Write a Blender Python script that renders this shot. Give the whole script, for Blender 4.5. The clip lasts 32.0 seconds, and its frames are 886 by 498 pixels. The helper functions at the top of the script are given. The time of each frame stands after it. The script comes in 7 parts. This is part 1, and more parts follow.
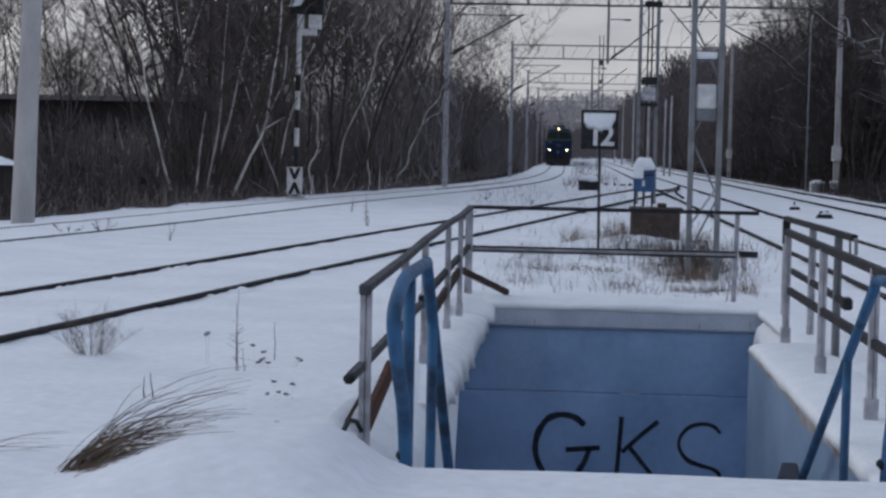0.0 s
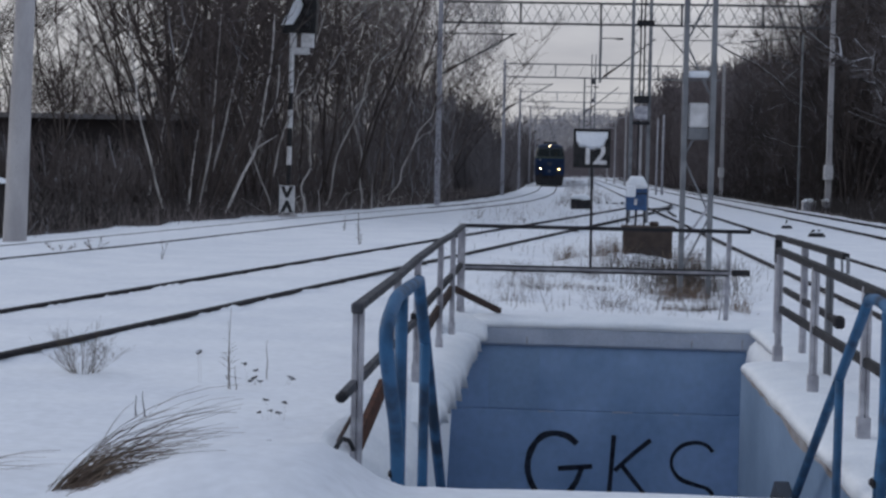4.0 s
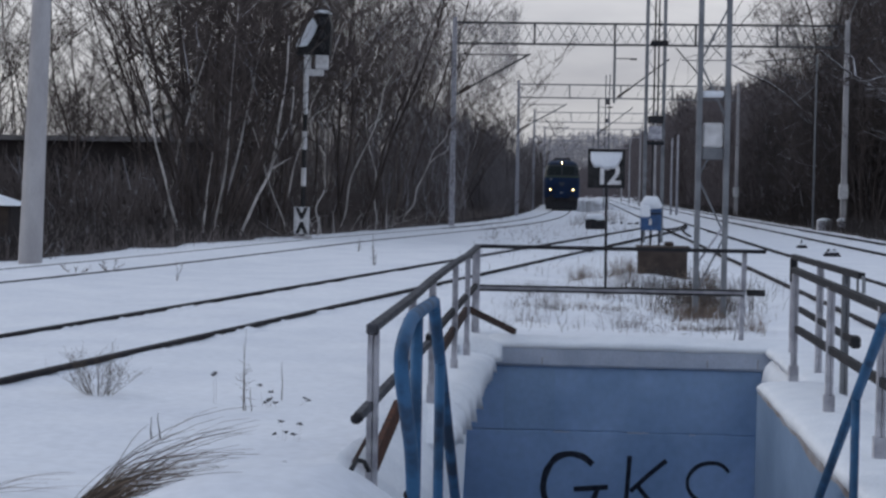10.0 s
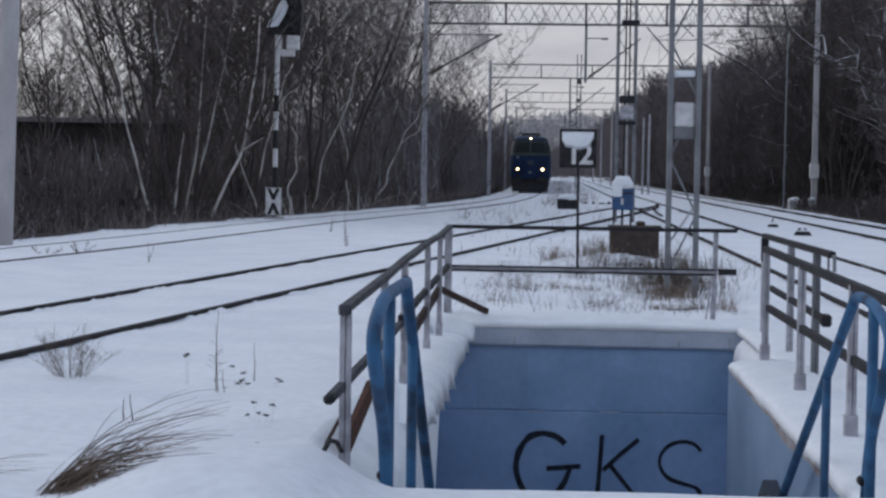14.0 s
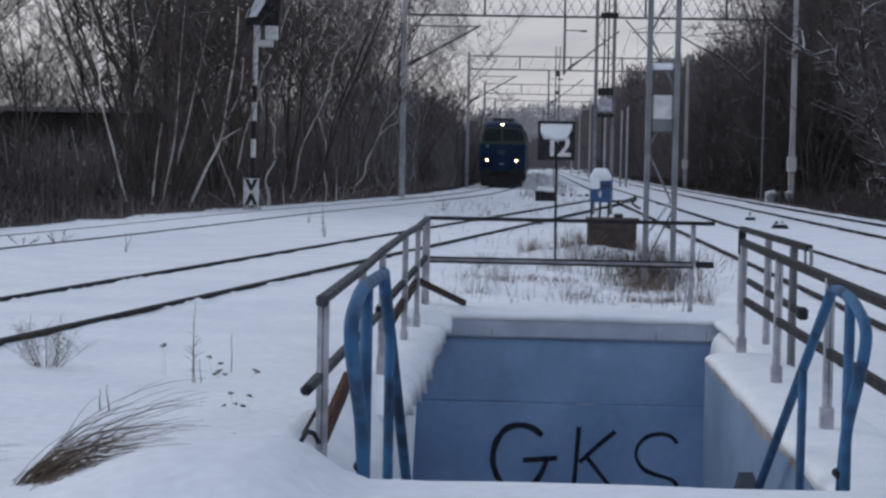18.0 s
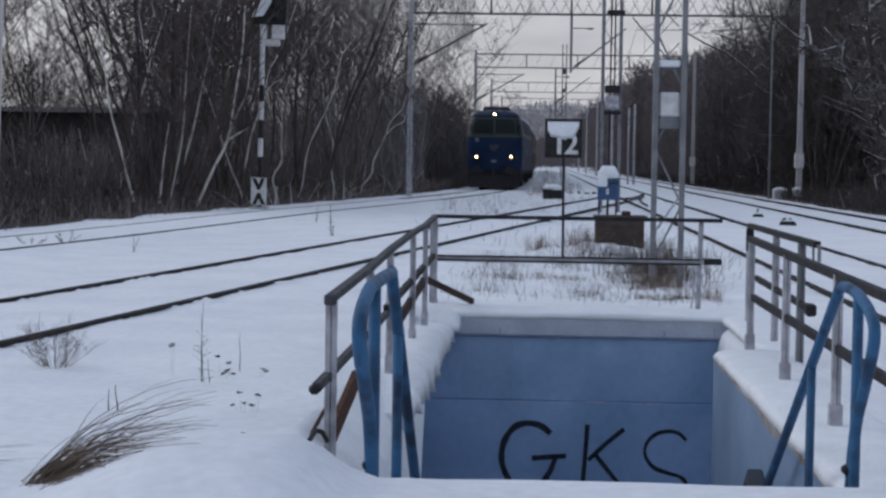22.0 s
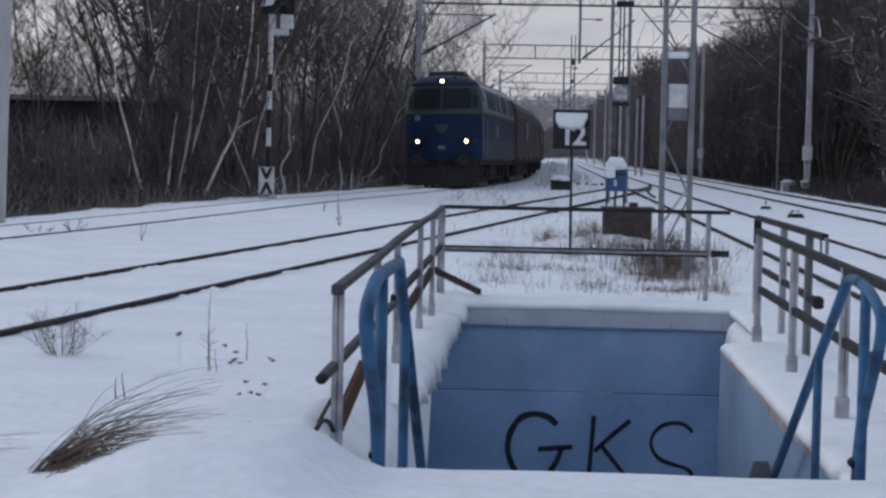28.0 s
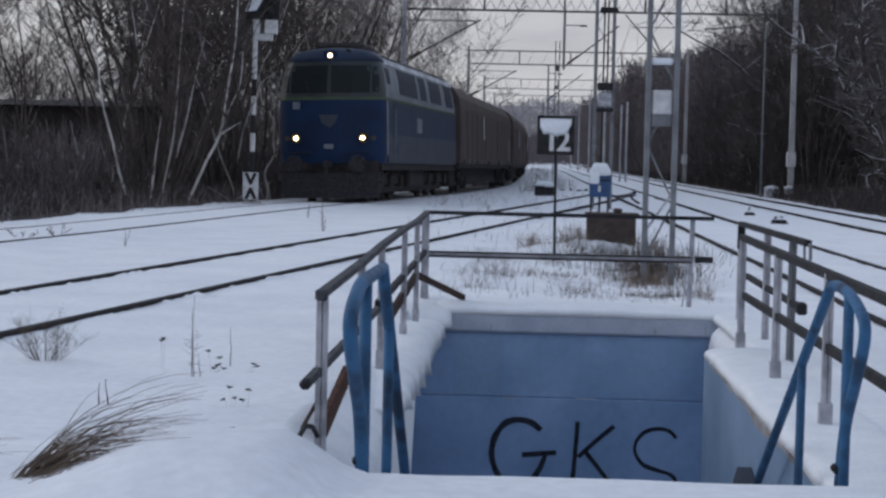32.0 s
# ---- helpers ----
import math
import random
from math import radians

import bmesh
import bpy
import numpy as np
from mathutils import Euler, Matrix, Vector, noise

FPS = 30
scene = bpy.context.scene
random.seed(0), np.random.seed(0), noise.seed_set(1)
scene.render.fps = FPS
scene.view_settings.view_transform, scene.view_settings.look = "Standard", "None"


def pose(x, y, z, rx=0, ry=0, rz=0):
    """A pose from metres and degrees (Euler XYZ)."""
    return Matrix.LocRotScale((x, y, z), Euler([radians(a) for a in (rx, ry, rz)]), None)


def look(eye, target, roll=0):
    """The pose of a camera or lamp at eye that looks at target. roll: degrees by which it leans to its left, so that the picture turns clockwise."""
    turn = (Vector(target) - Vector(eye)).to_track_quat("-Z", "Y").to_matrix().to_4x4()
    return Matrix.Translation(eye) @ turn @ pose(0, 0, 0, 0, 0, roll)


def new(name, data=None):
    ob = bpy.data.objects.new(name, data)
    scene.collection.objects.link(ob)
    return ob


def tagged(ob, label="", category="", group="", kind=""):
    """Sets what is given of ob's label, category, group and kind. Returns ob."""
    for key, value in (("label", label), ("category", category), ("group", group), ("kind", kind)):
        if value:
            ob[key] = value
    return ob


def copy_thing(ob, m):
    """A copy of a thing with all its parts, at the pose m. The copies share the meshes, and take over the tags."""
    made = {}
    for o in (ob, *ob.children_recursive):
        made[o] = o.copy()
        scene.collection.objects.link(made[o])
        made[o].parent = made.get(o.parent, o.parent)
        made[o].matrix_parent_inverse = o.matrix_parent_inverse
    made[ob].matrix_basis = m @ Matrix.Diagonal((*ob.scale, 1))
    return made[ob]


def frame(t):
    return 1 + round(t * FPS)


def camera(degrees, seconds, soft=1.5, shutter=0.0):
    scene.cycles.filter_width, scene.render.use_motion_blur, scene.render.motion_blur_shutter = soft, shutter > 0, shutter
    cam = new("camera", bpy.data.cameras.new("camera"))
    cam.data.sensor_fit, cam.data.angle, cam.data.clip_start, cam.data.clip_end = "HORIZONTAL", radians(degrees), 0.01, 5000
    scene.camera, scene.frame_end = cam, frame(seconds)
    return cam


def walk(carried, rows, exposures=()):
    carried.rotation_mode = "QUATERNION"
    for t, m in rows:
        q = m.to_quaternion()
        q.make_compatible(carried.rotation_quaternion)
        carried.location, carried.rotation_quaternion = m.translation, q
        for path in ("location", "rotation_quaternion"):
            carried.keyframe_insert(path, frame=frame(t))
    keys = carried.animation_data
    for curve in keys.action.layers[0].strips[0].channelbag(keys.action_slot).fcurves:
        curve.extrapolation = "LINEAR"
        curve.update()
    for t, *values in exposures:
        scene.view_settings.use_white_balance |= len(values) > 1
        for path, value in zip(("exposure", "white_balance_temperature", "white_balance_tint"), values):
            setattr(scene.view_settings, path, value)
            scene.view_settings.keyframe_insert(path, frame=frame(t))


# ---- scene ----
cam = camera(27.53, 32.0, soft=2.6)
EYE = (0.0, 0.0, 1.3)
# seconds, yaw, pitch, roll of a camera held in the hand on one spot
ROWS = [
    (0, 4.165, -3.076, 1.190),
    (0.5, 4.443, -2.596, 1.134),
    (1, 4.143, -2.590, 1.311),
    (1.5, 3.905, -2.436, 1.404),
    (2, 3.963, -2.297, 1.414),
    (2.5, 4.084, -2.075, 1.165),
    (3, 4.189, -2.009, 1.234),
    (3.5, 3.971, -2.231, 1.265),
    (5.5, 3.946, -2.761, 1.148),
    (6, 4.167, -2.537, 1.032),
    (6.5, 4.467, -2.468, 0.525),
    (7, 5.050, -2.222, 0.599),
    (7.5, 5.007, -1.909, 0.844),
    (8, 4.717, -1.773, 0.993),
    (8.5, 4.607, -1.534, 1.161),
    (9, 4.629, -1.442, 0.983),
    (9.5, 4.647, -1.470, 0.865),
    (10, 4.413, -1.837, 1.009),
    (10.5, 4.106, -2.164, 1.055),
    (11, 3.933, -2.017, 0.949),
    (11.5, 4.274, -1.818, 0.703),
    (12, 4.003, -2.087, 0.706),
    (12.5, 3.734, -2.272, 0.969),
    (13, 3.330, -2.490, 1.225),
    (13.5, 3.207, -2.441, 1.180),
    (14, 3.520, -2.446, 0.836),
    (14.5, 3.418, -2.424, 0.926),
    (16.5, 3.438, -2.109, 1.095),
    (17, 3.074, -2.451, 1.346),
    (17.5, 2.933, -2.540, 1.353),
    (18, 2.813, -2.704, 1.128),
    (18.5, 2.953, -2.795, 0.914),
    (19, 2.861, -2.830, 0.948),
    (19.5, 2.831, -2.883, 0.906),
    (20, 2.888, -3.017, 0.935),
    (20.5, 3.090, -2.861, 0.706),
    (21, 3.199, -2.815, 0.507),
    (21.5, 3.173, -2.810, 0.710),
    (22, 3.055, -2.760, 0.835),
    (22.5, 3.351, -2.741, 0.595),
    (23, 3.631, -2.284, 0.519),
    (23.5, 3.469, -2.472, 0.929),
    (24, 3.312, -2.589, 1.106),
    (24.5, 3.357, -2.625, 0.937),
    (26.5, 3.134, -2.499, 1.136),
    (27, 3.365, -2.621, 0.838),
    (27.5, 3.212, -2.861, 0.970),
    (28, 3.284, -3.067, 1.150),
    (28.5, 3.006, -3.003, 0.822),
    (29, 2.723, -3.141, 0.866),
    (29.5, 2.750, -3.087, 1.065),
    (30, 2.635, -2.937, 1.344),
    (30.5, 2.732, -2.742, 1.143),
    (31, 2.770, -2.905, 1.120),
    (31.5, 2.753, -2.929, 0.997),
    (32, 2.785, -2.879, 1.254),
]
walk(cam, [(t, pose(*EYE, 90 + p, 0, y) @ pose(0, 0, 0, 0, 0, r)) for t, y, p, r in ROWS], [(0.0, -0.18, 6350, 10), (6.0, -0.15, 6350, 10), (8.5, -0.17, 6350, 10), (10.0, -0.13, 6350, 10), (12.0, -0.04, 6350, 10), (20.0, -0.07, 6350, 10), (32.0, -0.07, 6350, 10)])

# ---- world, sun ----
world = bpy.data.worlds.new("winter_sky")
scene.world = world
world.use_nodes = True
wn, wl = world.node_tree.nodes, world.node_tree.links
wn.clear()
sky = wn.new("ShaderNodeTexSky")
sky.sky_type, sky.sun_disc, sky.sun_elevation, sky.sun_rotation = "NISHITA", False, radians(28), radians(-73)
clear_bg = wn.new("ShaderNodeBackground")
clear_bg.inputs[1].default_value = 0.08
wl.new(sky.outputs[0], clear_bg.inputs[0])
wc = wn.new("ShaderNodeTexCoord")
wmap = wn.new("ShaderNodeMapping")
wmap.inputs["Scale"].default_value = (2.0, 2.0, 7.0)
wl.new(wc.outputs["Generated"], wmap.inputs[0])
wnoise = wn.new("ShaderNodeTexNoise")
wnoise.inputs["Scale"].default_value, wnoise.inputs["Detail"].default_value = 2.6, 6.0
wl.new(wmap.outputs[0], wnoise.inputs["Vector"])
wramp = wn.new("ShaderNodeValToRGB")
wramp.color_ramp.elements[0].position, wramp.color_ramp.elements[0].color = 0.35, (0.70, 0.69, 0.745, 1)
wramp.color_ramp.elements[1].position, wramp.color_ramp.elements[1].color = 0.62, (1.06, 1.04, 1.055, 1)
wl.new(wnoise.outputs[0], wramp.inputs[0])
cloud_bg = wn.new("ShaderNodeBackground")
cloud_bg.inputs[1].default_value = 0.86
wsep = wn.new("ShaderNodeSeparateXYZ")
wl.new(wc.outputs["Generated"], wsep.inputs[0])
wup = wn.new("ShaderNodeMapRange")
wup.inputs[1].default_value, wup.inputs[2].default_value = 0.12, 0.50
wl.new(wsep.outputs[2], wup.inputs[0])
wtint = wn.new("ShaderNodeMix")
wtint.data_type, wtint.blend_type = "RGBA", "MULTIPLY"
wtint.inputs[7].default_value = (0.63, 0.74, 0.90, 1)
wl.new(wup.outputs[0], wtint.inputs[0])
wl.new(wramp.outputs[0], wtint.inputs[6])
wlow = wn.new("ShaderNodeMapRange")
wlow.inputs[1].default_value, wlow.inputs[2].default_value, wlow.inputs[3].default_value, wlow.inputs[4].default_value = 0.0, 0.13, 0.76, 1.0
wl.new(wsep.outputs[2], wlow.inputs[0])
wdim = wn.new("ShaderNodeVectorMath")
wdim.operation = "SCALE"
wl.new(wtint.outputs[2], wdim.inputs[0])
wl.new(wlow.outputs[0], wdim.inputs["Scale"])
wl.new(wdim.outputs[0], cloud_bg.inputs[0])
wmix = wn.new("ShaderNodeMixShader")
wmix.inputs[0].default_value = 0.88
wl.new(clear_bg.outputs[0], wmix.inputs[1])
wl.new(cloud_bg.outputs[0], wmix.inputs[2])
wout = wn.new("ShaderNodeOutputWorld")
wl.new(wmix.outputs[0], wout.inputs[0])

sun = new("sun", bpy.data.lights.new("sun", "SUN"))
sun.data.energy, sun.data.angle, sun.data.color = 0.95, radians(50), (1.0, 0.96, 0.93)
sun.matrix_world = look((-60, 18, 34), (0, 0, 0))


# ---- materials ----
def mat(name, c1, c2=None, rough=0.8, metal=0.0, scale=8.0, fine=90.0, bump=0.15, dist=0.01, spread=(0.35, 0.65), emit=0.0, stretch=(1, 1, 1), rnd=0.0, dusted=0.0):
    """Two tones mixed by a coarse noise, broken by a fine one, with relief from both."""
    m = bpy.data.materials.new(name)
    m.use_nodes = True
    n, l = m.node_tree.nodes, m.node_tree.links
    b = n["Principled BSDF"]
    c2 = c2 or tuple(v * 0.75 for v in c1)
    tc = n.new("ShaderNodeTexCoord")
    mp = n.new("ShaderNodeMapping")
    mp.inputs["Scale"].default_value = stretch
    l.new(tc.outputs["Object"], mp.inputs[0])
    n1, n2 = n.new("ShaderNodeTexNoise"), n.new("ShaderNodeTexNoise")
    for k, (nd, s) in enumerate(((n1, scale), (n2, fine))):
        nd.inputs["Scale"].default_value, nd.inputs["Detail"].default_value = s, 5.0
        l.new(mp.outputs[0], nd.inputs["Vector"])
    r1 = n.new("ShaderNodeMapRange")
    r1.inputs[1].default_value, r1.inputs[2].default_value = spread
    l.new(n1.outputs[0], r1.inputs[0])
    mx = n.new("ShaderNodeMix")
    mx.data_type = "RGBA"
    mx.inputs[6].default_value, mx.inputs[7].default_value = (*c1, 1), (*c2, 1)
    l.new(r1.outputs[0], mx.inputs[0])
    hs = n.new("ShaderNodeHueSaturation")
    vr = n.new("ShaderNodeMapRange")
    vr.inputs[3].default_value, vr.inputs[4].default_value = 0.85, 1.15
    l.new(n2.outputs[0], vr.inputs[0])
    if rnd:
        oi = n.new("ShaderNodeObjectInfo")
        ma = n.new("ShaderNodeMath")
        ma.operation = "MULTIPLY_ADD"
        ma.inputs[1].default_value, ma.inputs[2].default_value = rnd, 1 - rnd / 2
        l.new(oi.outputs["Random"], ma.inputs[0])
        mm = n.new("ShaderNodeMath")
        mm.operation = "MULTIPLY"
        l.new(vr.outputs[0], mm.inputs[0])
        l.new(ma.outputs[0], mm.inputs[1])
        l.new(mm.outputs[0], hs.inputs["Value"])
    else:
        l.new(vr.outputs[0], hs.inputs["Value"])
    if dusted:
        # a share of the separate twigs carries snow or pale bark
        ge, gt = n.new("ShaderNodeNewGeometry"), n.new("ShaderNodeMath")
        gt.operation = "LESS_THAN"
        gt.inputs[1].default_value = dusted
        l.new(ge.outputs["Random Per Island"], gt.inputs[0])
        dm = n.new("ShaderNodeMix")
        dm.data_type = "RGBA"
        dm.inputs[7].default_value = (0.30, 0.30, 0.325, 1)
        l.new(gt.outputs[0], dm.inputs[0])
        l.new(mx.outputs[2], dm.inputs[6])
        l.new(dm.outputs[2], hs.inputs["Color"])
    else:
        l.new(mx.outputs[2], hs.inputs["Color"])
    l.new(hs.outputs[0], b.inputs["Base Color"])
    b.inputs["Roughness"].default_value, b.inputs["Metallic"].default_value = rough, metal
    b.inputs["Specular IOR Level"].default_value = 0.5 if rough < 0.5 else 0.2
    if bump:
        bp = n.new("ShaderNodeBump")
        bp.inputs["Strength"].default_value, bp.inputs["Distance"].default_value = bump, dist
        ad = n.new("ShaderNodeMath")
        l.new(n1.outputs[0], ad.inputs[0])
        l.new(n2.outputs[0], ad.inputs[1])
        l.new(ad.outputs[0], bp.inputs["Height"])
        l.new(bp.outputs[0], b.inputs["Normal"])
    if emit:
        b.inputs["Emission Color"].default_value, b.inputs["Emission Strength"].default_value = (*c1, 1), emit
    return m


def snowy_mat(name, c1, c2, edge=(0.30, 0.62), scale=1.4, rnd=0.0):
    """Bark or twigs with snow lying on what faces up, in patches."""
    m = mat(name, c1, c2, 0.9, scale=3.0, fine=40, bump=0.0, rnd=rnd)
    n, l = m.node_tree.nodes, m.node_tree.links
    ge, sp, tc, nz = n.new("ShaderNodeNewGeometry"), n.new("ShaderNodeSeparateXYZ"), n.new("ShaderNodeTexCoord"), n.new("ShaderNodeTexNoise")
    l.new(ge.outputs["Normal"], sp.inputs[0])
    nz.inputs["Scale"].default_value, nz.inputs["Detail"].default_value = scale, 3.0
    l.new(tc.outputs["Object"], nz.inputs["Vector"])
    ad = n.new("ShaderNodeMath")
    ad.operation = "MULTIPLY_ADD"
    ad.inputs[1].default_value = 1.6
    l.new(nz.outputs[0], ad.inputs[0])
    off = n.new("ShaderNodeMath")
    off.operation = "SUBTRACT"
    off.inputs[1].default_value = 0.8
    l.new(sp.outputs[2], off.inputs[0])
    l.new(off.outputs[0], ad.inputs[2])
    mr = n.new("ShaderNodeMapRange")
    mr.inputs[1].default_value, mr.inputs[2].default_value = edge
    l.new(ad.outputs[0], mr.inputs[0])
    mx = n.new("ShaderNodeMix")
    mx.data_type = "RGBA"
    mx.inputs[7].default_value = (0.50, 0.51, 0.55, 1)
    b = n["Principled BSDF"]
    l.new(b.inputs["Base Color"].links[0].from_socket, mx.inputs[6])
    l.new(mr.outputs[0], mx.inputs[0])
    l.new(mx.outputs[2], b.inputs["Base Color"])
    return m


def glass_mat(name, c, rough=0.05):
    m = bpy.data.materials.new(name)
    m.use_nodes = True
    b = m.node_tree.nodes["Principled BSDF"]
    b.inputs["Base Color"].default_value, b.inputs["Roughness"].default_value = (*c, 1), rough
    b.inputs["Specular IOR Level"].default_value = 0.12
    return m


SNOW = mat("snow", (0.785, 0.808, 0.848), (0.705, 0.732, 0.785), 0.75, scale=1.1, fine=14, bump=0.2, dist=0.03)
CAP = mat("snow_cap", (0.775, 0.805, 0.845), (0.71, 0.745, 0.795), 0.75, scale=5, fine=60, bump=0.3, dist=0.015)
RAIL = mat("rail_steel", (0.017, 0.017, 0.021), (0.030, 0.026, 0.027), 0.9, 0.0, scale=14, fine=120)
GALV = mat("painted_grey_steel", (0.47, 0.47, 0.51), (0.27, 0.27, 0.30), 0.7, 0.0, scale=9, fine=70, bump=0.2)
DARKSTEEL = mat("dark_steel", (0.017, 0.018, 0.022), (0.036, 0.035, 0.038), 0.8, 0.0, scale=11, fine=80)
WORNBAR = mat("worn_dark_paint", (0.078, 0.080, 0.092), (0.034, 0.034, 0.040), 0.75, scale=9, fine=70, bump=0.25)
RUST = mat("rusty_steel", (0.11, 0.045, 0.028), (0.045, 0.025, 0.020), 0.85, 0.1, scale=16, fine=110, bump=0.4)
DARKRUST = mat("dark_rusty_steel", (0.060, 0.034, 0.027), (0.030, 0.021, 0.019), 0.85, 0.1, scale=16, fine=110, bump=0.4)
BLUEPIPE = mat("blue_paint_pipe", (0.036, 0.115, 0.235), (0.016, 0.036, 0.072), 0.58, spread=(0.42, 0.66), scale=6, fine=60, bump=0.15)
BLUEWALL = mat("blue_painted_concrete", (0.355, 0.49, 0.70), (0.25, 0.37, 0.55), 0.8, scale=1.3, fine=14, bump=0.25, dist=0.006)
# east side wall's blue, darker than the end wall's
BLUEWALL2 = mat("side_blue_painted_concrete", (0.205, 0.29, 0.42), (0.130, 0.195, 0.295), 0.8, scale=0.7, fine=22, bump=0.1, dist=0.004)
# slightly darker blue for a patch at the end wall's left
DARKERBLUE = mat("darker_blue_paint", (0.315, 0.445, 0.63), (0.235, 0.345, 0.50), 0.75, scale=1.8, fine=20, bump=0.2, dist=0.005)
WORN = mat("bare_worn_concrete", (0.33, 0.33, 0.345), (0.22, 0.19, 0.18), 0.9, scale=2.4, fine=30, bump=0.3)
COPING = mat("frosted_concrete", (0.50, 0.55, 0.64), (0.40, 0.45, 0.54), 0.85, scale=3.5, fine=45, bump=0.3)
BEAMSTEEL = mat("beam_steel", (0.060, 0.062, 0.068), (0.095, 0.095, 0.10), 0.75, scale=7, fine=70, bump=0.15)
MASTGREY = mat("mast_steel", (0.215, 0.225, 0.24), (0.14, 0.147, 0.16), 0.7, scale=5, fine=60, bump=0.15)
CONC = mat("pole_concrete", (0.46, 0.45, 0.46), (0.34, 0.33, 0.34), 0.85, scale=3, fine=60, bump=0.3, stretch=(1, 1, 0.3))
STEP = mat("step_concrete", (0.25, 0.26, 0.28), (0.18, 0.19, 0.21), 0.85, scale=4, fine=50)
INK = mat("black_spray_paint", (0.016, 0.018, 0.028), (0.04, 0.045, 0.06), 0.7, scale=20, fine=150, bump=0.05)
BARK = mat("dark_bark", (0.053, 0.044, 0.042), (0.099, 0.084, 0.079), 0.9, scale=7, fine=60, bump=0.5, spread=(0.45, 0.75), stretch=(1, 1, 0.4), rnd=0.7)
MIDBARK = mat("grey_bark", (0.145, 0.125, 0.118), (0.064, 0.053, 0.050), 0.9, scale=3.0, fine=60, bump=0.5, spread=(0.4, 0.7), stretch=(1, 1, 0.5), rnd=0.6)
PALEBARK = mat("pale_bark", (0.54, 0.52, 0.51), (0.13, 0.118, 0.115), 0.85, scale=2.6, fine=60, bump=0.4, spread=(0.45, 0.75), stretch=(1, 1, 0.5), rnd=0.4)
TWIG = mat("twig", (0.060, 0.049, 0.047), (0.099, 0.083, 0.079), 0.9, scale=3, fine=30, bump=0.0, rnd=0.5, dusted=0.03)
DARKTWIG = mat("dark_twig", (0.098, 0.083, 0.081), (0.130, 0.112, 0.108), 0.9, scale=0.5, fine=12, bump=0.0, dusted=0.03)
SNOWBARK = snowy_mat("snowy_bark", (0.075, 0.064, 0.060), (0.046, 0.040, 0.038), (0.28, 0.62), 0.8, 0.4)
SNOWTWIG = snowy_mat("snowy_twig", (0.116, 0.099, 0.099), (0.078, 0.067, 0.067), (0.74, 1.20), 0.45)
NEEDLES = snowy_mat("dark_needles", (0.036, 0.040, 0.030), (0.052, 0.050, 0.040), (0.50, 0.85), 1.2)
FROSTTWIG = mat("frosted_twig", (0.112, 0.098, 0.098), (0.155, 0.138, 0.138), 0.9, scale=0.5, fine=12, bump=0.0, dusted=0.20)
BRUSH = mat("undergrowth", (0.046, 0.040, 0.039), (0.062, 0.054, 0.053), 0.95, scale=1.2, fine=12, bump=0.0, dusted=0.02)
DRY = mat("dry_grass", (0.125, 0.10, 0.078), (0.07, 0.055, 0.045), 0.9, scale=6, fine=40, bump=0.0)
STRAW = mat("pale_straw", (0.25, 0.195, 0.155), (0.135, 0.10, 0.08), 0.9, scale=6, fine=40, bump=0.0)
# twigs down the line, lightened by haze put into their colour
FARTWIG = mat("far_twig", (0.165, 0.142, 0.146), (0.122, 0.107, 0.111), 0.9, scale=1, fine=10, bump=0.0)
# pale tone is distance haze put into the wood's colour
HAZEWOOD = mat("hazed_far_wood", (0.42, 0.40, 0.405), (0.36, 0.345, 0.35), 0.9, scale=0.05, fine=3, bump=0.0)
# haze over the far end of the curve, put into this twig colour
HAZETWIG = mat("hazed_curve_twig", (0.155, 0.140, 0.142), (0.115, 0.104, 0.107), 0.9, scale=1, fine=10, bump=0.0)
STALK = mat("dry_stalk", (0.22, 0.19, 0.18), (0.12, 0.10, 0.095), 0.9, scale=6, fine=40, bump=0.0)
LITTER = mat("leaf_litter", (0.068, 0.058, 0.056), (0.50, 0.52, 0.57), 0.95, scale=0.8, fine=7, bump=0.5, dist=0.05, spread=(0.67, 0.75))
BLACK = mat("black_paint", (0.012, 0.012, 0.014), (0.03, 0.03, 0.032), 0.5, scale=9, fine=70, bump=0.1)
WHITE = mat("white_paint", (0.62, 0.62, 0.63), (0.45, 0.45, 0.46), 0.6, scale=9, fine=70, bump=0.1)
BOXBLUE = mat("blue_enamel", (0.022, 0.085, 0.225), (0.014, 0.05, 0.13), 0.45, scale=6, fine=60)
BROWNBOX = mat("brown_paint", (0.082, 0.064, 0.056), (0.055, 0.044, 0.039), 0.8, scale=6, fine=60)
LOCODARK = mat("loco_dark_front", (0.014, 0.022, 0.027), (0.010, 0.016, 0.020), 0.4, scale=1.2, fine=20, bump=0.03)
LOCOBLUE = mat("loco_blue", (0.006, 0.023, 0.070), (0.005, 0.014, 0.042), 0.55, scale=1.1, fine=20, bump=0.05)
LOCOSIDE = mat("loco_dull_blue", (0.026, 0.042, 0.080), (0.020, 0.031, 0.058), 0.5, scale=1.3, fine=20, bump=0.05)
LOCOEDGE = mat("pale_roof_edge", (0.60, 0.62, 0.66), (0.30, 0.31, 0.34), 0.7, scale=2.2, fine=25, bump=0.05)
LOCOPANEL = mat("dark_blue_side_panel", (0.008, 0.016, 0.036), (0.012, 0.022, 0.045), 0.6, scale=1.2, fine=20, bump=0.04)
LOCOGREY = mat("loco_grey", (0.20, 0.22, 0.25), (0.13, 0.145, 0.17), 0.5, scale=1.6, fine=25, bump=0.05)
LOCOLOW = mat("loco_lower_grey", (0.055, 0.064, 0.084), (0.04, 0.047, 0.062), 0.6, scale=1.6, fine=25, bump=0.05)
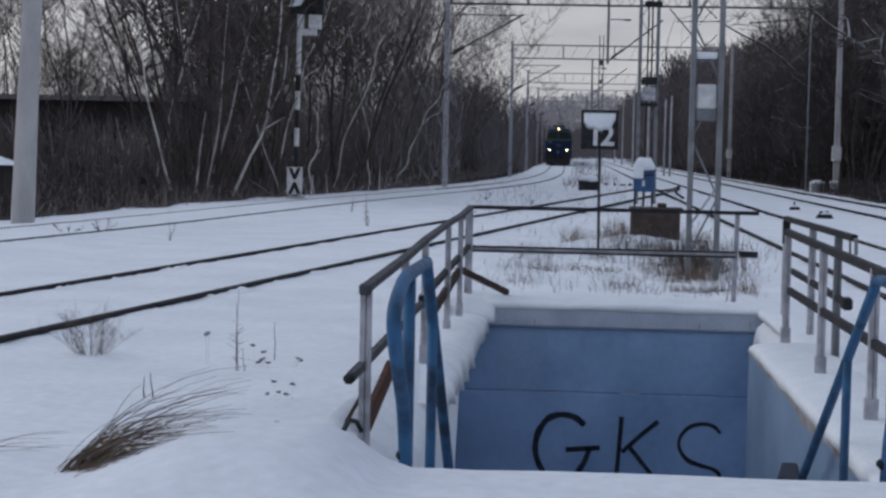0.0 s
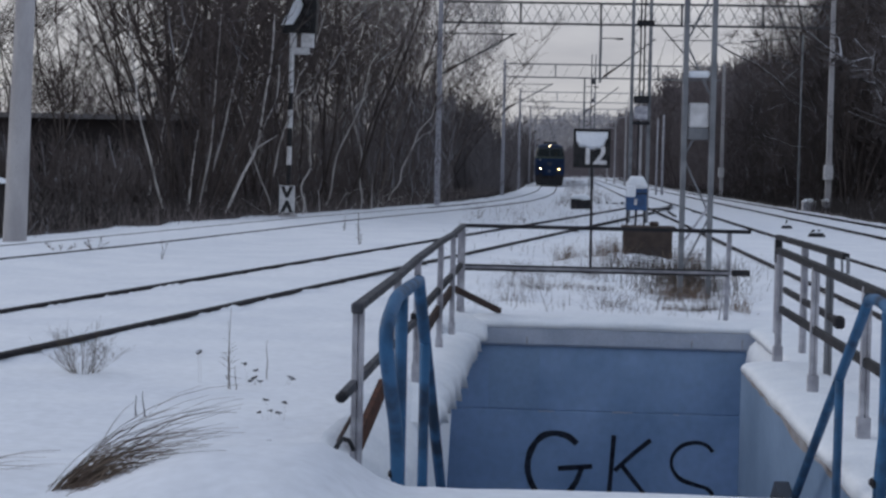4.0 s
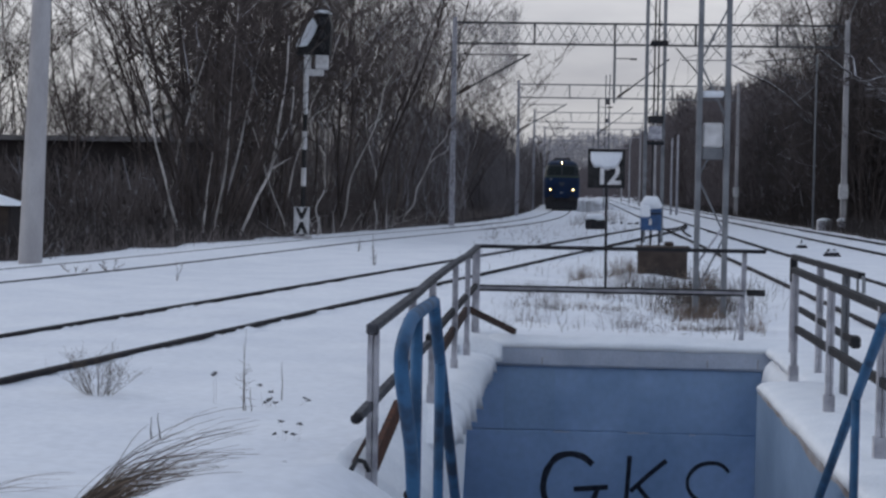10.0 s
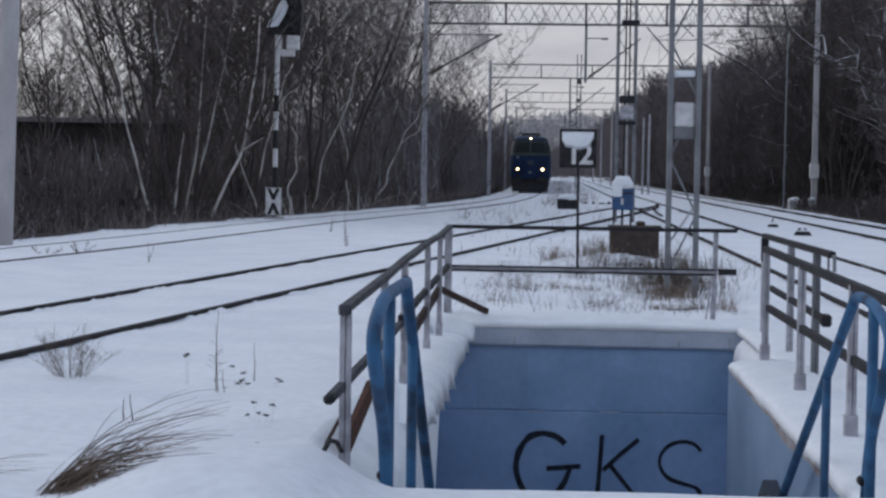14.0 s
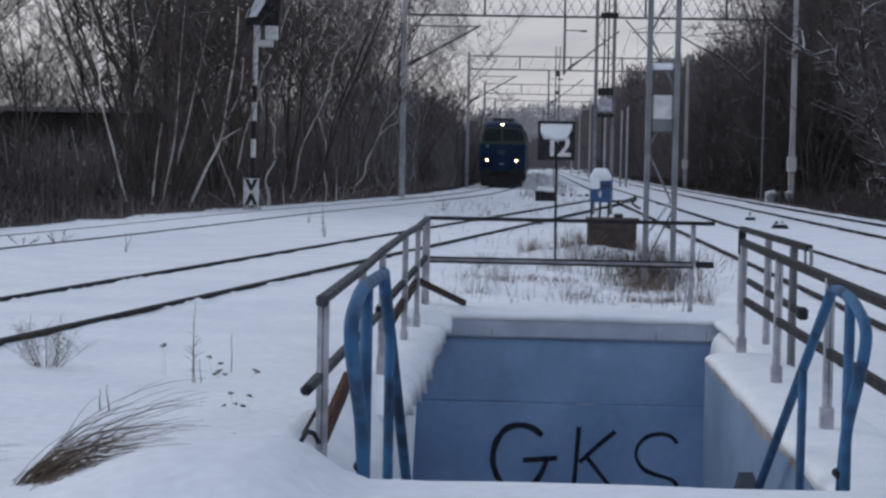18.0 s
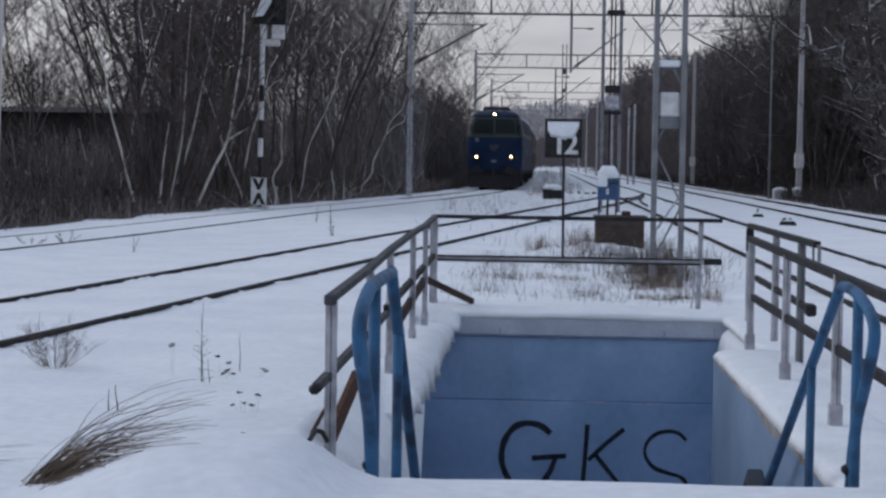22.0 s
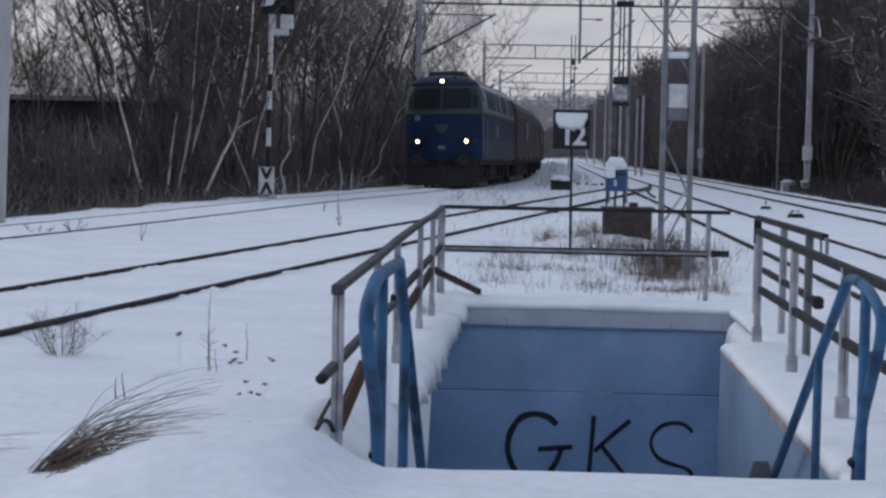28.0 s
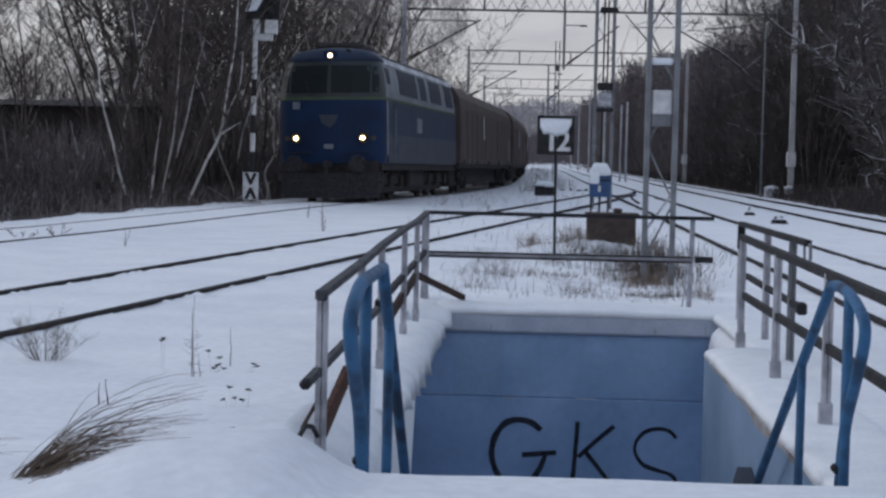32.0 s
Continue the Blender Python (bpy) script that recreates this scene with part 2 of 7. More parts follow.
LIME = mat("lime_stripe", (0.060, 0.090, 0.045), (0.045, 0.066, 0.040), 0.5, scale=4, fine=40, bump=0.0)
ROOFDARK = mat("dark_roof", (0.040, 0.037, 0.040), (0.058, 0.054, 0.056), 0.85, scale=1.5, fine=20)
WAGON = mat("wagon_brown", (0.080, 0.060, 0.054), (0.056, 0.044, 0.041), 0.7, scale=1.1, fine=15, bump=0.15)
UNDER = mat("bogie_grime", (0.024, 0.022, 0.024), (0.042, 0.036, 0.034), 0.85, scale=4, fine=40, bump=0.2)
GLASS = glass_mat("dark_glass", (0.014, 0.019, 0.020), 0.25)
LAMP = mat("headlamp_glow", (1.0, 0.80, 0.45), (1.0, 0.80, 0.45), 0.3, bump=0, emit=28.0)
# glare round the lamps, imitated by a glowing ring added behind each lens
LAMPHALO = mat("lamp_halo_glow", (0.95, 0.62, 0.26), (0.95, 0.62, 0.26), 0.3, bump=0, emit=0.8)
SHEDWALL = mat("dark_shed_wall", (0.042, 0.038, 0.040), (0.056, 0.050, 0.051), 0.9, scale=1.5, fine=18)


# ---- geometry helpers ----
class Geo:
    """Vertices and faces of one mesh."""

    def __init__(self):
        self.v, self.f = [], []

    def add(self, verts, faces):
        k = len(self.v)
        self.v.extend(verts)
        self.f.extend([tuple(i + k for i in fc) for fc in faces])
        return self

    def box(self, x0, y0, z0, x1, y1, z1, c=0.0):
        if c <= 0:
            return self.add([(x0, y0, z0), (x1, y0, z0), (x1, y1, z0), (x0, y1, z0), (x0, y0, z1), (x1, y0, z1), (x1, y1, z1), (x0, y1, z1)],
                            [(0, 3, 2, 1), (4, 5, 6, 7), (0, 1, 5, 4), (1, 2, 6, 5), (2, 3, 7, 6), (3, 0, 4, 7)])
        b = bmesh.new()
        bmesh.ops.create_cube(b, size=1)
        for w in b.verts:
            w.co = (x0 + (w.co.x + 0.5) * (x1 - x0), y0 + (w.co.y + 0.5) * (y1 - y0), z0 + (w.co.z + 0.5) * (z1 - z0))
        bmesh.ops.bevel(b, geom=b.edges[:], offset=c, segments=1, affect="EDGES")
        b.verts.index_update()
        self.add([tuple(w.co) for w in b.verts], [tuple(w.index for w in fc.verts) for fc in b.faces])
        b.free()
        return self

    def tube(self, pts, r, n=8, r2=None, caps=True):
        """A tube along points, its radius going from r to r2."""
        r2 = r if r2 is None else r2
        pts = [Vector(p) for p in pts]
        m, k = len(pts), len(self.v)
        for i, p in enumerate(pts):
            d = (pts[min(i + 1, m - 1)] - pts[max(i - 1, 0)]).normalized()
            if i == 0:
                a = d.cross(Vector((0, 0, 1)) if abs(d.z) < 0.9 else Vector((1, 0, 0))).normalized()
            else:
                a = (a - d * a.dot(d)).normalized()
            b = d.cross(a)
            rr = r + (r2 - r) * i / (m - 1)
            for j in range(n):
                w = 2 * math.pi * (j + 0.5) / n
                self.v.append(tuple(p + a * (rr * math.cos(w)) + b * (rr * math.sin(w))))
        for i in range(m - 1):
            for j in range(n):
                a0, a1 = k + i * n + j, k + i * n + (j + 1) % n
                self.f.append((a0, a1, a1 + n, a0 + n))
        if caps:
            self.f.append(tuple(k + j for j in range(n))[::-1])
            self.f.append(tuple(k + (m - 1) * n + j for j in range(n)))
        return self

    def loft(self, rings, closed=True, caps=True):
        """A skin over rings of equally many points."""
        k, n = len(self.v), len(rings[0])
        for r in rings:
            self.v.extend([tuple(p) for p in r])
        for i in range(len(rings) - 1):
            for j in range(n if closed else n - 1):
                a0, a1 = k + i * n + j, k + i * n + (j + 1) % n
                self.f.append((a0, a1, a1 + n, a0 + n))
        if caps:
            self.f.append(tuple(k + j for j in range(n))[::-1])
            self.f.append(tuple(k + (len(rings) - 1) * n + j for j in range(n)))
        return self

    def extrude(self, outline, p0, p1):
        """An outline of (across, z) swept from p0 to p1 on the level."""
        d = Vector((p1[0] - p0[0], p1[1] - p0[1], 0)).normalized()
        s = Vector((d.y, -d.x, 0))
        rings = [[Vector(p) + s * a + Vector((0, 0, z)) for a, z in outline] for p in (p0, p1)]
        return self.loft(rings)


def mesh_of(name, g, material, smooth=False):
    me = bpy.data.meshes.new(name)
    me.from_pydata(g.v, [], g.f)
    me.materials.append(material)
    if smooth:
        me.polygons.foreach_set("use_smooth", [True] * len(me.polygons))
    me.update()
    return me


def part(name, g, material, parent, label="", smooth=False):
    """One mesh object under a thing or a part."""
    ob = new(name, mesh_of(name, g, material, smooth))
    ob.parent = parent
    return tagged(ob, label)


def smooth_path(pts, n=4):
    """Points of a curve that runs smoothly through the given ones."""
    p = [Vector(q) for q in pts]
    out = []
    for i in range(len(p) - 1):
        a, b, c, d = p[max(i - 1, 0)], p[i], p[i + 1], p[min(i + 2, len(p) - 1)]
        for k in range(n):
            t = k / n
            out.append(0.5 * ((2 * b) + (c - a) * t + (2 * a - 5 * b + 4 * c - d) * t * t + (3 * b - a - 3 * c + d) * t ** 3))
    return out + [p[-1]]


def thing(name, label, category, group="", at=None, kind=""):
    ob = new(name)
    if at is not None:
        ob.matrix_basis = at
    return tagged(ob, label, category, group, kind)


def single(name, g, material, label, category="", group="", kind="", smooth=False, at=None):
    ob = new(name, mesh_of(name, g, material, smooth))
    if at is not None:
        ob.matrix_basis = at
    return tagged(ob, label, category, group, kind)


def smoothstep(a, b, x):
    t = min(1.0, max(0.0, (x - a) / (b - a)))
    return t * t * (3 - 2 * t)


def bump2(x, y, cx, cy, sx, sy):
    return math.exp(-((x - cx) / sx) ** 2 - ((y - cy) / sy) ** 2)


# ---- tracks: their middle lines ----
HEAD = 0.05  # top of the rail heads
MAIN = [(-60, -19.5), (-20, -13.6), (0, -11.0), (14, -9.2), (22.7, -8.05), (29, -7.32), (41, -6.28), (49, -5.56), (63, -4.38), (76, -3.48), (91, -2.72), (110, -2.13), (138, -1.86),
        (165, -1.90), (200, -2.05), (300, -2.3), (600, -3.0)]


def main_x(y):
    """x of the curved track's middle at y, smooth through MAIN."""
    ys = [p[0] for p in MAIN]
    i = max(0, min(len(MAIN) - 2, sum(1 for v in ys if v <= y) - 1))
    y0, x0 = MAIN[i]
    y1, x1 = MAIN[i + 1]
    ym, xm = MAIN[max(i - 1, 0)]
    yp, xp = MAIN[min(i + 2, len(MAIN) - 1)]
    m0, m1 = (x1 - xm) / (y1 - ym), (xp - x0) / (yp - y0)
    h = y1 - y0
    t = (y - y0) / h
    return (2 * t ** 3 - 3 * t * t + 1) * x0 + (t ** 3 - 2 * t * t + t) * h * m0 + (3 * t * t - 2 * t ** 3) * x1 + (t ** 3 - t * t) * h * m1


def branch_x(y):
    return -3.97 + 0.1315 * (y - 15) - 0.00004 * (y - 15) ** 2


def straight_x(y):
    return 3.68 + 0.003 * (y - 25)


def outer_x(y):
    return 7.62 + 0.004 * (y - 40)


def dip(y):
    """How far the curved track sinks below the level at y."""
    return float(np.interp(y, (0, 45, 62, 75, 90, 110, 150, 170, 192, 600), (0, 0, -0.07, -0.12, -0.18, -0.21, -0.23, -0.18, -0.03, 0)))


TRACKS = (("curved", main_x, -20, 420), ("branch", branch_x, -12, 73), ("straight", straight_x, -12, 420), ("outer", outer_x, -12, 420))
HALF = 0.7525


def ground_z(x, y):
    """Height of the snow."""
    v = Vector((x, y, 0))
    z = -0.015 + 0.03 * noise.noise(v * 0.35) + 0.012 * noise.noise(v * 1.7 + Vector((7, 3, 0)))
    if y < 40:
        z += 0.006 * noise.noise(v * 6.0)
    # beds of the tracks
    for _, fx, y0, y1 in TRACKS:
        if y0 - 3 < y < y1:
            d = abs(x - fx(y))
            if d < 2.2:
                w = 1 - smoothstep(0.9, 2.0, d)
                deep = 0.018 + 0.012 * (1 - smoothstep(34, 60, y)) if fx is main_x else 0.018 * (1 - smoothstep(24, 40, y))
                if d < HALF:
                    flat = 0.004 + deep + 0.012 * noise.noise(Vector((x * 1.5, y * 0.9, 4))) + (0.012 * noise.noise(Vector((x * 1.2, y * 2.6, 14))) if y < 40 else 0)
                else:
                    flat = -0.004 + deep + 0.026 * noise.noise(Vector((x * 0.8, y * 1.1, 9))) + (0.014 * noise.noise(Vector((x * 1.2, y * 3.1, 19))) if y < 40 else 0) - (0.0 if fx is main_x else 0.018 * smoothstep(20, 40, y))
                z = z * (1 - w) + flat * w
    # the drift at the head of the stairs, and the bank beside it
    if 2 < y < 9:
        z += 0.20 * smoothstep(3.0, 5.4, y) * (1 - smoothstep(6.3, 8.4, y)) * (1 - smoothstep(3.0, 6.0, abs(x)))
        z += 0.16 * (1 - smoothstep(-0.86, -0.56, x)) * smoothstep(-1.75, -1.15, x) * smoothstep(4.9, 5.8, y) * (1 - smoothstep(6.1, 7.3, y))
    if 24 < y < 29:
        z += 0.17 * bump2(x, y, 1.0, 26.4, 0.9, 0.5)
    if 16 < y < 27 and abs(x) < 2.2:
        z += (0.05 * noise.noise(v * 2.3 + Vector((0, 0, 5))) + 0.035 * noise.noise(v * 5.5 + Vector((0, 0, 8)))) * smoothstep(16.4, 17.6, y)
    # forest floor
    left = main_x(y) - 2.3 - x
    if left > 0:
        z += 0.25 * smoothstep(0, 5, left) + 0.10 * noise.noise(v * 0.8) * smoothstep(0, 2, left)
    right = x - outer_x(y) - 2.0
    if right > 0:
        z += 0.5 * smoothstep(0, 6, right) + 0.10 * noise.noise(v * 0.8) * smoothstep(0, 2, right)
    if y > 45:
        z += dip(y) * (1 - smoothstep(2.2, 4.6, x - main_x(y)))
    return z


# ---- the ground: one sheet with the stairwell cut out ----
WX0, WX1, WY0, WY1 = -1.05, 1.66, 6.3, 15.9


def build_ground():
    xs = sorted(set(np.round(np.concatenate([[-2500, -1500, -900, -500, -300, -180, -120, -80, -60, -45], np.arange(-36, -12, 1.2), np.arange(-12, -6, 0.4), np.arange(-6, -2.4, 0.16),
                    np.arange(-2.4, WX0, 0.1), np.arange(WX0, WX1, 0.1), [WX1], np.arange(WX1 + 0.1, 4.6, 0.14), np.arange(4.6, 10, 0.3), np.arange(10, 36, 1.2),
                    [36, 45, 60, 80, 120, 180, 300, 500, 900, 1500, 2500]]), 3)))
    ys = sorted(set(np.round(np.concatenate([[-2000, -900, -400, -200, -100, -60, -40, -30, -24, -18], np.arange(-14, 4, 1.0), np.arange(4, WY0, 0.1), np.arange(WY0, WY1, 0.1), [WY1],
                    np.arange(WY1 + 0.1, 26, 0.14), np.arange(26, 50, 0.4), np.arange(50, 120, 1.2), np.arange(120, 240, 5), [250, 280, 320, 380, 450, 560, 700, 900, 1300, 2000, 3200]]), 3)))
    g = Geo()
    n = len(xs)
    for y in ys:
        for x in xs:
            g.v.append((x, y, ground_z(x, y) if abs(x) < 60 and y < 700 else 0.2))
    for j in range(len(ys) - 1):
        cy = (ys[j] + ys[j + 1]) / 2
        for i in range(n - 1):
            cx = (xs[i] + xs[i + 1]) / 2
            if WX0 < cx < WX1 and WY0 < cy < WY1:
                continue
            a = j * n + i
            g.f.append((a, a + 1, a + 1 + n, a + n))
    return single("ground", g, SNOW, "open ground under fresh uneven snow", "ground", kind="structure", smooth=True)


build_ground()

# ---- rails ----
RAILFORM = [(-0.062, -0.15), (0.062, -0.15), (0.062, -0.135), (0.012, -0.12), (0.010, -0.045), (0.035, -0.035), (0.036, -0.006), (0.028, 0.0), (-0.028, 0.0), (-0.036, -0.006), (-0.035, -0.035),
            (-0.010, -0.045), (-0.012, -0.12), (-0.062, -0.135)]


def build_track(name, fx, y0, y1, label):
    t = thing("railway_track", label, "railway track", "railway tracks", kind="structure")
    for side in (-HALF, HALF):
        rings, y = [], y0
        while y <= y1 + 1e-6:
            s = (fx(y + 0.5) - fx(y - 0.5))
            d = Vector((s, 1, 0)).normalized()
            across = Vector((d.y, -d.x, 0))
            c = Vector((fx(y), y, HEAD + (dip(y) if fx is main_x else 0.0))) + across * side
            rings.append([c + across * a + Vector((0, 0, z)) for a, z in RAILFORM])
            y += 1.0 if y < 60 else 5.0
        part("rail", Geo().loft(rings), RAIL, t)
    return t


for nm, fx, y0, y1 in TRACKS:
    build_track(nm, fx, y0, y1, {"curved": "curving railway track with dark rails sunk in snow", "branch": "diverging siding with dark rails half buried in snow",
                                 "straight": "straight railway track with dark rails in snow", "outer": "outermost straight railway track beside the woods"}[nm])

def rail_snow(fx, side, y0, y1, step, bare, seed, label):
    """Lumps of snow banked against the side of a rail; bare: how much of the head stays free."""
    rings, n = [], int((y1 - y0) / step)
    for i in range(n + 1):
        y = y0 + (y1 - y0) * i / n
        base = HEAD + (dip(y) if fx is main_x else 0.0)
        f = 0.5 + (0.9 * noise.noise(Vector((y * 1.1, seed, 0))) + 0.7 * noise.noise(Vector((y * 4.6, seed, 3))) + 0.35 * noise.noise(Vector((y * 11.0, seed, 6)))) * (1 - 0.85 * smoothstep(16, 26, y))
        top = base - bare * (1.0 + 0.45 * (1 - smoothstep(11, 16, y))) * (1.0 - 0.9 * min(1.0, max(0.0, f)))
        x = fx(y) + side
        w = 0.16 + 0.08 * noise.noise(Vector((y * 2.0, seed, 9)))
        rings.append([(x + 0.02, y, base - 0.13), (x + 0.037, y, top - 0.01), (x + 0.055, y, top), (x + 0.10, y, top - 0.012), (x + 0.10 + w * 0.6, y, min(top - 0.02, ground_z(x + 0.10 + w * 0.6, y) + 0.012)), (x + 0.14 + w, y, ground_z(x + 0.14 + w, y) - 0.03), (x + 0.14, y, base - 0.13)])
    single("rail_snow", Geo().loft(rings), SNOW, label, "snow", kind="stuff", smooth=True)


for k, (fx, side, y0, y1, step, bare) in enumerate(((branch_x, -HALF, 8, 40, 0.05, 0.062), (branch_x, HALF, 8, 40, 0.05, 0.066), (main_x, -HALF, 16, 64, 0.08, 0.007), (main_x, HALF, 16, 64, 0.08, 0.024))):
    rail_snow(fx, side, y0, y1, step, bare, 80 + k, "lumpy snow banked against a rail")

blade = thing("switch_blade", "dark curved switch rail lying in snow", "switch rail", kind="structure")
part("rail", Geo().tube(smooth_path([(2.9, 66.5, 0.03), (3.35, 67.5, 0.05), (3.9, 72.0, 0.05), (4.35, 77.5, 0.05), (4.1, 72.5, 0.05), (3.5, 64.0, 0.05), (3.3, 56.0, 0.04)]), 0.035, 6), RAIL, blade)

# ---- stairwell ----
Z_COP = -0.205


def ribbon(g, pts, width, y, depth=0.004):
    """A painted stroke on the wall at y: points of (x, z)."""
    n = len(pts)
    ring = []
    for i, (x, z) in enumerate(pts):
        ax, az = pts[min(i + 1, n - 1)][0] - pts[max(i - 1, 0)][0], pts[min(i + 1, n - 1)][1] - pts[max(i - 1, 0)][1]
        k = math.hypot(ax, az) or 1
        w = width * (0.85 + 0.25 * noise.noise(Vector((x * 9, z * 9, 1)))) / 2
        ox, oz = -az / k * w, ax / k * w
        ring.append([(x - ox, y - depth, z - oz), (x + ox, y - depth, z + oz), (x + ox, y, z + oz), (x - ox, y, z - oz)])
    g.loft(ring)


def arc(cx, cz, rx, rz, a0, a1, n=14):
    return [(cx + rx * math.cos(radians(a0 + (a1 - a0) * i / n)), cz + rz * math.sin(radians(a0 + (a1 - a0) * i / n))) for i in range(n + 1)]


def build_stairwell():
    YB = 15.7
    wall = thing("wall_north", "blue painted concrete end wall of a stairwell with black letters", "wall", kind="structure")
    part("upper_panel", Geo().box(-1.05, YB, -0.762, 1.9, YB + 0.4, Z_COP - 0.004, 0.004), BLUEWALL, wall)
    part("lower_panel", Geo().box(-1.05, YB - 0.012, -3.4, 1.9, YB + 0.4, -0.767, 0.008), BLUEWALL, wall)
    part("coping", Geo().box(-0.76, YB - 0.05, Z_COP, 1.66, YB + 0.42, -0.03, 0.02), COPING, wall, "concrete coping rimed with frost")
    for xx, hh in ((-0.33, 0.06), (1.09, 0.07), (1.52, 0.08)):
        part("coping_joint", Geo().box(xx - 0.006, YB - 0.053, Z_COP + 0.02, xx + 0.006, YB - 0.04, Z_COP + 0.02 + hh), GALV, wall)
    YL = YB - 0.012
    part("darker_patch", Geo().box(-0.655, YB - 0.003, -0.755, -0.215, YB + 0.02, -0.225), DARKERBLUE, wall, "slightly darker blue patch at the wall's left")
    for x0, x1, zz in ((-0.22, -0.08, -0.772), (0.42, 0.60, -0.765), (0.95, 1.0, -0.77)):
        frost = Geo()
        ribbon(frost, [(x0 + (x1 - x0) * i / 9, zz + 0.012 * noise.noise(Vector((x0 + i * 0.7, 3, 1)))) for i in range(10)], 0.014, YL, 0.006)
        part("frost_line", frost, COPING, wall, "thin rime on the joint")
    g = Geo()
    ribbon(g, [(v.x, v.y) for v in smooth_path([(0.125, -1.05, 0), (0.04, -0.985, 0), (-0.08, -0.963, 0), (-0.19, -1.0, 0), (-0.27, -1.11, 0), (-0.30, -1.25, 0), (-0.275, -1.38, 0), (-0.205, -1.49, 0), (-0.07, -1.56, 0), (0.06, -1.52, 0)])], 0.062, YL)
    ribbon(g, [(-0.035, -1.27), (0.11, -1.257), (0.262, -1.243)], 0.056, YL)
    ribbon(g, [(0.175, -1.25), (0.13, -1.375), (0.065, -1.48)], 0.058, YL)
    part("letter_g", g, INK, wall, "black sprayed letter G")
    g = Geo()
    ribbon(g, [(0.443, -0.965), (0.436, -1.1), (0.425, -1.28), (0.41, -1.50)], 0.048, YL)
    ribbon(g, [(0.76, -0.997), (0.61, -1.125), (0.455, -1.275)], 0.050, YL)
    ribbon(g, [(0.515, -1.225), (0.607, -1.337), (0.72, -1.475)], 0.046, YL)
    part("letter_k", g, INK, wall, "black sprayed letter K")
    g = Geo()
    ribbon(g, [(v.x, v.y) for v in smooth_path([(1.30, -1.085, 0), (1.236, -1.025, 0), (1.138, -1.008, 0), (1.03, -1.04, 0), (0.955, -1.126, 0), (0.95, -1.23, 0), (1.023, -1.327, 0), (1.147, -1.373, 0), (1.255, -1.405, 0), (1.30, -1.46, 0), (1.26, -1.54, 0)])], 0.042, YL)
    part("letter_s", g, INK, wall, "black sprayed letter S")
    left = thing("wall_west", "blue painted stairwell side wall under drifted snow", "wall", kind="structure")
    part("panel", Geo().box(-1.35, 11.2, -3.4, -1.0, YB, -0.16, 0.012), BLUEWALL, left)
    part("lower_part", Geo().box(-1.05, 6.3, -3.4, -0.74, 11.2, -0.62, 0.012), WORN, left, "bare worn concrete below the drift")
    right = thing("wall_east", "blue painted stairwell side wall with worn edge", "wall", kind="structure")
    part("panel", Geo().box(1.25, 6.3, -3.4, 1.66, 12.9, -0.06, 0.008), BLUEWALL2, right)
    worn = Geo()
    worn.loft([[(1.247, y, -0.061), (1.252, y, -0.061), (1.252, y, zz), (1.247, y, zz)] for y, zz in
               ((6.6 + 0.1 * i, -0.078 - 0.035 * abs(noise.noise(Vector((i * 0.23, 3, 1)))) - 0.09 * max(0.0, noise.noise(Vector((i * 0.08, 7, 2))))) for i in range(63))])
    part("worn_edge", worn, WORN, right, "chipped edge of bare concrete")
    part("far_part", Geo().box(1.64, 12.9, -3.4, 1.95, YB + 0.4, -0.03, 0.012), BLUEWALL, right)
    part("corner_block", Geo().box(-1.10, YB + 0.002, -0.6, -0.765, YB + 0.50, -0.03, 0.012), BLUEWALL, left)
    stairs = thing("stairs", "concrete stairs going down, covered with trodden snow", "stairs", kind="structure")
    for i in range(19):
        y = 6.35 + 0.34 * i
        part("step", Geo().box(-0.8, y, -3.4, 1.25, y + 0.342, -0.10 - 0.175 * i, 0.012), STEP, stairs)
    tread = Geo()
    for i in range(19):
        y = 6.35 + 0.34 * i
        tread.box(-0.78, y + 0.02, -0.099 - 0.175 * i, 1.23, y + 0.33, -0.04 - 0.175 * i, 0.02)
    single("step_snow", tread, CAP, "snow lying on the stair treads", "snow", kind="stuff")
    single("landing", Geo().box(-0.8, 12.9, -3.5, 1.66, YB, -3.2), STEP, "concrete landing at the foot of the stairs", kind="structure")
    single("wall_south", Geo().box(-1.05, 6.0, -3.4, 1.66, 6.35, -0.12), STEP, "concrete wall under the head of the stairs", kind="structure")


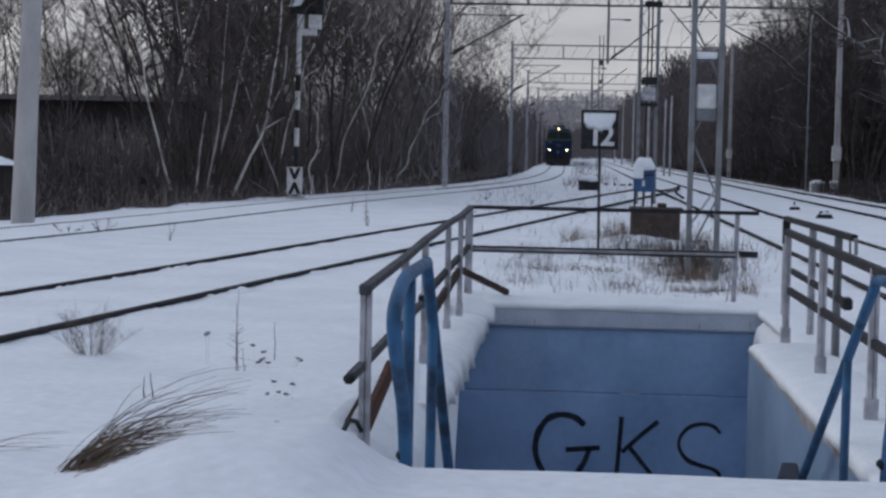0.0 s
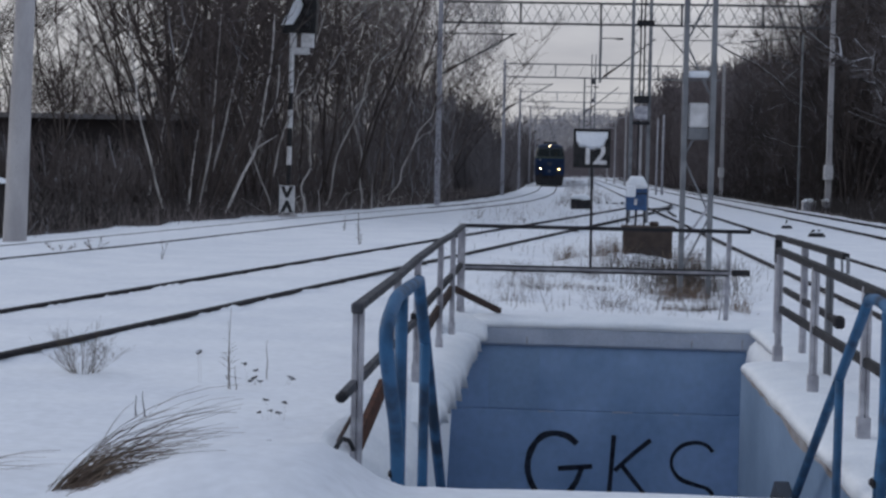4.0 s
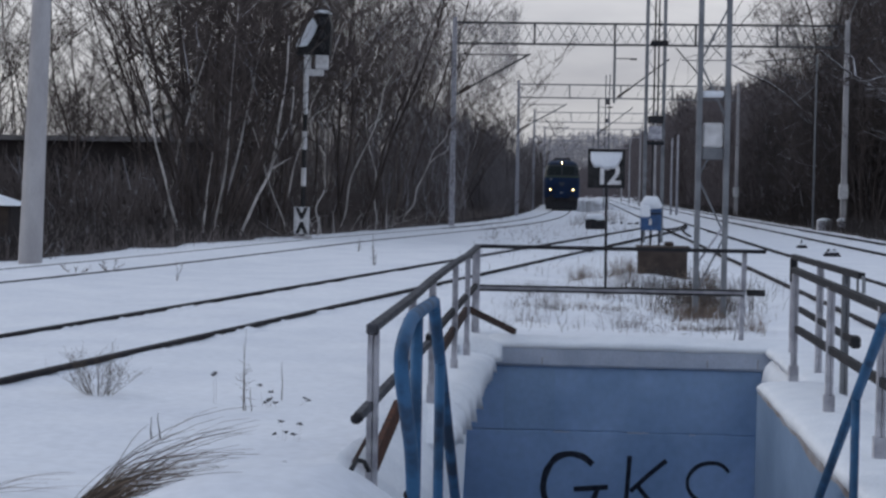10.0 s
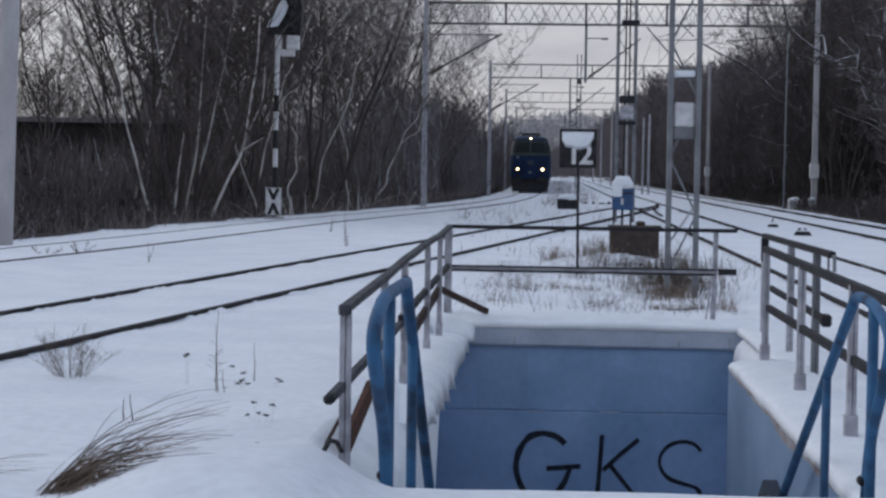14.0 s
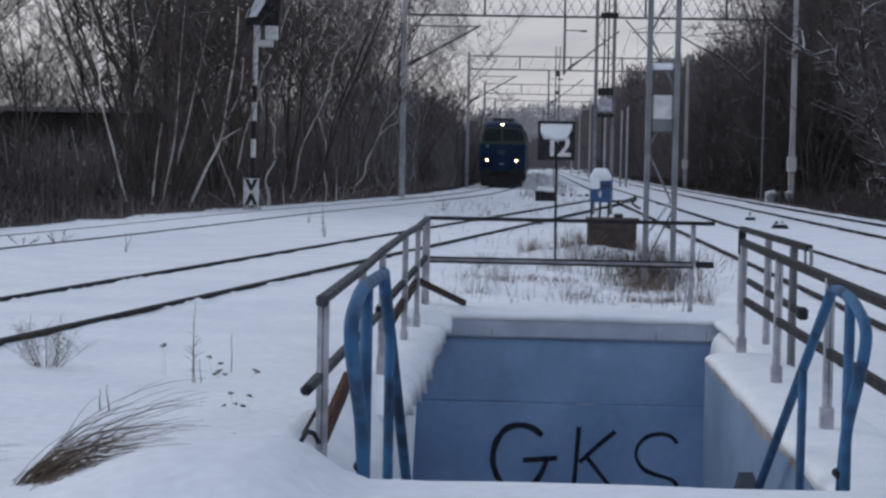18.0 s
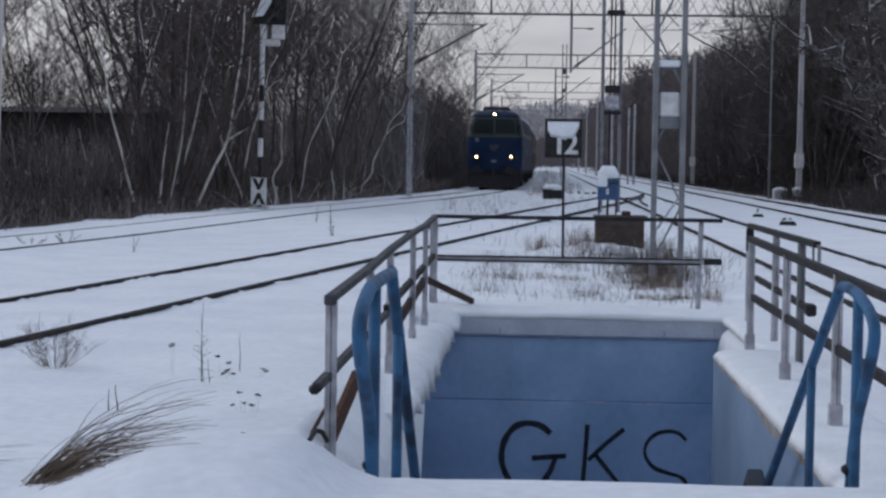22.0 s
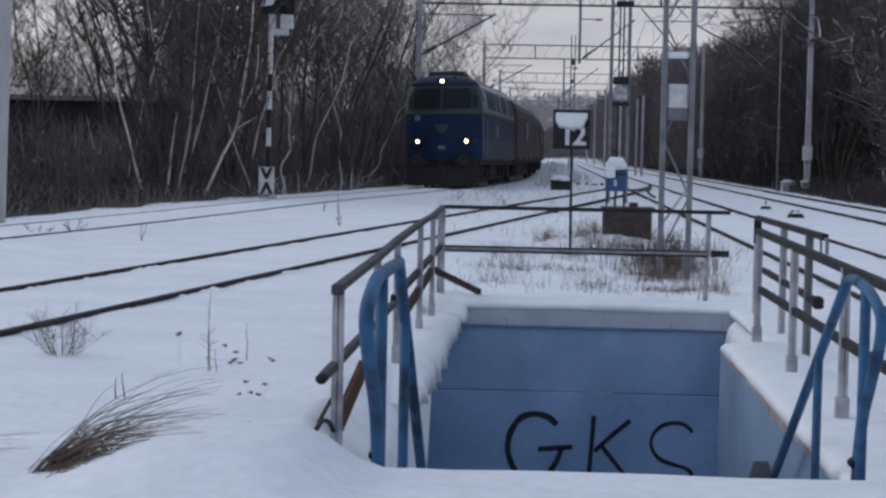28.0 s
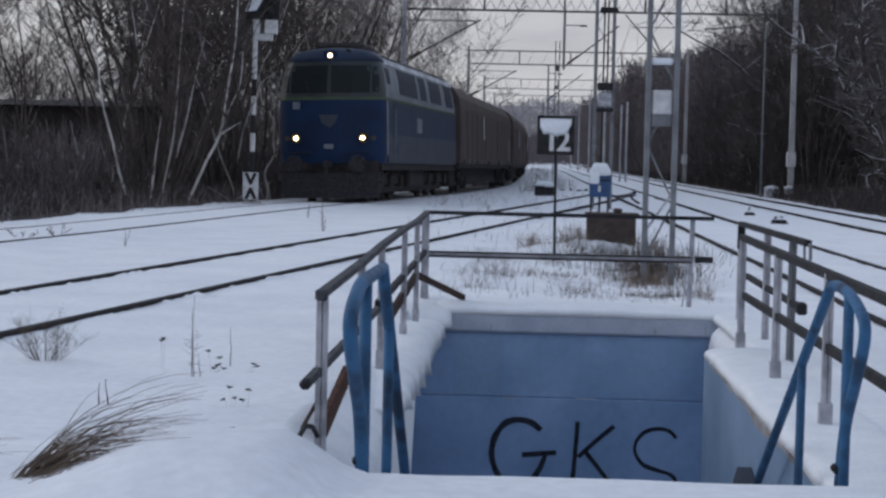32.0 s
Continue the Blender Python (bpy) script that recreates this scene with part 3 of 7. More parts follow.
def cap_strip(y0, y1, x0, x1, z, h, along="y", seed=0, sag=0.05, over=0.03, step=0.08, ends=3.0, rag=0.0):
    """A rounded ridge of snow on a wall top, uneven along its length."""
    rings, n = [], int((y1 - y0) / step)
    for i in range(n + 1):
        s = y0 + (y1 - y0) * i / n
        e = min(1.0, 0.25 + min(i, n - i) / ends)
        hh = h * (0.85 + 0.35 * noise.noise(Vector((s * 0.9, seed, 0)))) * e
        ov = over * (1 + 1.2 * noise.noise(Vector((s * 1.7, seed, 5)))) * e
        prof = []
        for k in range(13):
            u = k / 12
            a = math.pi * u
            px = (x0 + x1) / 2 - math.cos(a) * ((x1 - x0) / 2 + ov)
            pz = z + hh * (math.sin(a) ** 0.45) * (1 + 0.12 * noise.noise(Vector((u * 3, s * 2.2, seed))))
            prof.append((px, pz))
        prof[0], prof[-1] = (prof[0][0], z - sag * (0.5 + noise.noise(Vector((s * 2.5, seed, 8))) * 0.8)), (prof[-1][0], z - sag * 0.5)
        if rag:
            tear = rag * (noise.noise(Vector((s * 5.5, seed, 11))) + 0.7 * noise.noise(Vector((s * 14, seed, 12))))
            for k, f in ((12, 1.0), (11, 0.8), (10, 0.4)):
                prof[k] = (prof[k][0] + tear * 0.5 * f, prof[k][1] - abs(tear) * f)
        rings.append([((px, s, pz) if along == "y" else (s, px, pz)) for px, pz in prof])
    return Geo().loft(rings)


def build_caps():
    single("wall_snow_cap", cap_strip(-0.95, 2.05, 15.648, 16.42, -0.042, 0.082, "x", 1, 0.014, 0.004), CAP, "rounded snow lying on the end wall coping", "snow", "snow on walls", smooth=True)
    single("wall_snow_cap", cap_strip(10.2, 16.4, -1.36, -0.735, -0.17, 0.18, "y", 2, 0.07, 0.014, 0.03, 70.0, 0.075), CAP, "ragged snow overhanging the side wall", "snow", "snow on walls", smooth=True)
    single("wall_snow_cap", cap_strip(15.35, 16.9, -1.38, -0.67, -0.13, 0.20, "y", 6, 0.03, 0.003), CAP, "snow rounded over the corner of the stairwell", "snow", "snow on walls", smooth=True)
    single("wall_snow_cap", cap_strip(6.35, 12.98, 1.255, 1.78, -0.06, 0.10, "y", 3, 0.016, 0.008), CAP, "thick rounded snow along the side wall", "snow", "snow on walls", smooth=True)
    single("wall_snow_cap", cap_strip(12.8, 16.5, 1.58, 2.2, -0.045, 0.075, "y", 4, 0.02, 0.0), CAP, "thin snow on the recessed side wall", "snow", "snow on walls", smooth=True)
    single("wall_snow_cap", cap_strip(12.9, 15.72, 1.55, 1.95, -0.36, 0.36, "y", 9, 0.05, 0.004), CAP, "snow filling the recess beside the end wall", "snow", "snow on walls", smooth=True)
    # snow slumped against the stairs' open side
    g, nx, ny = Geo(), 14, 60
    for j in range(ny + 1):
        y = 6.25 + 5.6 * j / ny
        for i in range(nx + 1):
            u = i / nx
            x = -1.14 + (0.36 + 0.03 * smoothstep(9.5, 11.5, y)) * u + 0.03 * noise.noise(Vector((y * 2, u * 2, 3))) + 0.045 * u * noise.noise(Vector((y * 7, 4, 3)))
            z = 0.02 + 0.16 * (1 - smoothstep(6.3, 8.0, y)) - 0.26 * u ** 1.6 + 0.03 * noise.noise(Vector((x * 4, y * 2, 6)))
            g.v.append((x, y, z))
    for j in range(ny):
        for i in range(nx):
            a = j * (nx + 1) + i
            g.f.append((a, a + 1, a + nx + 2, a + nx + 1))
    m = nx + 1
    base = len(g.v)
    for j in range(ny + 1):
        x, y, z = g.v[j * m + nx]
        g.v.append((x - 0.05 + 0.03 * noise.noise(Vector((y * 5, 0, 2))), y, -1.6))
    for j in range(ny):
        a, b = j * m + nx, base + j
        g.f.append((a, b, b + 1, a + m))
    single("snow_drift", g, CAP, "snow drift slumped beside the stairs", "snow", smooth=True)
    single("ground_snow_edge", cap_strip(-1.0, 1.72, 6.05, 6.5, 0.086, 0.105, "x", 7, 0.2, 0.02), CAP, "rounded lip of snow at the head of the stairs", "snow", smooth=True)


build_stairwell()
build_caps()


# ---- railings ----
def sq(g, x, y, z0, z1, h=0.021, lean=0.0):
    """A square upright; thin ones are rolled channels, open towards the stairs' head."""
    if h < 0.026:
        w, d = h * 0.22, h * 0.35
        ring = ((-h, -h), (-w * 0.4, -h), (-w * 0.4, -h + d), (w * 1.3, -h + d), (w * 1.3, -h), (h, -h), (h, h), (-h, h))
        g.loft([[(x + a, y + b, z0) for a, b in ring], [(x + a + lean, y + b, z1) for a, b in ring]])
        return g
    g.loft([[(x - h, y - h, z0), (x + h, y - h, z0), (x + h, y + h, z0), (x - h, y + h, z0)], [(x - h + lean, y - h, z1), (x + h + lean, y - h, z1), (x + h + lean, y + h, z1), (x - h + lean, y + h, z1)]])
    return g


def bar(p0, p1, w=0.025, h=0.025):
    g = Geo()
    p0, p1 = Vector(p0), Vector(p1)
    d = (p1 - p0).normalized()
    s = d.cross(Vector((0, 0, 1))).normalized()
    u = s.cross(d)
    g.loft([[p + s * a * w + u * b * h for a, b in ((-1, -1), (1, -1), (1, 1), (-1, 1))] for p in (p0, p1)])
    return g


def build_railings():
    r = thing("stair_railing", "weathered grey steel railing beside the stairwell with a dark top bar", "railing", "stair railings")
    tops = [(8.17, 0.675), (10.05, 0.705), (11.4, 0.74), (13.45, 0.77), (14.9, 0.775), (16.3, 0.808)]
    for y, z in tops:
        part("post", sq(Geo(), -0.94, y, -0.25, z - 0.02, 0.021 if y > 9 else 0.025), GALV, r)
        if y > 11:
            part("sleeve", sq(Geo(), -0.94, y, -0.25, 0.065 + 0.02 * math.sin(5 * y), 0.0265), GALV, r)
    for (ya, za), (yb, zb) in zip(tops, tops[1:]):
        part("top_bar", bar((-0.94, ya - 0.03, za), (-0.94, yb, zb), 0.022, 0.017), WORNBAR, r)
    part("end_cap", Geo().box(-0.968, 8.10, 0.645, -0.912, 8.16, 0.695, 0.008), WORNBAR, r)
    part("lower_bar", bar((-0.955, 7.76, 0.315), (-0.955, 11.9, 0.345), 0.016, 0.020), WORNBAR, r)
    part("lower_bar", bar((-0.955, 11.3, 0.37), (-0.955, 16.3, 0.45), 0.018, 0.022), DARKSTEEL, r)
    part("broken_bar", bar((-0.955, 12.1, 0.20), (-0.955, 15.2, 0.32), 0.014, 0.040), DARKRUST, r, "bent rusty flat bar")
    part("bar_end", Geo().box(-0.980, 7.68, 0.292, -0.930, 7.77, 0.338, 0.014), DARKSTEEL, r)
    part("broken_bar", bar((-0.952, 8.42, 0.03), (-0.948, 9.35, 0.155), 0.014, 0.055), RUST, r, "broken rusty flat bar")
    part("broken_bar", bar((-0.985, 7.85, 0.10), (-0.965, 8.6, 0.20), 0.006, 0.008), DARKRUST, r, "thin rusty rod")
    part("broken_bar", Geo().tube([(-0.965, 7.62, 0.105), (-0.96, 7.78, 0.125), (-0.955, 8.0, 0.085), (-0.95, 8.2, 0.0)], 0.011, 6), DARKSTEEL, r, "bent dark rod sticking out of the snow")
    part("brace", bar((-0.962, 15.2, 0.315), (-0.60, 16.3, 0.045), 0.02, 0.024), DARKRUST, r, "fallen rusty bar")
    f = thing("stair_railing", "dark steel railing across the end of the stairwell", "railing", "stair railings")
    part("top_bar", bar((-0.96, 16.32, 0.808), (1.635, 16.32, 0.808), 0.020, 0.017), DARKSTEEL, f)
    lb = part("lower_bar", bar((-0.94, 16.32, 0.435), (1.44, 16.32, 0.435), 0.018, 0.016), GALV, f)
    for z, t in ((0.413, 0.009), (0.454, 0.007)):
        part("flange", bar((-0.94, 16.312, z), (1.44, 16.312, z), 0.021, t), DARKSTEEL, lb, "dark worn flange")
    part("lower_bar_end", bar((1.475, 16.33, 0.438), (1.635, 16.33, 0.436), 0.024, 0.028), DARKSTEEL, f)
    part("post", sq(Geo(), -0.97, 16.36, -0.2, 0.79), GALV, f)
    part("post", sq(Geo(), 1.43, 16.36, -0.2, 0.79, 0.021, 0.02), GALV, f)
    part("brace", bar((1.37, 16.4, -0.05), (1.43, 16.4, 0.42), 0.006, 0.006), GALV, f)
    e = thing("stair_railing", "grey steel railing standing in sleeves on the stairwell wall", "railing", "stair railings")
    for y in (12.72, 10.9, 9.03, 7.2):
        part("post", sq(Geo(), 1.482, y, 0.04, 0.77, 0.0225), GALV, e)
        part("sleeve", sq(Geo(), 1.482, y, -0.08, 0.125, 0.032), GALV, e)
    part("top_bar", bar((1.482, 12.80, 0.79), (1.482, 6.0, 0.742), 0.022, 0.021), DARKSTEEL, e)
    part("lower_bar", bar((1.485, 12.60, 0.392), (1.485, 6.0, 0.405), 0.016, 0.023), DARKSTEEL, e)
    o = thing("stair_railing", "short dark steel railing on the snow behind the stairwell", "railing", "stair railings")
    for y in (15.1, 13.42, 12.12):
        part("post", sq(Geo(), 1.742, y, -0.2, 0.79, 0.0245), GALV if y > 13 else MASTGREY, o)
    part("post_sleeve", sq(Geo(), 1.742, 15.1, 0.60, 0.79, 0.029), DARKSTEEL, o)
    part("top_bar", bar((1.742, 15.14, 0.808), (1.742, 11.45, 0.814), 0.021, 0.020), DARKSTEEL, o)
    part("lower_bar", bar((1.742, 14.66, 0.405), (1.742, 11.72, 0.388), 0.018, 0.020), DARKSTEEL, o)
    part("bar_hook", Geo().tube([(1.745, 11.47, 0.81), (1.75, 11.42, 0.80), (1.75, 11.41, 0.71)], 0.012, 6), MASTGREY, o)
    part("bar_link", Geo().tube([(1.742, 11.62, 0.80), (1.742, 11.60, 0.70)], 0.008, 6), MASTGREY, o)
    part("bar_end", Geo().box(1.71, 11.62, 0.345, 1.775, 11.74, 0.425, 0.014), DARKSTEEL, o)


def build_handrail(x, tip, foot, k, slope, posts, r, label):
    """A pipe that rises from its foot, bends out to its tip, turns back over the top and leads down the stairs."""
    h = thing("handrail", label, "handrail", "stair handrails")
    down = lambda y: 0.825 - slope * (y - k)
    f = foot - tip
    pts = [(x, foot + 0.02, -0.08), (x, foot, 0.15), (x, tip + 0.80 * f, 0.36), (x, tip + 0.47 * f, 0.50), (x, tip + 0.12 * f, 0.64), (x, tip, 0.73), (x, tip + 0.06, 0.782), (x, tip + 0.24, 0.826), (x, tip + 0.46, 0.848),
           (x, k - 0.10, 0.847), (x, k, 0.825), (x, k + 0.10, down(k + 0.10)), (x, k + 1.5, down(k + 1.5)), (x, k + 4.4, down(k + 4.4))]
    part("rail_pipe", Geo().tube(smooth_path(pts), r, 12), BLUEPIPE, h, smooth=True)
    part("post", Geo().tube([(x, posts[0], -0.2), (x, posts[0], 0.845)], r * 0.92, 12), BLUEPIPE, h, smooth=True)
    for p in posts[1:]:
        part("post", Geo().tube([(x, p + 0.02, down(p) - 1.3), (x, p, down(p))], r * 0.88, 12), BLUEPIPE, h, smooth=True)
    part("bracket", Geo().box(x - 0.10, k + 2.15, down(k + 2.3) - 0.02, x + 0.02, k + 2.4, down(k + 2.3) + 0.10, 0.03), DARKSTEEL, h)
    part("foot_clamp", Geo().box(x - 0.034, foot - 0.03, 0.17, x + 0.024, foot + 0.026, 0.205, 0.010), DARKSTEEL, h)
    return h


build_railings()
build_handrail(-0.60, 6.03, 6.56, 7.36, 0.70, (6.60, 7.72, 9.3), 0.0255, "blue painted pipe handrail with a looped end, worn paint")
right_rail = build_handrail(1.16, 6.29, 6.69, 7.05, 0.555, (6.62, 7.70, 9.4), 0.0215, "blue painted pipe handrail leading down the stairs, worn paint")
part("wall_bracket", Geo().loft([[(x, y, z) for y, z in ((10.3, -0.54), (10.0, -0.37), (9.7, -0.43), (9.3, -0.42), (9.3, -0.66), (10.3, -0.80))] for x in (1.17, 1.245)]), LOCOLOW, right_rail, "dark slate bracket on the wall")


# ---- things on the island between the tracks ----
def build_sign():
    s = thing("speed_sign", "black square sign on a thin post, half covered by blown snow", "sign", at=pose(0.287, 23.6, 0, 0, 0, 0))
    part("post", Geo().tube([(0.022, 0, -0.3), (0.005, 0, 1.5)], 0.019, 8), DARKSTEEL, s, smooth=True)
    part("board", Geo().box(-0.232, -0.02, 1.385, 0.232, 0.0, 1.87, 0.008), BLACK, s)
    for x0, z0, x1, z1 in ((-0.24, 1.855, 0.24, 1.88), (-0.24, 1.375, 0.24, 1.395), (-0.24, 1.395, -0.214, 1.855), (0.214, 1.395, 0.24, 1.855)):
        part("frame", Geo().box(x0, -0.034, z0, x1, 0.012, z1, 0.004), BLACK, s)
    for k, (txt, x) in enumerate((("1", -0.145), ("2", 0.012))):
        cu = bpy.data.curves.new("digit", "FONT")
        cu.body, cu.size, cu.extrude, cu.offset = txt, 0.37, 0.002, 0.009
        tmp = bpy.data.objects.new("tmp", cu)
        me = bpy.data.meshes.new_from_object(tmp)
        bpy.data.objects.remove(tmp)
        me.materials.clear()
        me.materials.append(WHITE)
        d = new("digit", me)
        d.parent = s
        d.matrix_basis = pose(x, -0.024, 1.43, 90, 0, 0)
    rings = []
    for i in range(19):
        u = i / 18
        x = -0.207 + 0.41 * u
        zb = 1.625 + 0.03 * noise.noise(Vector((u * 5, 2, 0))) + 0.035 * (abs(u - 0.5) * 2) ** 2 + (0.10 * smoothstep(0.86, 1, u)) + 0.06 * smoothstep(0.12, 0, u)
        rings.append([(x, -0.022, zb), (x, -0.06, zb + 0.05), (x, -0.06, 1.80), (x, -0.024, 1.845), (x, -0.021, 1.845)])
    snow = single("sign_snow", Geo().loft(rings), CAP, "wind-packed snow stuck to a sign face", "snow", smooth=True, at=pose(0.287, 23.6, 0))


def build_boxes():
    b = thing("trackside_cabinet", "small blue metal cabinet on legs capped with snow", "cabinet", at=pose(1.74, 47, 0))
    part("body", Geo().box(-0.26, -0.2, 0.38, 0.27, 0.25, 0.98, 0.015), BOXBLUE, b)
    part("door", Geo().box(-0.0, -0.215, 0.42, 0.24, -0.2, 0.80, 0.004), BOXBLUE, b)
    part("plate", Geo().box(-0.05, -0.222, 0.52, 0.02, -0.2, 0.68, 0.004), WHITE, b, "small pale plate")
    part("visor", Geo().box(0.0, -0.26, 0.80, 0.28, -0.2, 0.83, 0.006), BLACK, b)
    for x in (-0.22, 0.0, 0.22):
        part("leg", Geo().box(x - 0.025, -0.03, -0.2, x + 0.025, 0.03, 0.38), DARKSTEEL, b)
    single("cabinet_snow", cap_strip(1.47, 2.02, 46.78, 47.28, 0.98, 0.36, "x", 12, 0.05, 0.0, 0.05), CAP, "tall block of snow on a cabinet", "snow", smooth=True)
    single("cabinet_snow", Geo().box(1.47, 46.73, 0.72, 1.72, 46.795, 1.02, 0.03), CAP, "snow stuck to a cabinet front", "snow")
    p = thing("point_machine", "low dark point machine under a snow cap", "point machine", at=pose(0.45, 67.8, 0))
    part("body", Geo().box(-0.36, -0.3, -0.1, 0.36, 0.3, 0.30, 0.03), DARKSTEEL, p)
    part("lid", Geo().box(-0.39, -0.33, 0.30, 0.39, 0.33, 0.36, 0.02), DARKSTEEL, p)
    single("machine_snow", cap_strip(0.08, 0.82, 67.48, 68.12, 0.36, 0.2, "x", 14, 0.06, 0.02, 0.06), CAP, "snow cap on a point machine", "snow", smooth=True)
    rod = thing("point_rod", "dark point rods poking out of the snow", "point rod", at=pose(1.75, 80, 0))
    for x, w, h in ((-0.42, 0.14, 0.10), (-0.05, 0.10, 0.14), (0.30, 0.26, 0.08), (0.62, 0.16, 0.12)):
        part("crank", Geo().box(x - w / 2, -0.1, -0.3, x + w / 2, 0.1, h - 0.04, 0.03), DARKSTEEL, rod)
    c = thing("cable_box", "brown wooden cable box standing in dry grass", "cable box", at=pose(1.2, 27.3, 0))
    part("body", Geo().box(-0.37, -0.2, -0.1, 0.36, 0.25, 0.50, 0.015), BROWNBOX, c)
    for k in range(4):
        part("plank", Geo().box(-0.36, -0.214, 0.0 + 0.122 * k, 0.35, -0.2, 0.119 + 0.122 * k, 0.004), BROWNBOX, c)
    part("lid", Geo().box(-0.40, -0.25, 0.50, 0.40, 0.28, 0.535, 0.01), BROWNBOX, c)
    part("lid_knob", Geo().box(0.02, -0.05, 0.535, 0.16, 0.08, 0.60, 0.02), BROWNBOX, c)
    for k, (x, y, r) in enumerate(((5.69, 47.6, 0.11), (5.58, 41.1, 0.15))):
        q = thing("track_fitting", "low dark lineside fitting capped with snow", "track fitting", "track fittings", at=pose(x, y, 0))
        part("body", Geo().box(-r, -0.12, -0.1, r, 0.14, r * 0.55, 0.02), DARKSTEEL, q)
        part("flange", Geo().box(-r * 1.25, -0.08, -0.1, r * 1.25, 0.1, r * 0.22, 0.02), DARKSTEEL, q)
        if k == 0:
            part("lever", Geo().tube([(-0.02, 0, 0.05), (-0.01, 0, 0.20)], 0.025, 8, 0.018), DARKSTEEL, q)
        else:
            for bx in (-0.09, 0.03):
                part("cover", Geo().tube([(bx, -0.06, 0.05), (bx + 0.01, -0.06, 0.15)], 0.055, 8, 0.035), DARKSTEEL, q)
        single("fitting_snow", cap_strip(x - r * 0.8, x + r * 0.8, y - 0.11, y + 0.13, r * 0.55, 0.07, "x", 40 + k, 0.01, 0.0, 0.04), CAP, "snow on a lineside fitting", "snow", smooth=True)


def lattice_mast(name, x, y, legs, top, leg_w, pitch, label, mat_leg=MASTGREY):
    m = thing(name, label, "lattice mast", "masts", at=pose(x, y, 0))
    part("leg", Geo().box(-legs / 2 - leg_w, -0.05, -0.3, -legs / 2 + leg_w, 0.05, top), mat_leg, m)
    part("leg", Geo().box(legs / 2 - leg_w, -0.05, -0.3, legs / 2 + leg_w, 0.05, top), mat_leg, m)
    z, s = 0.25, 1
    while z + pitch < top:
        part("lacing_bar", bar((-s * legs / 2, 0.0, z), (s * legs / 2, 0.0, z + pitch), 0.008, 0.010), mat_leg, m)
        z += pitch
        s = -s
    return m


build_sign()
build_boxes()
near_mast = lattice_mast("lattice_mast", 1.378, 19.7, 0.30, 9.5, 0.028, 0.62, "tall grey steel lattice mast with boards between its legs")
part("white_board", Geo().box(-0.112, -0.028, 1.82, 0.112, 0.028, 2.085, 0.02), WHITE, near_mast, "white board with rounded corners")
part("tan_board", Geo().box(-0.112, -0.02, 1.69, 0.112, 0.02, 1.815, 0.006), MASTGREY, near_mast)
part("stay", bar((-0.15, -0.03, 0.55), (0.15, -0.03, 1.0), 0.01, 0.012), GALV, near_mast)
single("board_snow", Geo().box(1.25, 19.66, 2.36, 1.49, 19.76, 2.43, 0.02), CAP, "snow on top of a board", "snow")
far_mast = lattice_mast("lattice_mast", 1.90, 50.0, 0.48, 11.0, 0.046, 0.8, "slender steel lattice mast carrying catenary arms")
part("clamp", Geo().box(-0.14, -0.12, 5.37, 0.34, 0.12, 5.52, 0.02), DARKSTEEL, far_mast)
part("equipment_box", Geo().box(-0.17, -0.16, 2.80, 0.20, 0.12, 3.18, 0.03), GALV, far_mast, "pale equipment box between the legs")
part("shelf", Geo().box(-0.20, -0.18, 2.66, 0.26, 0.14, 2.76, 0.01), DARKSTEEL, far_mast)
part("shelf", Geo().box(-0.18, -0.16, 3.26, 0.24, 0.14, 3.46, 0.02), DARKSTEEL, far_mast)
part("cable", Geo().tube([(0.08, -0.12, 3.4), (0.06, -0.1, 11.0)], 0.022, 6), DARKSTEEL, far_mast)
distant_mast = lattice_mast("lattice_mast", 2.0, 165.0, 0.36, 12.1, 0.045, 0.7, "distant grey lattice mast with small boards")
part("board", Geo().box(-0.2, -0.08, 9.4, 0.2, 0.08, 9.9, 0.02), BEAMSTEEL, distant_mast)
part("board", Geo().box(-0.2, -0.08, 7.8, 0.2, 0.08, 8.1, 0.02), BEAMSTEEL, distant_mast)
part("ladder_rail", Geo().tube([(-0.04, -0.1, 0), (-0.02, -0.1, 10.5)], 0.022, 6), DARKSTEEL, far_mast)


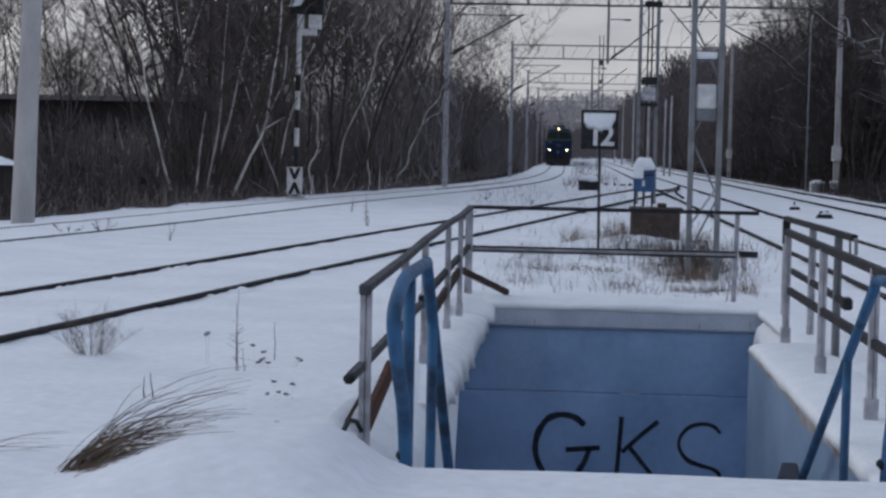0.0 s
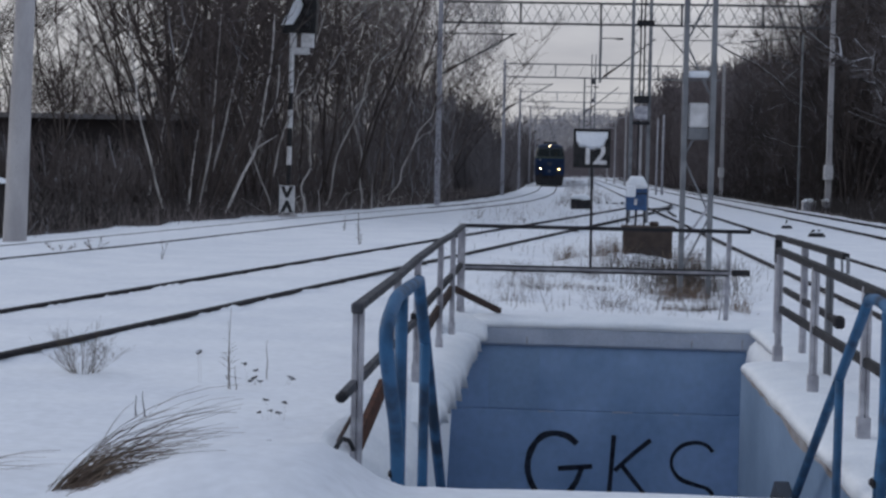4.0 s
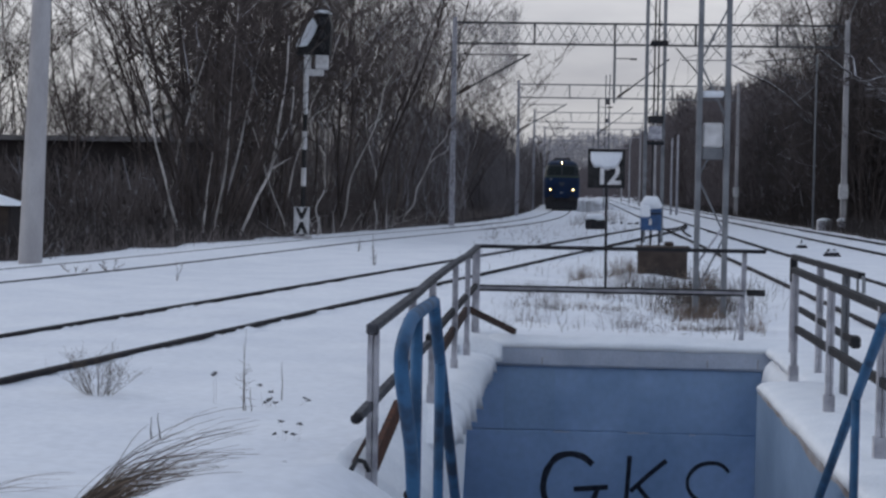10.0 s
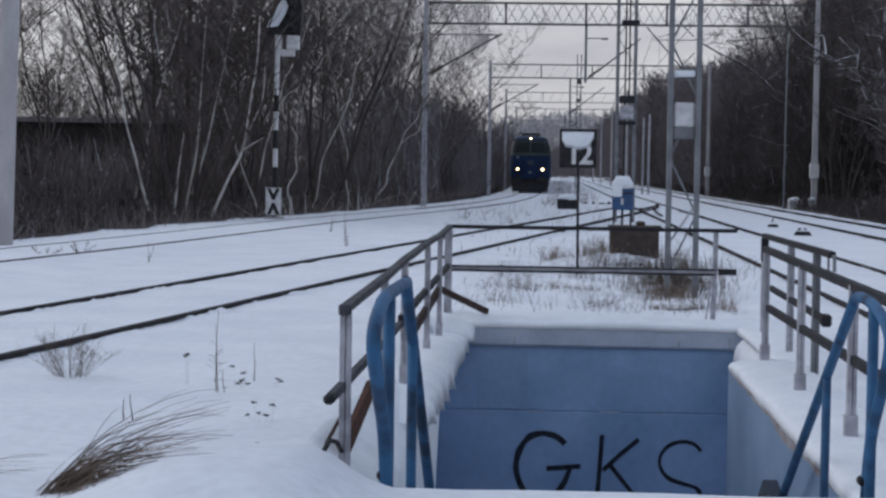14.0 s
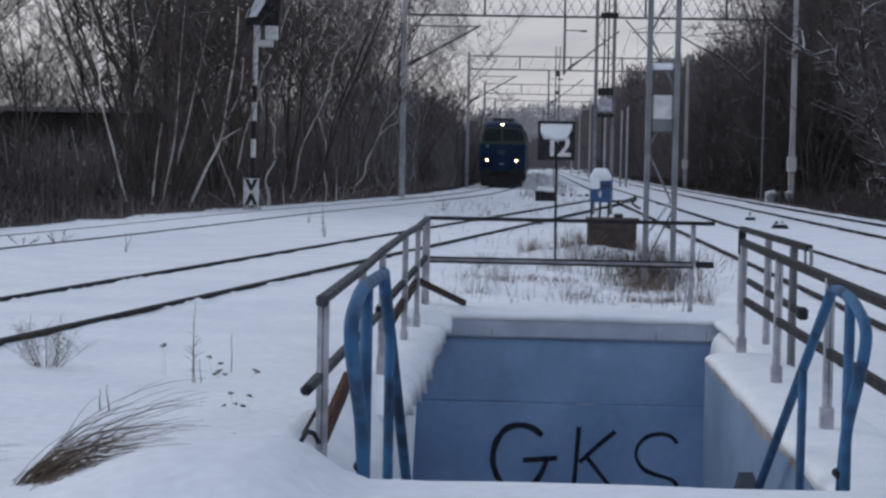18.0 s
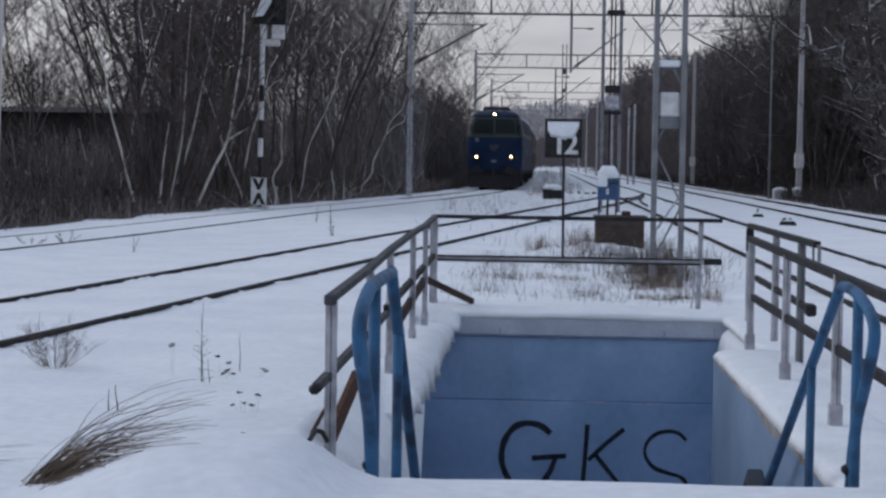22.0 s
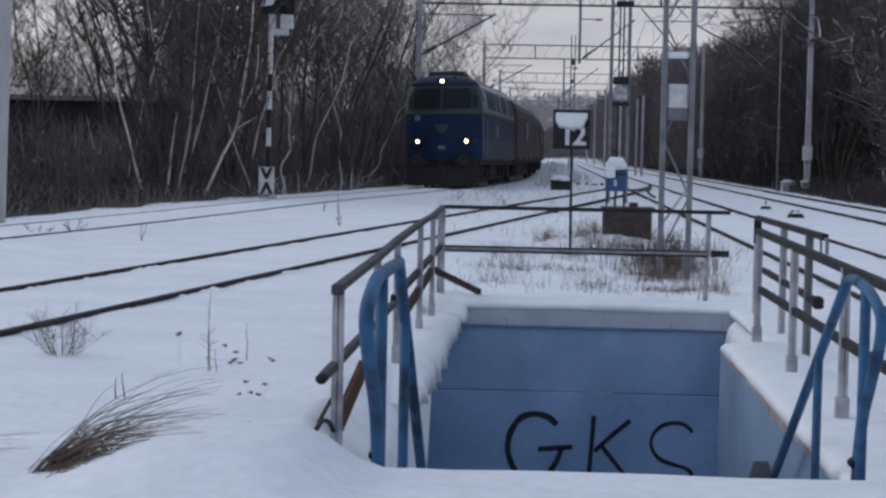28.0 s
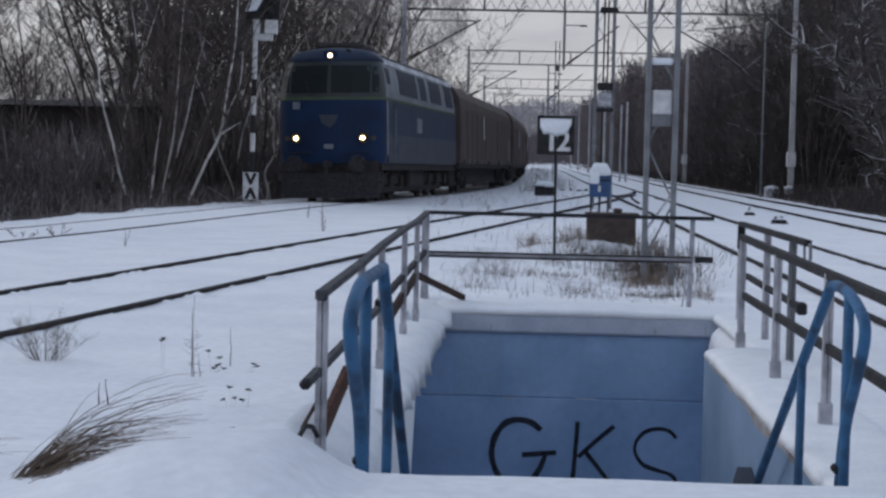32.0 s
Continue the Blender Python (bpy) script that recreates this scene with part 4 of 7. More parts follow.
# ---- gantries and wires ----
def build_gantry(y, xl, xr, ztop, drops, label):
    g = thing("catenary_gantry", label, "gantry", "gantries", at=pose(0, y, 0))
    for x in (xl, xr):
        part("mast", Geo().loft([[(x - w, -w, z), (x + w, -w, z), (x + w, w, z), (x - w, w, z)] for w, z in ((0.115, -0.3), (0.085, ztop + 0.25))]), GALV if x < 0 else CONC, g)
    zb = ztop - 0.85
    # steel gets paler down the line: distance haze put into its colour
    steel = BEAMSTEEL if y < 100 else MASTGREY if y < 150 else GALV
    for z in (ztop, zb):
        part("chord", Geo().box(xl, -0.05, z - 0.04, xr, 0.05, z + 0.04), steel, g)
    n = int((xr - xl) / 0.46)
    for i in range(n):
        a, b = xl + (xr - xl) * i / n, xl + (xr - xl) * (i + 1) / n
        if y < 100:
            part("lacing_bar", bar((a, 0.03, zb), (b, 0.03, ztop), 0.010, 0.012), MASTGREY, g)
            part("lacing_bar", bar((b, -0.03, zb), (a, -0.03, ztop), 0.010, 0.012), MASTGREY, g)
        elif i % 2 == 0:
            part("lacing_bar", bar((a, 0, zb), (b, 0, ztop), 0.008, 0.009), MASTGREY, g)
        if i % 7 == 0:
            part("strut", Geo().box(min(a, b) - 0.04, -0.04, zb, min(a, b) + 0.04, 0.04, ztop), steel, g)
    for x in drops:
        part("drop_post", Geo().box(x - 0.05, -0.05, ztop - 3.2, x + 0.05, 0.05, zb), MASTGREY, g)
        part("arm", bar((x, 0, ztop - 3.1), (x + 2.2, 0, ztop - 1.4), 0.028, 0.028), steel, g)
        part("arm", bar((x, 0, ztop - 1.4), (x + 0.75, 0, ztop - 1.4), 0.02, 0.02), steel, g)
        part("clip", Geo().box(x + 0.62, -0.03, ztop - 1.45, x + 0.9, 0.03, ztop - 1.38), DARKSTEEL, g)
        part("insulator", Geo().tube([(x + 0.15, 0, ztop - 2.95), (x + 0.62, 0, ztop - 2.62)], 0.045, 8), BROWNBOX, g)
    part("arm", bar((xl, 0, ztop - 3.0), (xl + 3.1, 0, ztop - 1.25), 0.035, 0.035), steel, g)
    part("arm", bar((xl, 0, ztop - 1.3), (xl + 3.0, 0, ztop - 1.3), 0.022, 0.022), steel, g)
    part("insulator", Geo().tube([(xl + 0.25, 0, ztop - 2.86), (xl + 0.7, 0, ztop - 2.6)], 0.075, 8), BROWNBOX, g)
    if y < 100:
        part("arm", bar((3.61, 0, ztop - 0.94), (5.23, 0, ztop - 2.78), 0.024, 0.024), steel, g)
        part("arm", bar((3.85, 0, ztop - 1.44), (5.55, 0, ztop - 1.43), 0.016, 0.016), steel, g)
        part("arm", bar((4.90, 0, ztop - 0.70), (5.50, 0, ztop - 1.3), 0.018, 0.018), steel, g)
        part("arm", bar((4.87, 0, ztop - 2.64), (5.53, 0, ztop - 1.95), 0.018, 0.018), steel, g)
    if y < 120:
        part("control_box", Geo().box(xr - 0.22, -0.32, 1.25, xr + 0.14, -0.10, 1.85, 0.02), WHITE, g, "small pale box strapped to a mast")
    return g


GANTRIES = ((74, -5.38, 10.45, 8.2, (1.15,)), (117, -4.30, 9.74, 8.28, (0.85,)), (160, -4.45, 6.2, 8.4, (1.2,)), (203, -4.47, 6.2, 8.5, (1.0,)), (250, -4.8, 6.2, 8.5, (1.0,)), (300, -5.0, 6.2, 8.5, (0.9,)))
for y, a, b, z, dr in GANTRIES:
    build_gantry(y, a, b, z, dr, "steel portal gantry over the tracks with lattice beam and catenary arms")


def build_wires():
    w = thing("catenary_wires", "thin dark overhead wires along the tracks", "wires")
    stations = [-10, 30, 74, 117, 160, 203, 250, 300]
    for fx in (main_x, straight_x, outer_x):
        for a, b in zip(stations, stations[1:]):
            m = 8
            pc = [(fx(a + (b - a) * i / m), a + (b - a) * i / m, 5.5) for i in range(m + 1)]
            ps = [(x, y, 6.9 - 1.0 * 4 * (i / m) * (1 - i / m)) for i, (x, y, _) in enumerate(pc)]
            part("contact_wire", Geo().tube(pc, 0.009, 4), DARKSTEEL, w)
            part("carrier_wire", Geo().tube(ps, 0.009, 4), DARKSTEEL, w)
            for i in range(1, m):
                part("dropper", Geo().tube([pc[i], ps[i]], 0.005, 3), DARKSTEEL, w)


build_wires()


def build_poles():
    p = thing("concrete_pole", "tapered grey concrete pole rising from the snow", "pole", at=pose(-9.02, 29, 0))
    rings = []
    for z, r in ((-0.5, 0.197), (0.1, 0.194), (3, 0.165), (9.0, 0.12)):
        rings.append([(0.035 * z + r * math.cos(2 * math.pi * k / 14), r * math.sin(2 * math.pi * k / 14), z) for k in range(14)])
    part("shaft", Geo().loft(rings), CONC, p, smooth=True)
    for x, y, h, r in ((9.31, 74.5, 7.1, 0.045), (6.17, 121, 5.3, 0.09), (5.83, 122, 5.1, 0.075)):
        q = thing("mast", "slim pale steel mast beside the track", "mast", "masts", at=pose(x, y, 0))
        part("shaft", Geo().tube([(0, 0, -0.3), (0.02, 0, h)], r, 8, r * 0.8), MASTGREY if x > 9 else GALV, q, smooth=True)
        if x > 9:
            part("arm", Geo().tube(smooth_path([(0.02, 0, h - 0.25), (-0.25, 0, h - 0.05), (-0.9, 0, h - 0.2), (-2.47, 0, h - 0.31)]), 0.026, 6), BEAMSTEEL, q)
            part("strut", bar((0.0, 0, h - 1.35), (-2.47, 0, h - 0.33), 0.018, 0.018), BEAMSTEEL, q)
    for x, y, w, h in ((9.6, 73.2, 0.55, 0.36), (10.25, 73.0, 0.3, 0.4)):
        c = thing("relay_box", "low pale relay box with snow on it", "cabinet", at=pose(x, y, 0))
        part("body", Geo().box(-w / 2, -0.2, -0.1, w / 2, 0.25, h, 0.03), CONC, c)
        part("door", Geo().box(-w / 2 + 0.03, -0.212, 0.05, w / 2 - 0.03, -0.2, h - 0.05, 0.004), GALV, c)
        single("relay_snow", cap_strip(x - w / 2, x + w / 2, y - 0.2, y + 0.25, h, 0.14, "x", 20 + int(y), 0.02, 0.0, 0.06), CAP, "snow on a relay box", "snow", smooth=True)


build_poles()


def build_signal():
    s = thing("railway_signal", "light signal on a banded black and white post, snowy head", "signal", at=pose(-7.34, 47, 0))
    bands = ((-0.2, 1.36, BLACK), (1.36, 1.84, WHITE), (1.84, 2.32, BLACK), (2.32, 2.80, WHITE), (2.80, 3.24, BLACK), (3.24, 4.35, WHITE))
    for a, b, m in bands:
        part("post_band", Geo().tube([(0.011 * a, 0, a), (0.011 * b, 0, b)], 0.066, 12), m, s, smooth=False)
    part("plate", Geo().box(-0.205, -0.13, 0.10, 0.205, -0.10, 0.82, 0.006), WHITE, s, "white plate with a black cross")
    part("cross_upper", Geo().add([(-0.17, -0.136, 0.80), (-0.07, -0.136, 0.80), (0.0, -0.136, 0.64), (0.07, -0.136, 0.80), (0.17, -0.136, 0.80), (0.035, -0.136, 0.50), (-0.035, -0.136, 0.50)], [(0, 6, 2, 1), (2, 6, 5), (2, 5, 4, 3)]), BLACK, s)
    part("cross_lower", Geo().add([(-0.17, -0.136, 0.12), (-0.07, -0.136, 0.12), (0.0, -0.136, 0.28), (0.07, -0.136, 0.12), (0.17, -0.136, 0.12), (0.035, -0.136, 0.43), (-0.035, -0.136, 0.43)], [(1, 2, 6, 0), (2, 5, 6), (3, 4, 5, 2)]), BLACK, s)
    part("foot", Geo().box(-0.22, -0.2, -0.05, 0.24, 0.2, 0.06, 0.02), CONC, s)
    part("bracket", Geo().box(-0.02, -0.1, 4.25, 0.50, 0.1, 4.42, 0.02), WHITE, s)
    part("bracket", Geo().box(0.0, -0.12, 4.42, 0.16, 0.1, 4.80, 0.02), WHITE, s)
    part("bracket", Geo().box(0.30, -0.12, 4.42, 0.62, 0.1, 4.80, 0.02), WHITE, s)
    head = Geo()
    ring = [(-0.22, 4.80), (0.66, 4.78), (0.70, 5.55), (0.62, 5.88), (0.36, 5.92), (0.22, 5.70), (-0.2, 5.05)]
    head.loft([[(x, y, z) for x, z in ring] for y in (-0.12, 0.28)])
    part("head", head, BLACK, s)
    for z in (5.0, 5.32, 5.64):
        part("hood", Geo().tube([(0.45, -0.10, z), (0.45, -0.36, z - 0.02)], 0.12, 10), BLACK, s, smooth=True)
        part("lens", Geo().tube([(0.45, -0.125, z), (0.45, -0.14, z)], 0.09, 10), GLASS, s, smooth=True)
    sn = Geo()
    sn.loft([[(x, y, z) for x, z in ((-0.22, 4.98), (0.08, 5.02), (0.28, 5.35), (0.36, 5.58), (0.22, 5.74), (-0.02, 5.42))] for y in (-0.20, -0.123)])
    single("signal_snow", sn, CAP, "snow plastered on a signal head", "snow", at=pose(-7.34, 47, 0))
    single("signal_snow", cap_strip(0.26, 0.66, -0.15, 0.3, 5.9, 0.1, "x", 31, 0.04, 0.02, 0.05), CAP, "snow on top of a signal head", "snow", at=pose(-7.34, 47, 0), smooth=True)


build_signal()


# ---- buildings behind the trees ----
def build_sheds():
    b = thing("lineside_building", "long dark building behind bare trees", "building", at=pose(-17.5, 58, 0))
    part("wall", Geo().box(-9, 0, -0.2, 4.5, 6, 2.72), SHEDWALL, b)
    part("roof", Geo().add([(-9.3, -0.4, 2.72), (4.8, -0.4, 2.72), (4.8, 6.4, 2.72), (-9.3, 6.4, 2.72), (-9.3, 3, 2.98), (4.8, 3, 2.98)], [(0, 1, 5, 4), (2, 3, 4, 5), (1, 2, 5), (3, 0, 4), (0, 3, 2, 1)]), ROOFDARK, b)
    for x in (-7.5, -5, -2.5, 0, 2.5):
        w = part("window", Geo().box(x - 0.5, -0.03, 0.9, x + 0.5, 0.02, 1.9, 0.01), BLACK, b)
        part("pane", Geo().box(x - 0.44, -0.04, 0.96, x + 0.44, -0.028, 1.84), GLASS, w)
    h = thing("lineside_hut", "low grey boarded hut with a snowy roof at the wood's edge", "hut", at=pose(-11.72, 33.4, 0))
    part("wall", Geo().box(-1.6, 0, -0.2, 0.95, 0.7, 0.88), SHEDWALL, h)
    for k in range(10):
        x = -1.58 + 0.25 * k
        part("board", Geo().box(x, -0.02, 0.05 if k % 3 else 0.30, x + 0.235, 0.0, 0.86, 0.006), BROWNBOX if k % 4 else LOCOLOW, h)
    part("plinth", Geo().box(-1.6, -0.03, -0.1, 0.95, -0.002, 0.28, 0.01), STEP, h)
    part("roof", Geo().add([(-1.8, -0.12, 0.88), (1.12, -0.12, 0.88), (1.12, 0.85, 0.88), (-1.8, 0.85, 0.88), (-1.3, 0.4, 1.24), (0.25, 0.4, 1.20)], [(0, 1, 5, 4), (2, 3, 4, 5), (1, 2, 5), (3, 0, 4), (0, 3, 2, 1)]), CAP, h, "snow covered roof")


build_sheds()


# ---- plants ----
def tree_mesh(seed, height, stems, pale):
    """Stems and crown of a bare tree: tapering, forked, with upright twigs."""
    rng = random.Random(seed)
    trunk, crown = Geo(), Geo()

    def limb(g, p, d, length, r, n, seg, up, wob, tip=0.25):
        pts = [Vector(p)]
        d = Vector(d).normalized()
        for i in range(seg):
            d = (d + Vector((rng.uniform(-wob, wob), rng.uniform(-wob, wob), rng.uniform(-wob, wob) * 0.5 + up))).normalized()
            pts.append(pts[-1] + d * (length / seg))
        g.tube(pts, r, n, r * tip, caps=False)
        return pts

    for s in range(stems):
        a = rng.uniform(0, 2 * math.pi)
        lean = rng.uniform(0.05, 0.5) if stems > 1 else rng.uniform(0, 0.12)
        h = height * rng.uniform(0.7, 1.05)
        r0 = 0.0052 * h * rng.uniform(0.5, 1.15)
        tr = limb(trunk, (0.25 * math.cos(a) * (stems > 1), 0.25 * math.sin(a) * (stems > 1), -0.3), (lean * math.cos(a), lean * math.sin(a), 1), h, r0, 6, 8, 0.035, 0.17, 0.15)
        for k in range(rng.randint(11, 15)):
            f = rng.uniform(0.27, 0.97)
            i = min(int(f * 8), 7)
            p = tr[i].lerp(tr[i + 1], f * 8 - i)
            b = rng.uniform(0, 2 * math.pi)
            ln = h * 0.34 * (1.15 - f) * rng.uniform(0.6, 1.2) + 0.5
            l1 = limb(crown, p, (math.cos(b), math.sin(b), rng.uniform(0.5, 1.3)), ln, max(0.012, r0 * 0.5 * (1.1 - 0.8 * f)), 4, 4, 0.10, 0.22)
            for j in range(rng.randint(3, 5)):
                q = l1[rng.randint(1, 3)].lerp(l1[4], rng.random())
                c = rng.uniform(0, 2 * math.pi)
                l2 = limb(crown, q, (math.cos(c), math.sin(c), rng.uniform(0.3, 1.2)), ln * rng.uniform(0.35, 0.6), 0.011, 3, 3, 0.08, 0.22, 0.4)
                for w in range(rng.randint(2, 4)):
                    q2 = l2[rng.randint(1, 2)].lerp(l2[3], rng.random())
                    c2 = rng.uniform(0, 2 * math.pi)
                    limb(crown, q2, (math.cos(c2), math.sin(c2), rng.uniform(0.0, 1.2)), rng.uniform(0.3, 0.75), 0.0055, 3, 2, 0.06, 0.25, 0.5)
    return trunk, crown


TREES = []
for seed, h, st, pale in ((11, 10.5, 3, 0), (12, 9.5, 4, 0), (13, 11.5, 2, 0), (14, 8.5, 4, 1), (15, 10.0, 3, 1), (16, 12.0, 1, 0), (17, 7.0, 5, 0)):
    tr, cr = tree_mesh(seed, h, st, pale)
    t = thing("tree", "bare slender tree with grey stems at the wood's edge" if pale else "bare dark deciduous tree with fine upright twigs", "tree", "bare trees", at=pose(0, -400 - seed, 0))
    part("trunk", tr, MIDBARK if pale else BARK, t, smooth=True)
    part("crown", cr, TWIG, t)
    TREES.append(t)


def plant_trees():
    rng = random.Random(5)
    used = [False] * len(TREES)
    spots = []
    # woods along the curved track
    for y, n in ((34, 2), (38, 2), (42, 3), (46, 4), (50, 5), (55, 6), (60, 6), (66, 6), (72, 6), (78, 6), (85, 6), (93, 4), (102, 4), (112, 4), (124, 4), (138, 4), (154, 3), (172, 3), (192, 3), (215, 3)):
        for k in range(n):
            yy = y + rng.uniform(-2.2, 2.2) * (1 + y / 100)
            off = (3.3 if y < 85 else 2.6) + rng.random() ** 1.3 * (5 + 0.13 * y)
            x = main_x(yy) - off
            side = -x / yy
            if side > 0.235 and rng.random() < 0.5 or y < 54 and 0.125 < side < 0.18:
                continue
            if yy < 46.5:
                continue
            spots.append((x, yy, (0.72 if side > 0.235 else 1.42 if y < 90 else 0.9 if y < 105 else 0.66)))
    # a few behind the low buildings
    for k in range(3):
        yy = 67 + 6.0 * k + rng.uniform(-1, 1)
        spots.append((-yy * rng.uniform(0.255, 0.345), yy, rng.uniform(0.75, 1.05)))
    for x, y, sc in ((-20.2, 62, 1.25), (-22.3, 66, 1.3), (-20.6, 57, 1.1), (-23.5, 60, 1.25), (-24.8, 70, 1.3), (-18.9, 60, 0.9), (-6.3, 122, 1.1), (-7.6, 128, 1.2), (-9.0, 120, 1.2), (-10.8, 125, 1.2)):
        spots.append((x, y, sc))
    # woods beyond the outer track
    for y, n in ((77, 9), (82, 9), (87, 9), (93, 9), (100, 8), (108, 7), (118, 7), (130, 6), (145, 6), (160, 5), (180, 5), (205, 5), (235, 4), (270, 4), (310, 4)):
        for k in range(n):
            yy = y + rng.uniform(-2.2, 2.2) * (1 + y / 100)
            off = 2.5 + rng.random() ** 1.2 * (8 + 0.06 * y)
            sc = 0.62 if off < 3.2 else 0.9 if off < 4.4 else 1.3
            x = outer_x(yy) + off
            # the wood stands lower towards the line and down the track
            rise = float(np.interp(x / yy, (0.0, 0.045, 0.085, 0.105, 0.118, 0.130, 0.145), (0.022, 0.040, 0.049, 0.053, 0.072, 0.12, 0.18)))
            sc = min(sc if y < 105 else 0.72 if y < 150 else 1.0, (1.3 + yy * rise) / 10.5)
            spots.append((x, yy, sc))
    for i, (x, y, s) in enumerate(spots):
        k = rng.choice((0, 1, 2, 5, 6, 0, 1)) if x > 0 else rng.choice((0, 1, 2, 3, 4, 5, 6, 3, 4))
        sc = s * rng.uniform(0.82, 1.12)
        m = pose(x, y, ground_z(x, y) - 0.05, 0, 0, rng.uniform(0, 360)) @ Matrix.Scale(sc, 4)
        if x < 0 and 0.228 < -x / y < 0.272 and i % 3 and used[k]:
            continue  # the wood opens here towards the low buildings
        if not used[k]:
            TREES[k].matrix_basis = m
            used[k] = True
        else:
            c = copy_thing(TREES[k], m)
            c.matrix_basis = m


plant_trees()


def leaning_tree(x, y, lean, h, r, seed, fork=0.0):
    """A slim pale-barked tree that leans over, forked, with a thin crown."""
    rng = random.Random(seed)
    t = thing("tree", "slim pale-barked tree leaning at the wood's edge", "tree", "bare trees", at=pose(x, y, ground_z(x, y) - 0.05))
    pts = [Vector((0, 0, -0.2))]
    for i in range(9):
        f = i / 8
        pts.append(Vector((lean * h * (f + 0.12) ** 1.15 + rng.uniform(-0.12, 0.12), rng.uniform(-0.3, 0.3) * f, h * (f + 0.1) / 1.1)))
    part("trunk", Geo().tube(smooth_path(pts, 3), r, 7, r * 0.3), PALEBARK, t, smooth=True)
    if fork:
        b = pts[5]
        part("limb", Geo().tube(smooth_path([b, b + Vector((fork * 0.5, 0.1, 0.35)), b + Vector((fork, 0.15, 0.55)), b + Vector((fork * 1.2, 0.2, 1.3))], 3), r * 0.6, 6, r * 0.2), PALEBARK, t, smooth=True)
    g = Geo()
    for k in range(34):
        q = pts[rng.randint(3, 8)].lerp(pts[9], rng.random() * 0.7)
        a = rng.uniform(0, 2 * math.pi)
        e = q + Vector((math.cos(a), math.sin(a), rng.uniform(0.4, 1.6))) * rng.uniform(0.3, 0.9)
        m = q.lerp(e, 0.5) + Vector((rng.uniform(-0.08, 0.08), 0, rng.uniform(-0.05, 0.05)))
        g.tube([q, m, e], 0.014, 3, 0.006, caps=False)
        for _ in range(4):
            a = rng.uniform(0, 2 * math.pi)
            p0 = m.lerp(e, rng.random())
            g.tube([p0, p0 + Vector((math.cos(a), math.sin(a), rng.uniform(0.2, 1.2))) * rng.uniform(0.2, 0.45)], 0.007, 3, 0.004, caps=False)
    part("crown", g, TWIG, t)


def plant_leaning():
    for k, (x, y, lean, h, r, fk) in enumerate(((-7.55, 51, 0.10, 4.2, 0.045, -0.4),
                                           (-9.3, 55, 0.25, 6.0, 0.05, 0.6), (-8.2, 60, 0.3, 5.5, 0.05, 0), (-7.4, 66, -0.15, 6.5, 0.05, 0.5), (-7.0, 70, 0.4, 4.5, 0.05, 0.7), (-12.2, 52, 0.2, 7.0, 0.06, 0), (-8.6, 52.5, -0.35, 5.0, 0.04, 0))):
        leaning_tree(x, y, lean, h, r * 0.68, 300 + k, fk)


plant_leaning()


def grown_tree(y, stems, r, pale, seed, label):
    """A tree with stems of known bends, each a list of (x, z) from its foot or fork up."""
    rng = random.Random(seed)
    x0 = stems[0][0][0]
    t = thing("tree", label, "tree", "bare trees", at=pose(x0, y, 0))
    crown = Geo()
    for k, stem in enumerate(stems):
        pts = [Vector((x - x0, rng.uniform(-0.05, 0.05), z)) for x, z in stem]
        rr = r if k == 0 or stem[0][1] < 1 else r * 0.65
        part("trunk" if k == 0 else "limb", Geo().tube(smooth_path(pts, 4), rr, 7, rr * 0.4), PALEBARK if pale else BARK, t, smooth=True)
        for _ in range(26):
            i = rng.randint(1, len(pts) - 2) if len(pts) > 2 else 0
            q = pts[i].lerp(pts[i + 1], rng.random())
            a, ln = rng.uniform(0, 2 * math.pi), rng.uniform(0.4, 1.1)
            e = q + Vector((math.cos(a), math.sin(a), rng.uniform(0.5, 1.8))).normalized() * ln
            m = q.lerp(e, 0.5) + Vector((rng.uniform(-0.06, 0.06), 0, rng.uniform(-0.05, 0.05)))
            crown.tube([q, m, e], 0.011, 3, 0.005, caps=False)
            for _ in range(3):
                a, p0 = rng.uniform(0, 2 * math.pi), m.lerp(e, rng.random())
                crown.tube([p0, p0 + Vector((math.cos(a), math.sin(a), rng.uniform(0.3, 1.4))).normalized() * rng.uniform(0.2, 0.5)], 0.006, 3, 0.004, caps=False)
    part("crown", crown, TWIG, t)


grown_tree(46.0, [[(-8.86, -0.1), (-8.4, 0.98), (-8.01, 1.83), (-7.83, 2.98), (-7.66, 4.11), (-7.6, 5.2)], [(-8.01, 1.83), (-7.76, 2.48), (-7.52, 3.07), (-7.46, 3.9)], [(-8.05, 1.76), (-7.75, 1.94), (-7.48, 2.12)]], 0.042, True, 401, "pale-barked tree leaning towards the line, forked low")
grown_tree(45.5, [[(-10.22, -0.1), (-10.48, 0.77), (-10.66, 1.49), (-10.94, 2.5), (-11.06, 3.4), (-11.3, 5.2)]], 0.040, True, 402, "pale-barked slim tree leaning away from the line")
grown_tree(45.8, [[(-9.75, -0.1), (-9.67, 0.64), (-9.63, 1.2), (-9.5, 2.2)]], 0.034, True, 403, "pale-barked sapling at the wood's edge")
grown_tree(48.0, [[(-9.95, -0.1), (-9.61, 1.68), (-9.52, 2.74), (-9.44, 4.24), (-9.3, 6.2)], [(-9.72, 0.6), (-9.31, 1.98), (-9.09, 3.04), (-8.88, 4.1), (-8.6, 5.8)]], 0.036, True, 404, "pale-barked tree with two slim stems")
